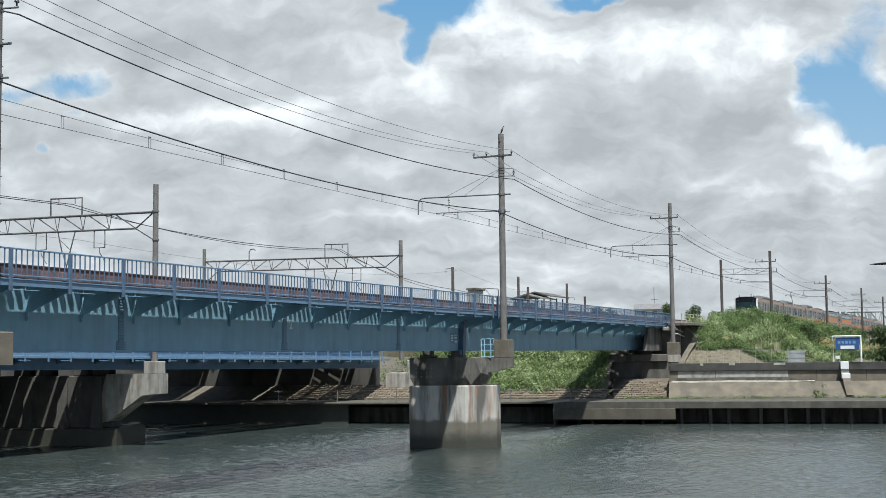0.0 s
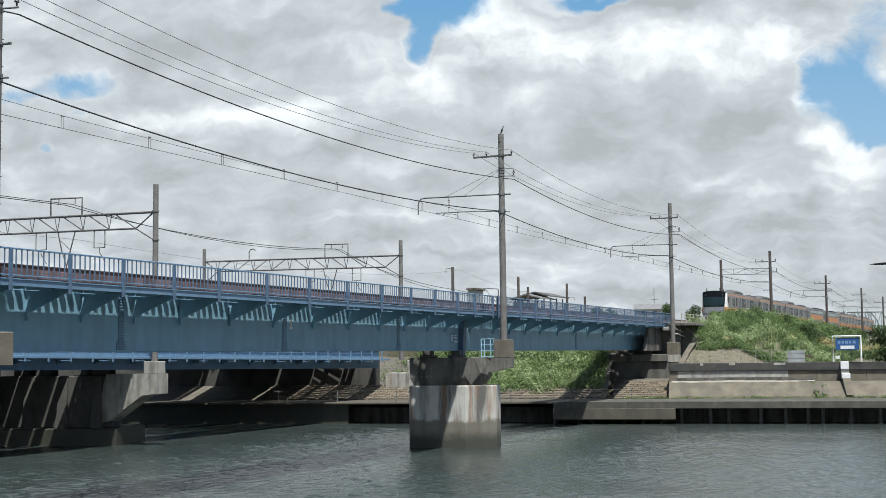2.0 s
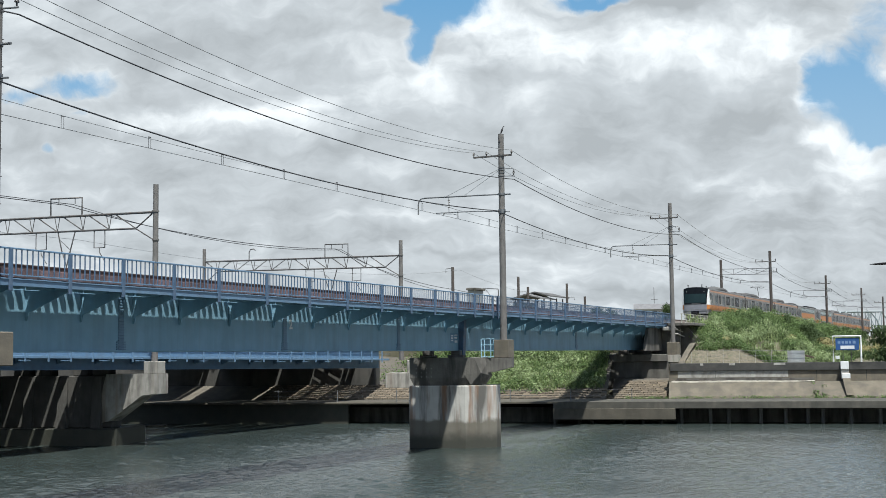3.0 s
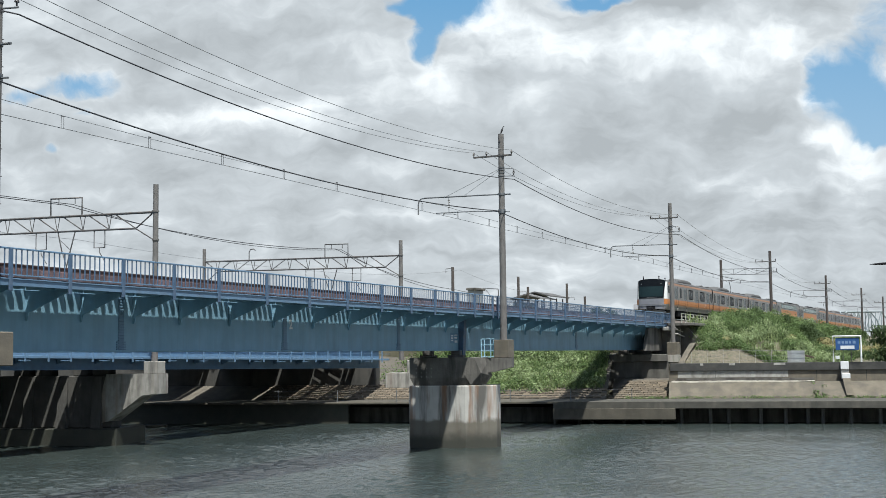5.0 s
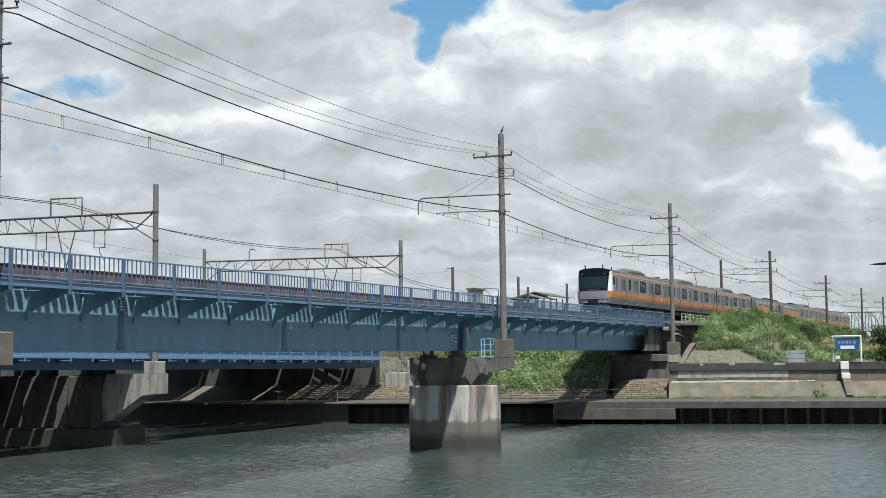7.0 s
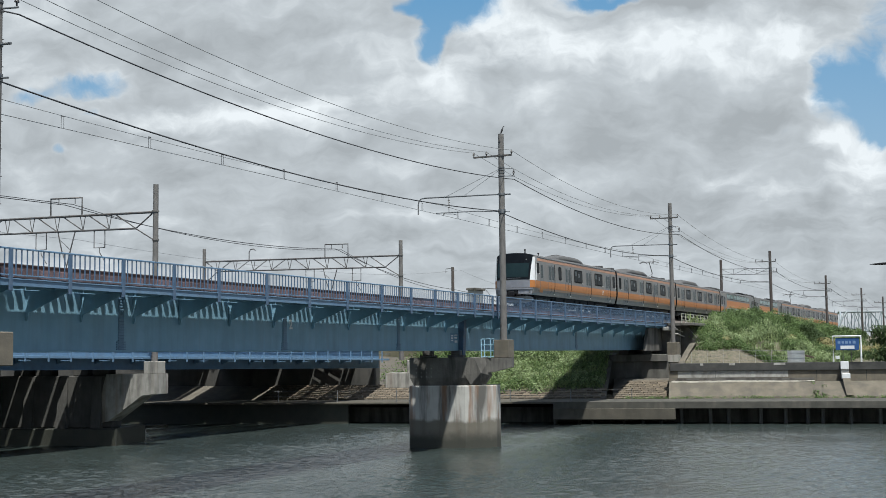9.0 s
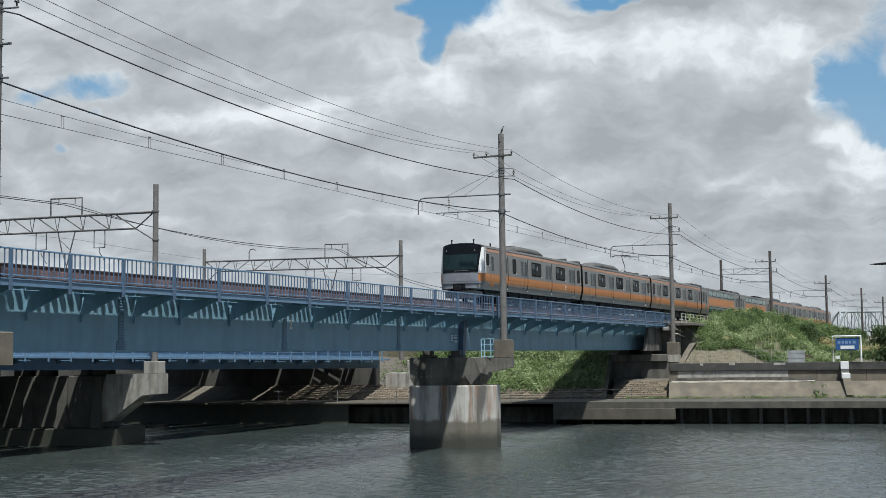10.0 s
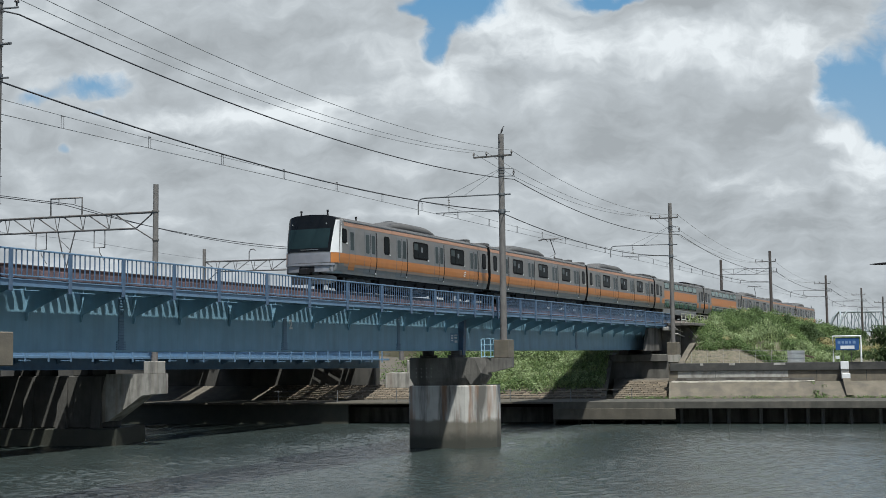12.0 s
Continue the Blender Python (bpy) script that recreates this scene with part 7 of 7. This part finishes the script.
    # the far truss bridge
    PALEG = mat("pale_grey_truss", (0.30, 0.34, 0.35), (0.25, 0.29, 0.30), 1, 0.6)
    t = thing("truss_bridge", pose(126, 400, 0, 0, 0, 12), "pale grey steel truss bridge far beyond the embankment", "bridge")
    for y in (0, 6):
        for pts, r in (([(-5, y, 11.5), (-3.2, y, 15.5), (-1.6, y, 17.4), (10, y, 17.4), (12.0, y, 15), (13.4, y, 11.5)], 0.28),
                       ([(-5, y, 11.5), (13.4, y, 11.5)], 0.25)):
            k = Build()
            k.tube(pts, r, 6)
            part("chord", k, PALEG, t)
        xs = [-1.6, 0.8, 3.2, 5.6, 8.0, 10]
        for i, x in enumerate(xs):
            k = Build()
            k.tube([(x, y, 11.5), (x, y, 17.4)], 0.14, 5)
            part("upright", k, PALEG, t)
            if i:
                k = Build()
                k.tube([(xs[i - 1], y, 11.5 if i % 2 else 17.4), (x, y, 17.4 if i % 2 else 11.5)], 0.14, 5)
                part("diagonal", k, PALEG, t)
    for x in (-1.6, 3.2, 8.0, 10):
        k = Build()
        k.tube([(x, 0, 17.4), (x, 6, 17.4)], 0.15, 5)
        part("cross_strut", k, PALEG, t)
    for x in (-4, 12.5):
        for y in (0, 6):
            k = Build()
            k.box(x - 1, x + 1, y - 1, y + 1, 3.5, 11.4)
            part("support", k, CONC, t)
    k = Build()
    k.tube([(-4.9, 0, 11.7), (-3.1, 1.2, 16.0), (-2.4, 3, 17.6), (-3.1, 4.8, 16.0), (-4.9, 6, 11.7)], 0.32, 6)
    part("portal_arch", k, PALEG, t)


make_far_things()


# ---- what moves ----
RUN = 0.3            # speed of the ripples, metres a second


def motions():
    for car, i, flip in TRAIN:
        walk(car, [(t, car_pose(i, t, flip)) for t in (0, 1, 2, 3, 5, 6, 7, 9, 10, 11, 12)])
    # the wheels roll on the rails
    base = front_at(0.0)
    for w in WHEELS:
        x = w.matrix_basis.translation.x
        rows = []
        for k in range(0, 361, 2):
            t = k / 30.0
            rows.append((t, pose(x, 0, 0.43, 0, -math.degrees((base - front_at(t)) / 0.43), 0)))
        walk(w, rows)
    # the ripples run slowly along the bank
    along = SHR.to_3x3() @ Vector((1, 0, 0))
    walk(RIVER, [(t, Matrix.Translation(along * (RUN * (t - 6.0)))) for t in (0, 6, 12)])
    # the clouds drift slowly to the side
    walk(SKY, [(t, pose(0, 0, 5.4, 0, 0, -0.074 * t)) for t in (0, 6, 12)])


motions()
